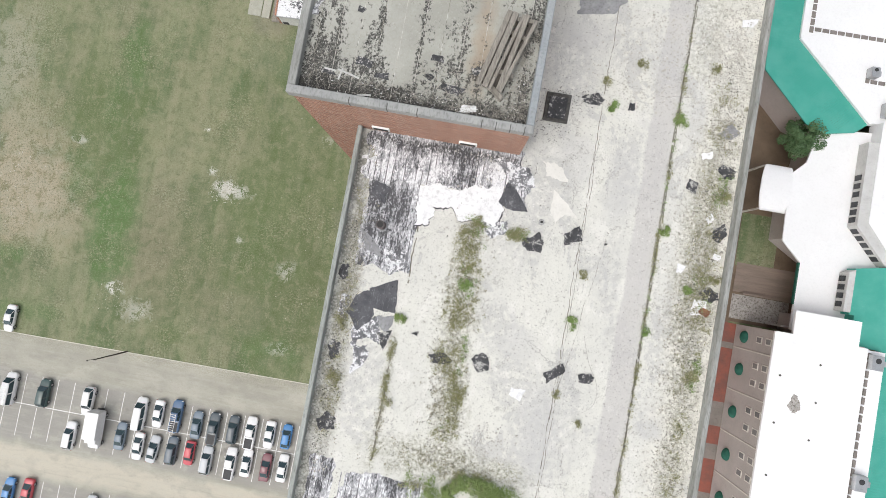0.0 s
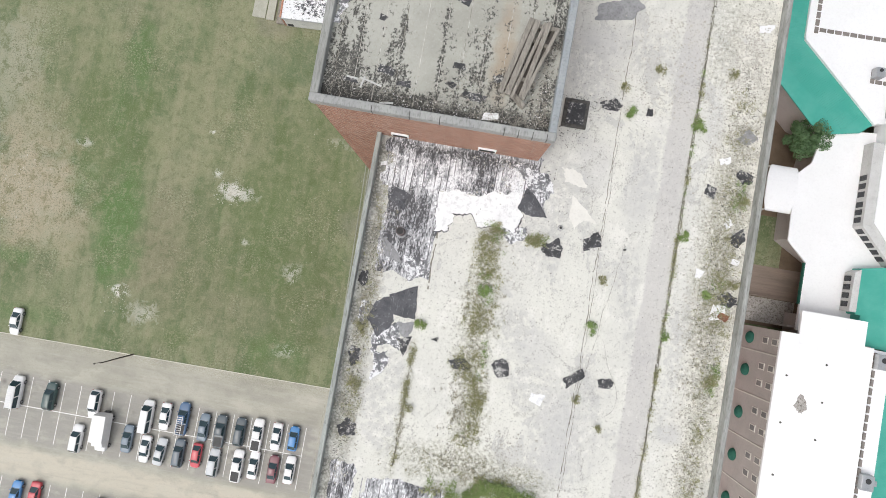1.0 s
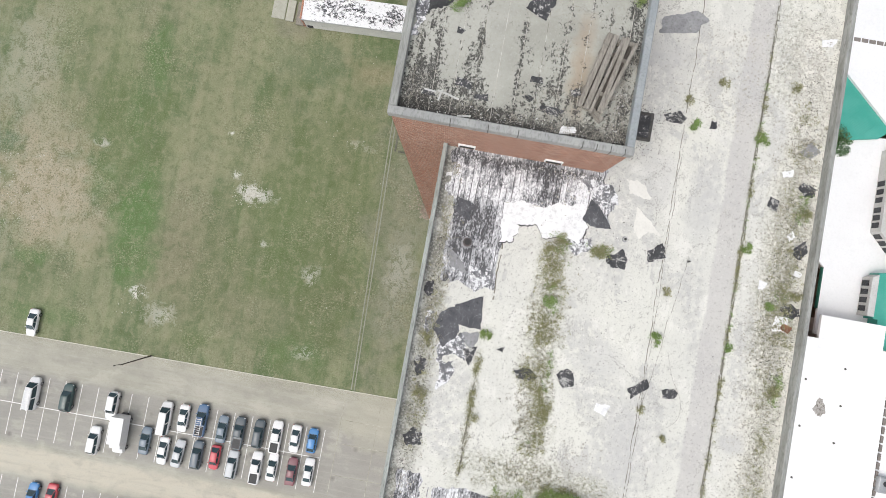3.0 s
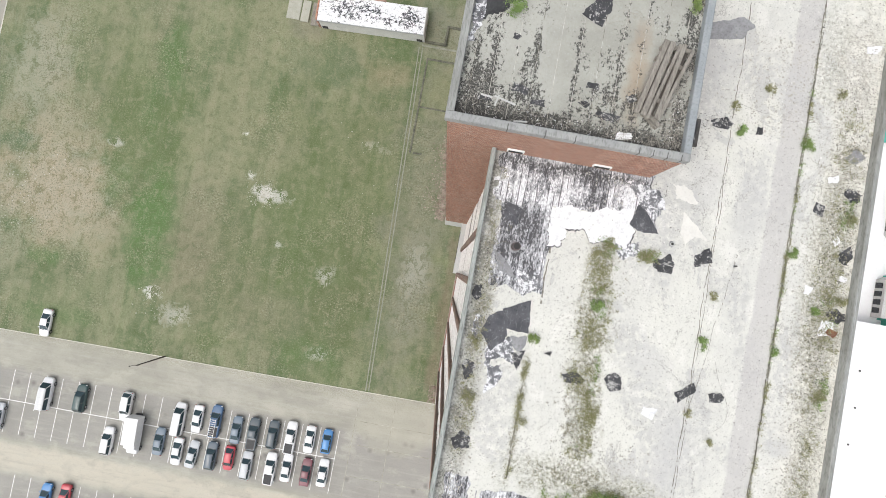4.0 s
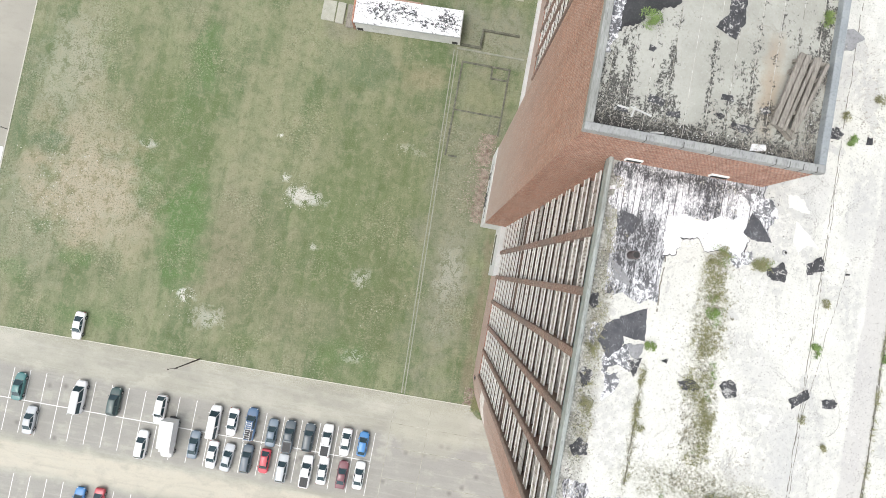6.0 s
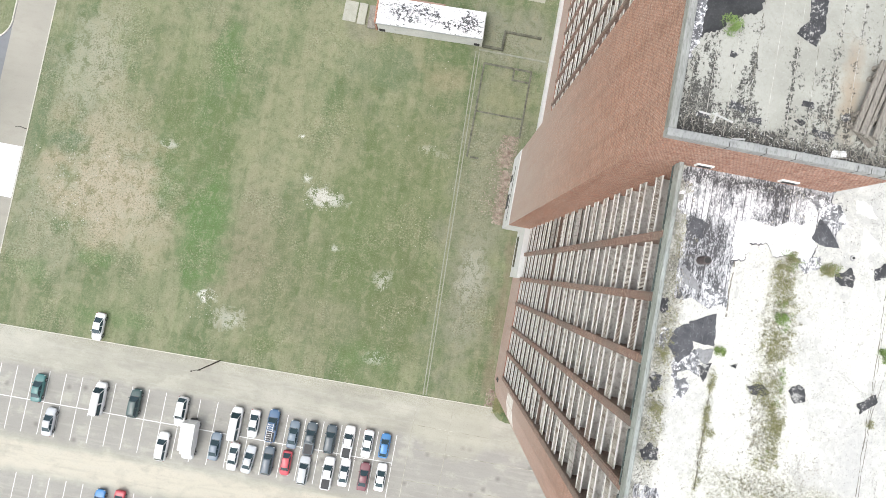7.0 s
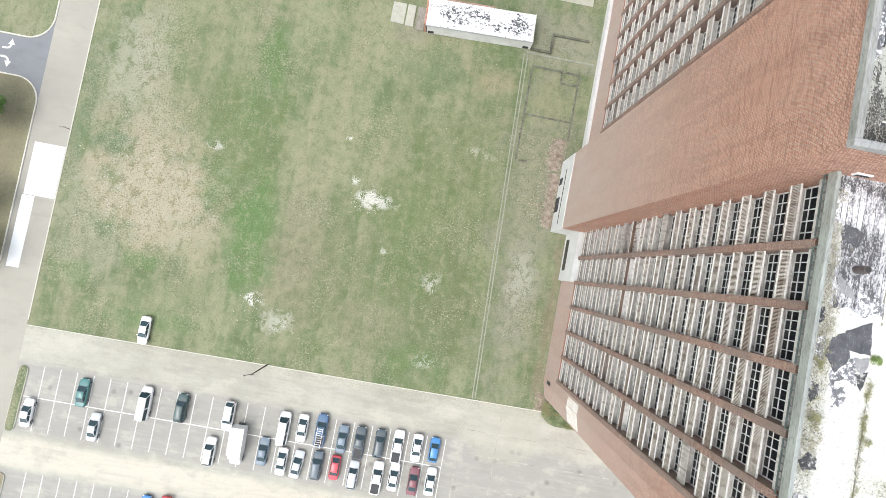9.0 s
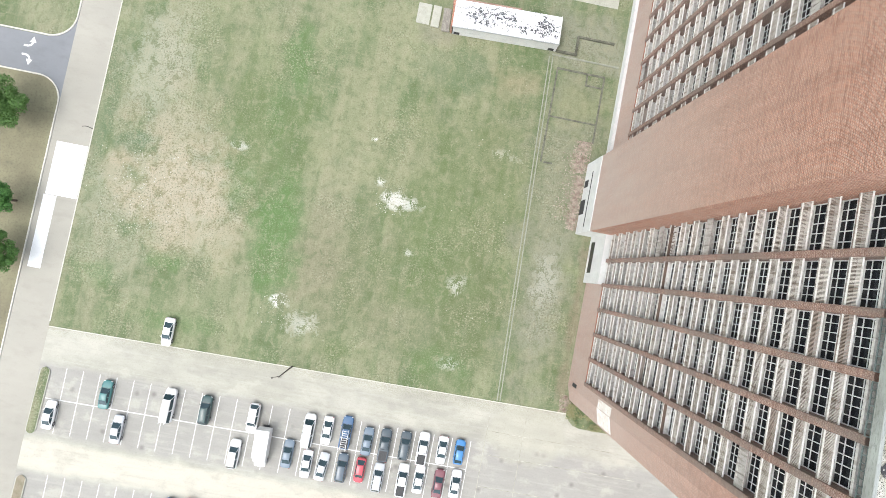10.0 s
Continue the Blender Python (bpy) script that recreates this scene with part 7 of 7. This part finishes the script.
for k in range(9):
    for dy in ((0.0,) if k == 0 else (0.45, -2.15)):
        y0 = -2.1 if k == 0 else 0.3 - 6.85 * k + dy
        for z in (6.6, 8.85):
            if not w_first:
                w = part("window", box(-0.06, 0.06, -0.55, 0.55, -0.7, 0.7, 0.02), TRIM, wing)
                w.matrix_basis = pose(47.88, y0, z)
                w_first["w"], w_first["p"] = w, part("pane", box(-0.075, 0.05, -0.37, 0.37, -0.52, 0.52), PALE_GLASS, w)
            else:
                w = again(w_first["w"], wing, 47.88, y0, z)
                again(w_first["p"], w)
    y = -2.1 if k == 0 else -0.5 - 6.85 * k
    bm = bmesh.new()
    rings = []
    for q in range(6):
        a = radians(90 * q / 5)
        rings.append([bm.verts.new((-0.8 * math.sin(a) * math.cos(b_), 1.0 * math.sin(b_), 1.0 * math.cos(a) * math.cos(b_))) for b_ in [radians(-80 + 20 * s) for s in range(9)]])
    for p, q in zip(rings, rings[1:]):
        for i in range(8):
            bm.faces.new((p[i], p[i + 1], q[i + 1], q[i]))
    bmesh.ops.recalc_face_normals(bm, faces=bm.faces)
    bmesh.ops.solidify(bm, geom=bm.faces[:], thickness=0.03)
    part("awning", bm, AWNING, wing, "dark green rounded awning").matrix_basis = pose(47.9, y, 2.7)
for k in range(26):
    part("roof_tile", box(61.5, 61.9, -2.0 - 1.3 * k, -1.0 - 1.3 * k, 9.7, 10.1), GREY_PAVER, wing) if k == 0 else again(bpy.data.objects["roof_tile"], wing, 0, -1.3 * k, 0)
part("gutter_roof", box(61.4, 64.2, -70, -0.6, 9.3, 9.7), WHITE_ROOF, wing, "lower white roof strip")
pave = thing("brick_path", "red and grey brick paved path along the wing", "path", 0.55, kind="structure")
for k, (y0, y1, m) in enumerate([(-70, -33, PAVER), (-33, -28.5, GREY_PAVER), (-28.5, -23, PAVER), (-23, -20.5, GREY_PAVER), (-20.5, -17.5, PAVER), (-17.5, -13.5, GREY_PAVER), (-13.5, -4.5, PAVER), (-4.5, -3.5, GREY_PAVER), (-3.5, -0.3, PAVER)]):
    part("paving", box(43.0, 47.85, y0, y1, 0.0, 0.06 + 0.002 * (k % 2)), m, pave)

hall = thing("white_hall", "white-roofed hall with green metal roof wings", "building", 0.45, 0.55, 0)
mid_plan = [(52.6, -0.2), (64.0, -0.2), (64.0, 32.5), (52.5, 31.5), (51.3, 26.0), (49.4, 24.0), (49.4, 17.5), (49.5, 13.3), (52.6, 10.3)]
part("wall", prism([(57.0, 0.0), (70, 0.0), (70, 31), (53.2, 30.8), (52.3, 25.8), (51.0, 23.4), (51.0, 17.6), (51.0, 14.0), (57.0, 10.5)], 0.0, 5.8), STUCCO, hall)
part("roof", prism(mid_plan, 5.8, lambda x, y: 6.0 + 0.05 * (x - 49)), WHITE_ROOF, hall, "white standing-seam roof")
arc = [(21.3 - 3.7 * math.cos(radians(15 * k)), math.sin(radians(15 * k))) for k in range(13)]
bm = loft([[(45.8 - 1.0 * q if x == 0 else x, yy, 5.35 + 0.95 * q) for yy, q in arc] + [(45.8 - 1.0 * q if x == 0 else x, yy, 5.15 + 0.95 * q) for yy, q in arc[::-1]] for x in (0, 49.6)])
part("barrel_roof", bm, WHITE_ROOF, hall, "white barrel-vaulted entrance canopy")
for y in (17.8, 24.8):
    part("canopy_post", box(45.5, 45.75, y - 0.12, y + 0.12, 0.0, 5.0), TRIM, hall)
part("high_roof", prism([(60.2, 17.7), (65.0, 12.1), (100, 12.1), (100, 33.3), (60.2, 33.3)], 5.9, 8.5), WHITE_ROOF, hall, "higher white membrane roof")
part("gutter", box(52.4, 52.62, 3.8, 10.3, 5.7, 6.15), AWNING, hall, "dark green gutter")
for plan in ([(58.6, 17.0), (61.0, 17.6), (61.0, 30.0), (58.6, 30.0)], [(58.6, 16.98), (63.6, 11.6), (65.2, 12.2), (61.0, 17.58)], [(58.4, 3.9), (59.45, 3.9), (59.45, 10.4), (58.5, 9.8)]):
    part("clerestory", prism(plan, 5.5, 8.4), RENDER, hall, "pale grey wall with a row of windows")
for x, y, turn in [(58.59, q, 0) for q in (18.0, 19.2, 20.4, 22.0, 23.3, 24.6)] + [(58.4, q, 0) for q in (5.0, 6.3, 7.6, 8.9)] + [(59.2 + 0.86 * k, 16.33 - 0.925 * k, 43) for k in range(5)]:
    part("clerestory_window", box(-0.06, 0.06, -0.42, 0.42, 6.7, 7.9), GLASS, hall).matrix_basis = pose(x, y, 0, 0, 0, turn)


def metal_roof(plan, z, pitch, label, along="x"):
    o = part("metal_roof", prism(plan, 6.8, lambda x, y: z + pitch[0] * (x - plan[0][0]) + pitch[1] * (y - plan[0][1])), GREEN_ROOF, hall, label)
    return o


def roof_seams(p, q, n, run, z, slope, name="roof_rib"):
    """Standing seams laid from the line p-q along run."""
    bm = bmesh.new()
    for k in range(n):
        f = (k + 0.5) / n
        x, y = p[0] + (q[0] - p[0]) * f, p[1] + (q[1] - p[1]) * f
        tube(bm, (x, y, z(x, y)), (x + run[0], y + run[1], z(x + run[0], y + run[1])), 0.05, 0.05, 4)
    part(name, bm, GREEN_ROOF, hall)


part("wall", prism([(42.6, 62), (43.0, 39.7), (50.2, 32.6), (53.2, 31.6), (57.0, 32.4), (58.0, 33.4), (46.8, 44.8), (46.8, 62)], 0.0, 6.8), STUCCO, hall)
metal_roof([(41.9, 49.9), (42.3, 39.2), (46.8, 44.7), (46.6, 62.0), (41.5, 62.0)], 7.0, (0, 0), "green standing-seam metal roof")
metal_roof([(42.3, 39.2), (49.8, 31.7), (53.0, 30.7), (57.3, 31.6), (59.0, 33.1), (46.8, 44.7)], 7.0, (0, 0), "green standing-seam metal roof")
roof_seams((41.8, 61), (42.3, 42.6), 42, (4.7, 0), lambda x, y: 7.0, 0)
roof_seams((43.6, 41.0), (54.6, 31.4), 44, (3.2, 3.2), lambda x, y: 7.0, 0)
part("metal_roof", prism([(59.46, 3.6), (59.46, 10.6), (63.5, 11.4), (80, 11.6), (80, -1.0), (60.15, -1.0), (60.15, 3.6)], 5.8, lambda x, y: 8.4 + 0.1 * (x - 61)), GREEN_ROOF, hall, "green standing-seam metal roof")
roof_seams((60.2, -0.9), (60.2, 4.0), 14, (17, 0), lambda x, y: 8.4 + 0.1 * (x - 61), 0)
roof_seams((59.5, 4.3), (59.5, 10.5), 18, (18, 0), lambda x, y: 8.4 + 0.1 * (x - 61), 0)
part("metal_roof", box(64.2, 80, -70, 0.0, 8.0, 8.6), GREEN_ROOF, hall, "green standing-seam metal roof")
roof_seams((64.3, -40.0), (64.3, -0.3), 100, (12, 0), lambda x, y: 8.6, 0)
part("upper_roof", prism([(46.9, 45.0), (59.2, 33.4), (100, 33.4), (100, 90), (46.9, 90)], 6.0, 7.25), WHITE_ROOF, hall, "big white membrane roof")
part("parapet", prism([(46.7, 44.75), (59.05, 33.05), (59.3, 33.35), (46.95, 45.05)], 6.6, 7.4), WHITE_ROOF, hall)
part("parapet", box(46.65, 46.95, 45.0, 90, 6.6, 7.4), WHITE_ROOF, hall)
pads = []
for x0, x1, y0, y1 in ((47.9, 48.5, 46, 70), (48.7, 63, 46.3, 46.9), (61.0, 61.6, 39, 48), (57.5, 58.1, 39.5, 43), (58.3, 61, 39.5, 40.1)):
    flat = x1 - x0 > y1 - y0
    for k in range(int(max(x1 - x0, y1 - y0) / 1.2)):
        x, y = (x0 + 1.2 * k + 0.5, y0 + 0.3) if flat else (x0 + 0.3, y0 + 1.2 * k + 0.5)
        pads.append(again(pads[0], hall, x, y, 7.25, 0 if flat else 90) if pads else part("walk_pad", box(-0.5, 0.5, -0.3, 0.3, 0.0, 0.06), GREY_PAVER, hall, "grey roof walking pad"))
        pads[0].matrix_basis = pose(48.2, 46.5, 7.25, 0, 0, 90)
part("walk_wall", box(52.6, 56.0, 0.0, 0.3, 0.0, 4.0), STUCCO, hall)
deck_ = thing("timber_deck", "brown timber deck between the wing and hall", "deck", 0.45, 0.55, kind="structure")
part("deck", box(46.5, 56.5, 4.5, 9.4, 0.0, 0.12), WALKWAY, deck_)
part("rail", box(47.7, 56.0, 4.2, 4.5, 0.0, 1.0), WALKWAY, deck_)
part("garden_slab", box(46.5, 56.0, 0.0, 4.1, 0.0, 0.05), LEDGE, deck_, "stained grey slab")


def rooftop_unit(x, y, z, s, label):
    it = thing("rooftop_unit", label, "air conditioner", x, y, z, group="rooftop units")
    part("casing", box(-0.9 * s, 0.9 * s, -1.1 * s, 1.1 * s, 0.0, 1.1, 0.05), STEEL, it)
    bm = bmesh.new()
    tube(bm, (0, 0.3, 1.1), (0, 0.3, 1.16), 0.4 * s, 0.4 * s, 16)
    part("fan_guard", bm, BLACK_TRIM, it)
    part("duct", box(0.9 * s, 1.6 * s, -0.4, 0.4, 0.1, 0.7, 0.04), STEEL, it)


rooftop_unit(63.0, -2.2, 9.7, 1.0, "grey rooftop air conditioner on the white roof")
rooftop_unit(63.1, -19.6, 9.7, 1.0, "grey rooftop air conditioner on the white roof")
rooftop_unit(61.8, 36.0, 7.25, 1.0, "grey rooftop air conditioner on the white roof")
rooftop_unit(58.6, 41.5, 7.25, 0.7, "grey rooftop air conditioner on the white roof")
for x, y in ((50.0, -6.5), (50.1, -13.4), (50.1, -21.0), (55.5, -4), (55.6, -9.5), (55.4, -15.0)):
    it = thing("roof_drain", "small dark roof drain", "roof drain", x, y, 10.05, group="roof drains")
    bm = bmesh.new()
    tube(bm, (0, 0, 0), (0, 0, 0.12), 0.16, 0.12, 10)
    part("drain_cap", bm, DARK_RUBBLE, it)
scrap("roof_stain", 52.6, -10.2, 1.6, 2.2, 91, LEDGE, "grey puddle stain on the white roof", "stain", z=10.05, n=40, rough=0.5, corners=6, curl=0)
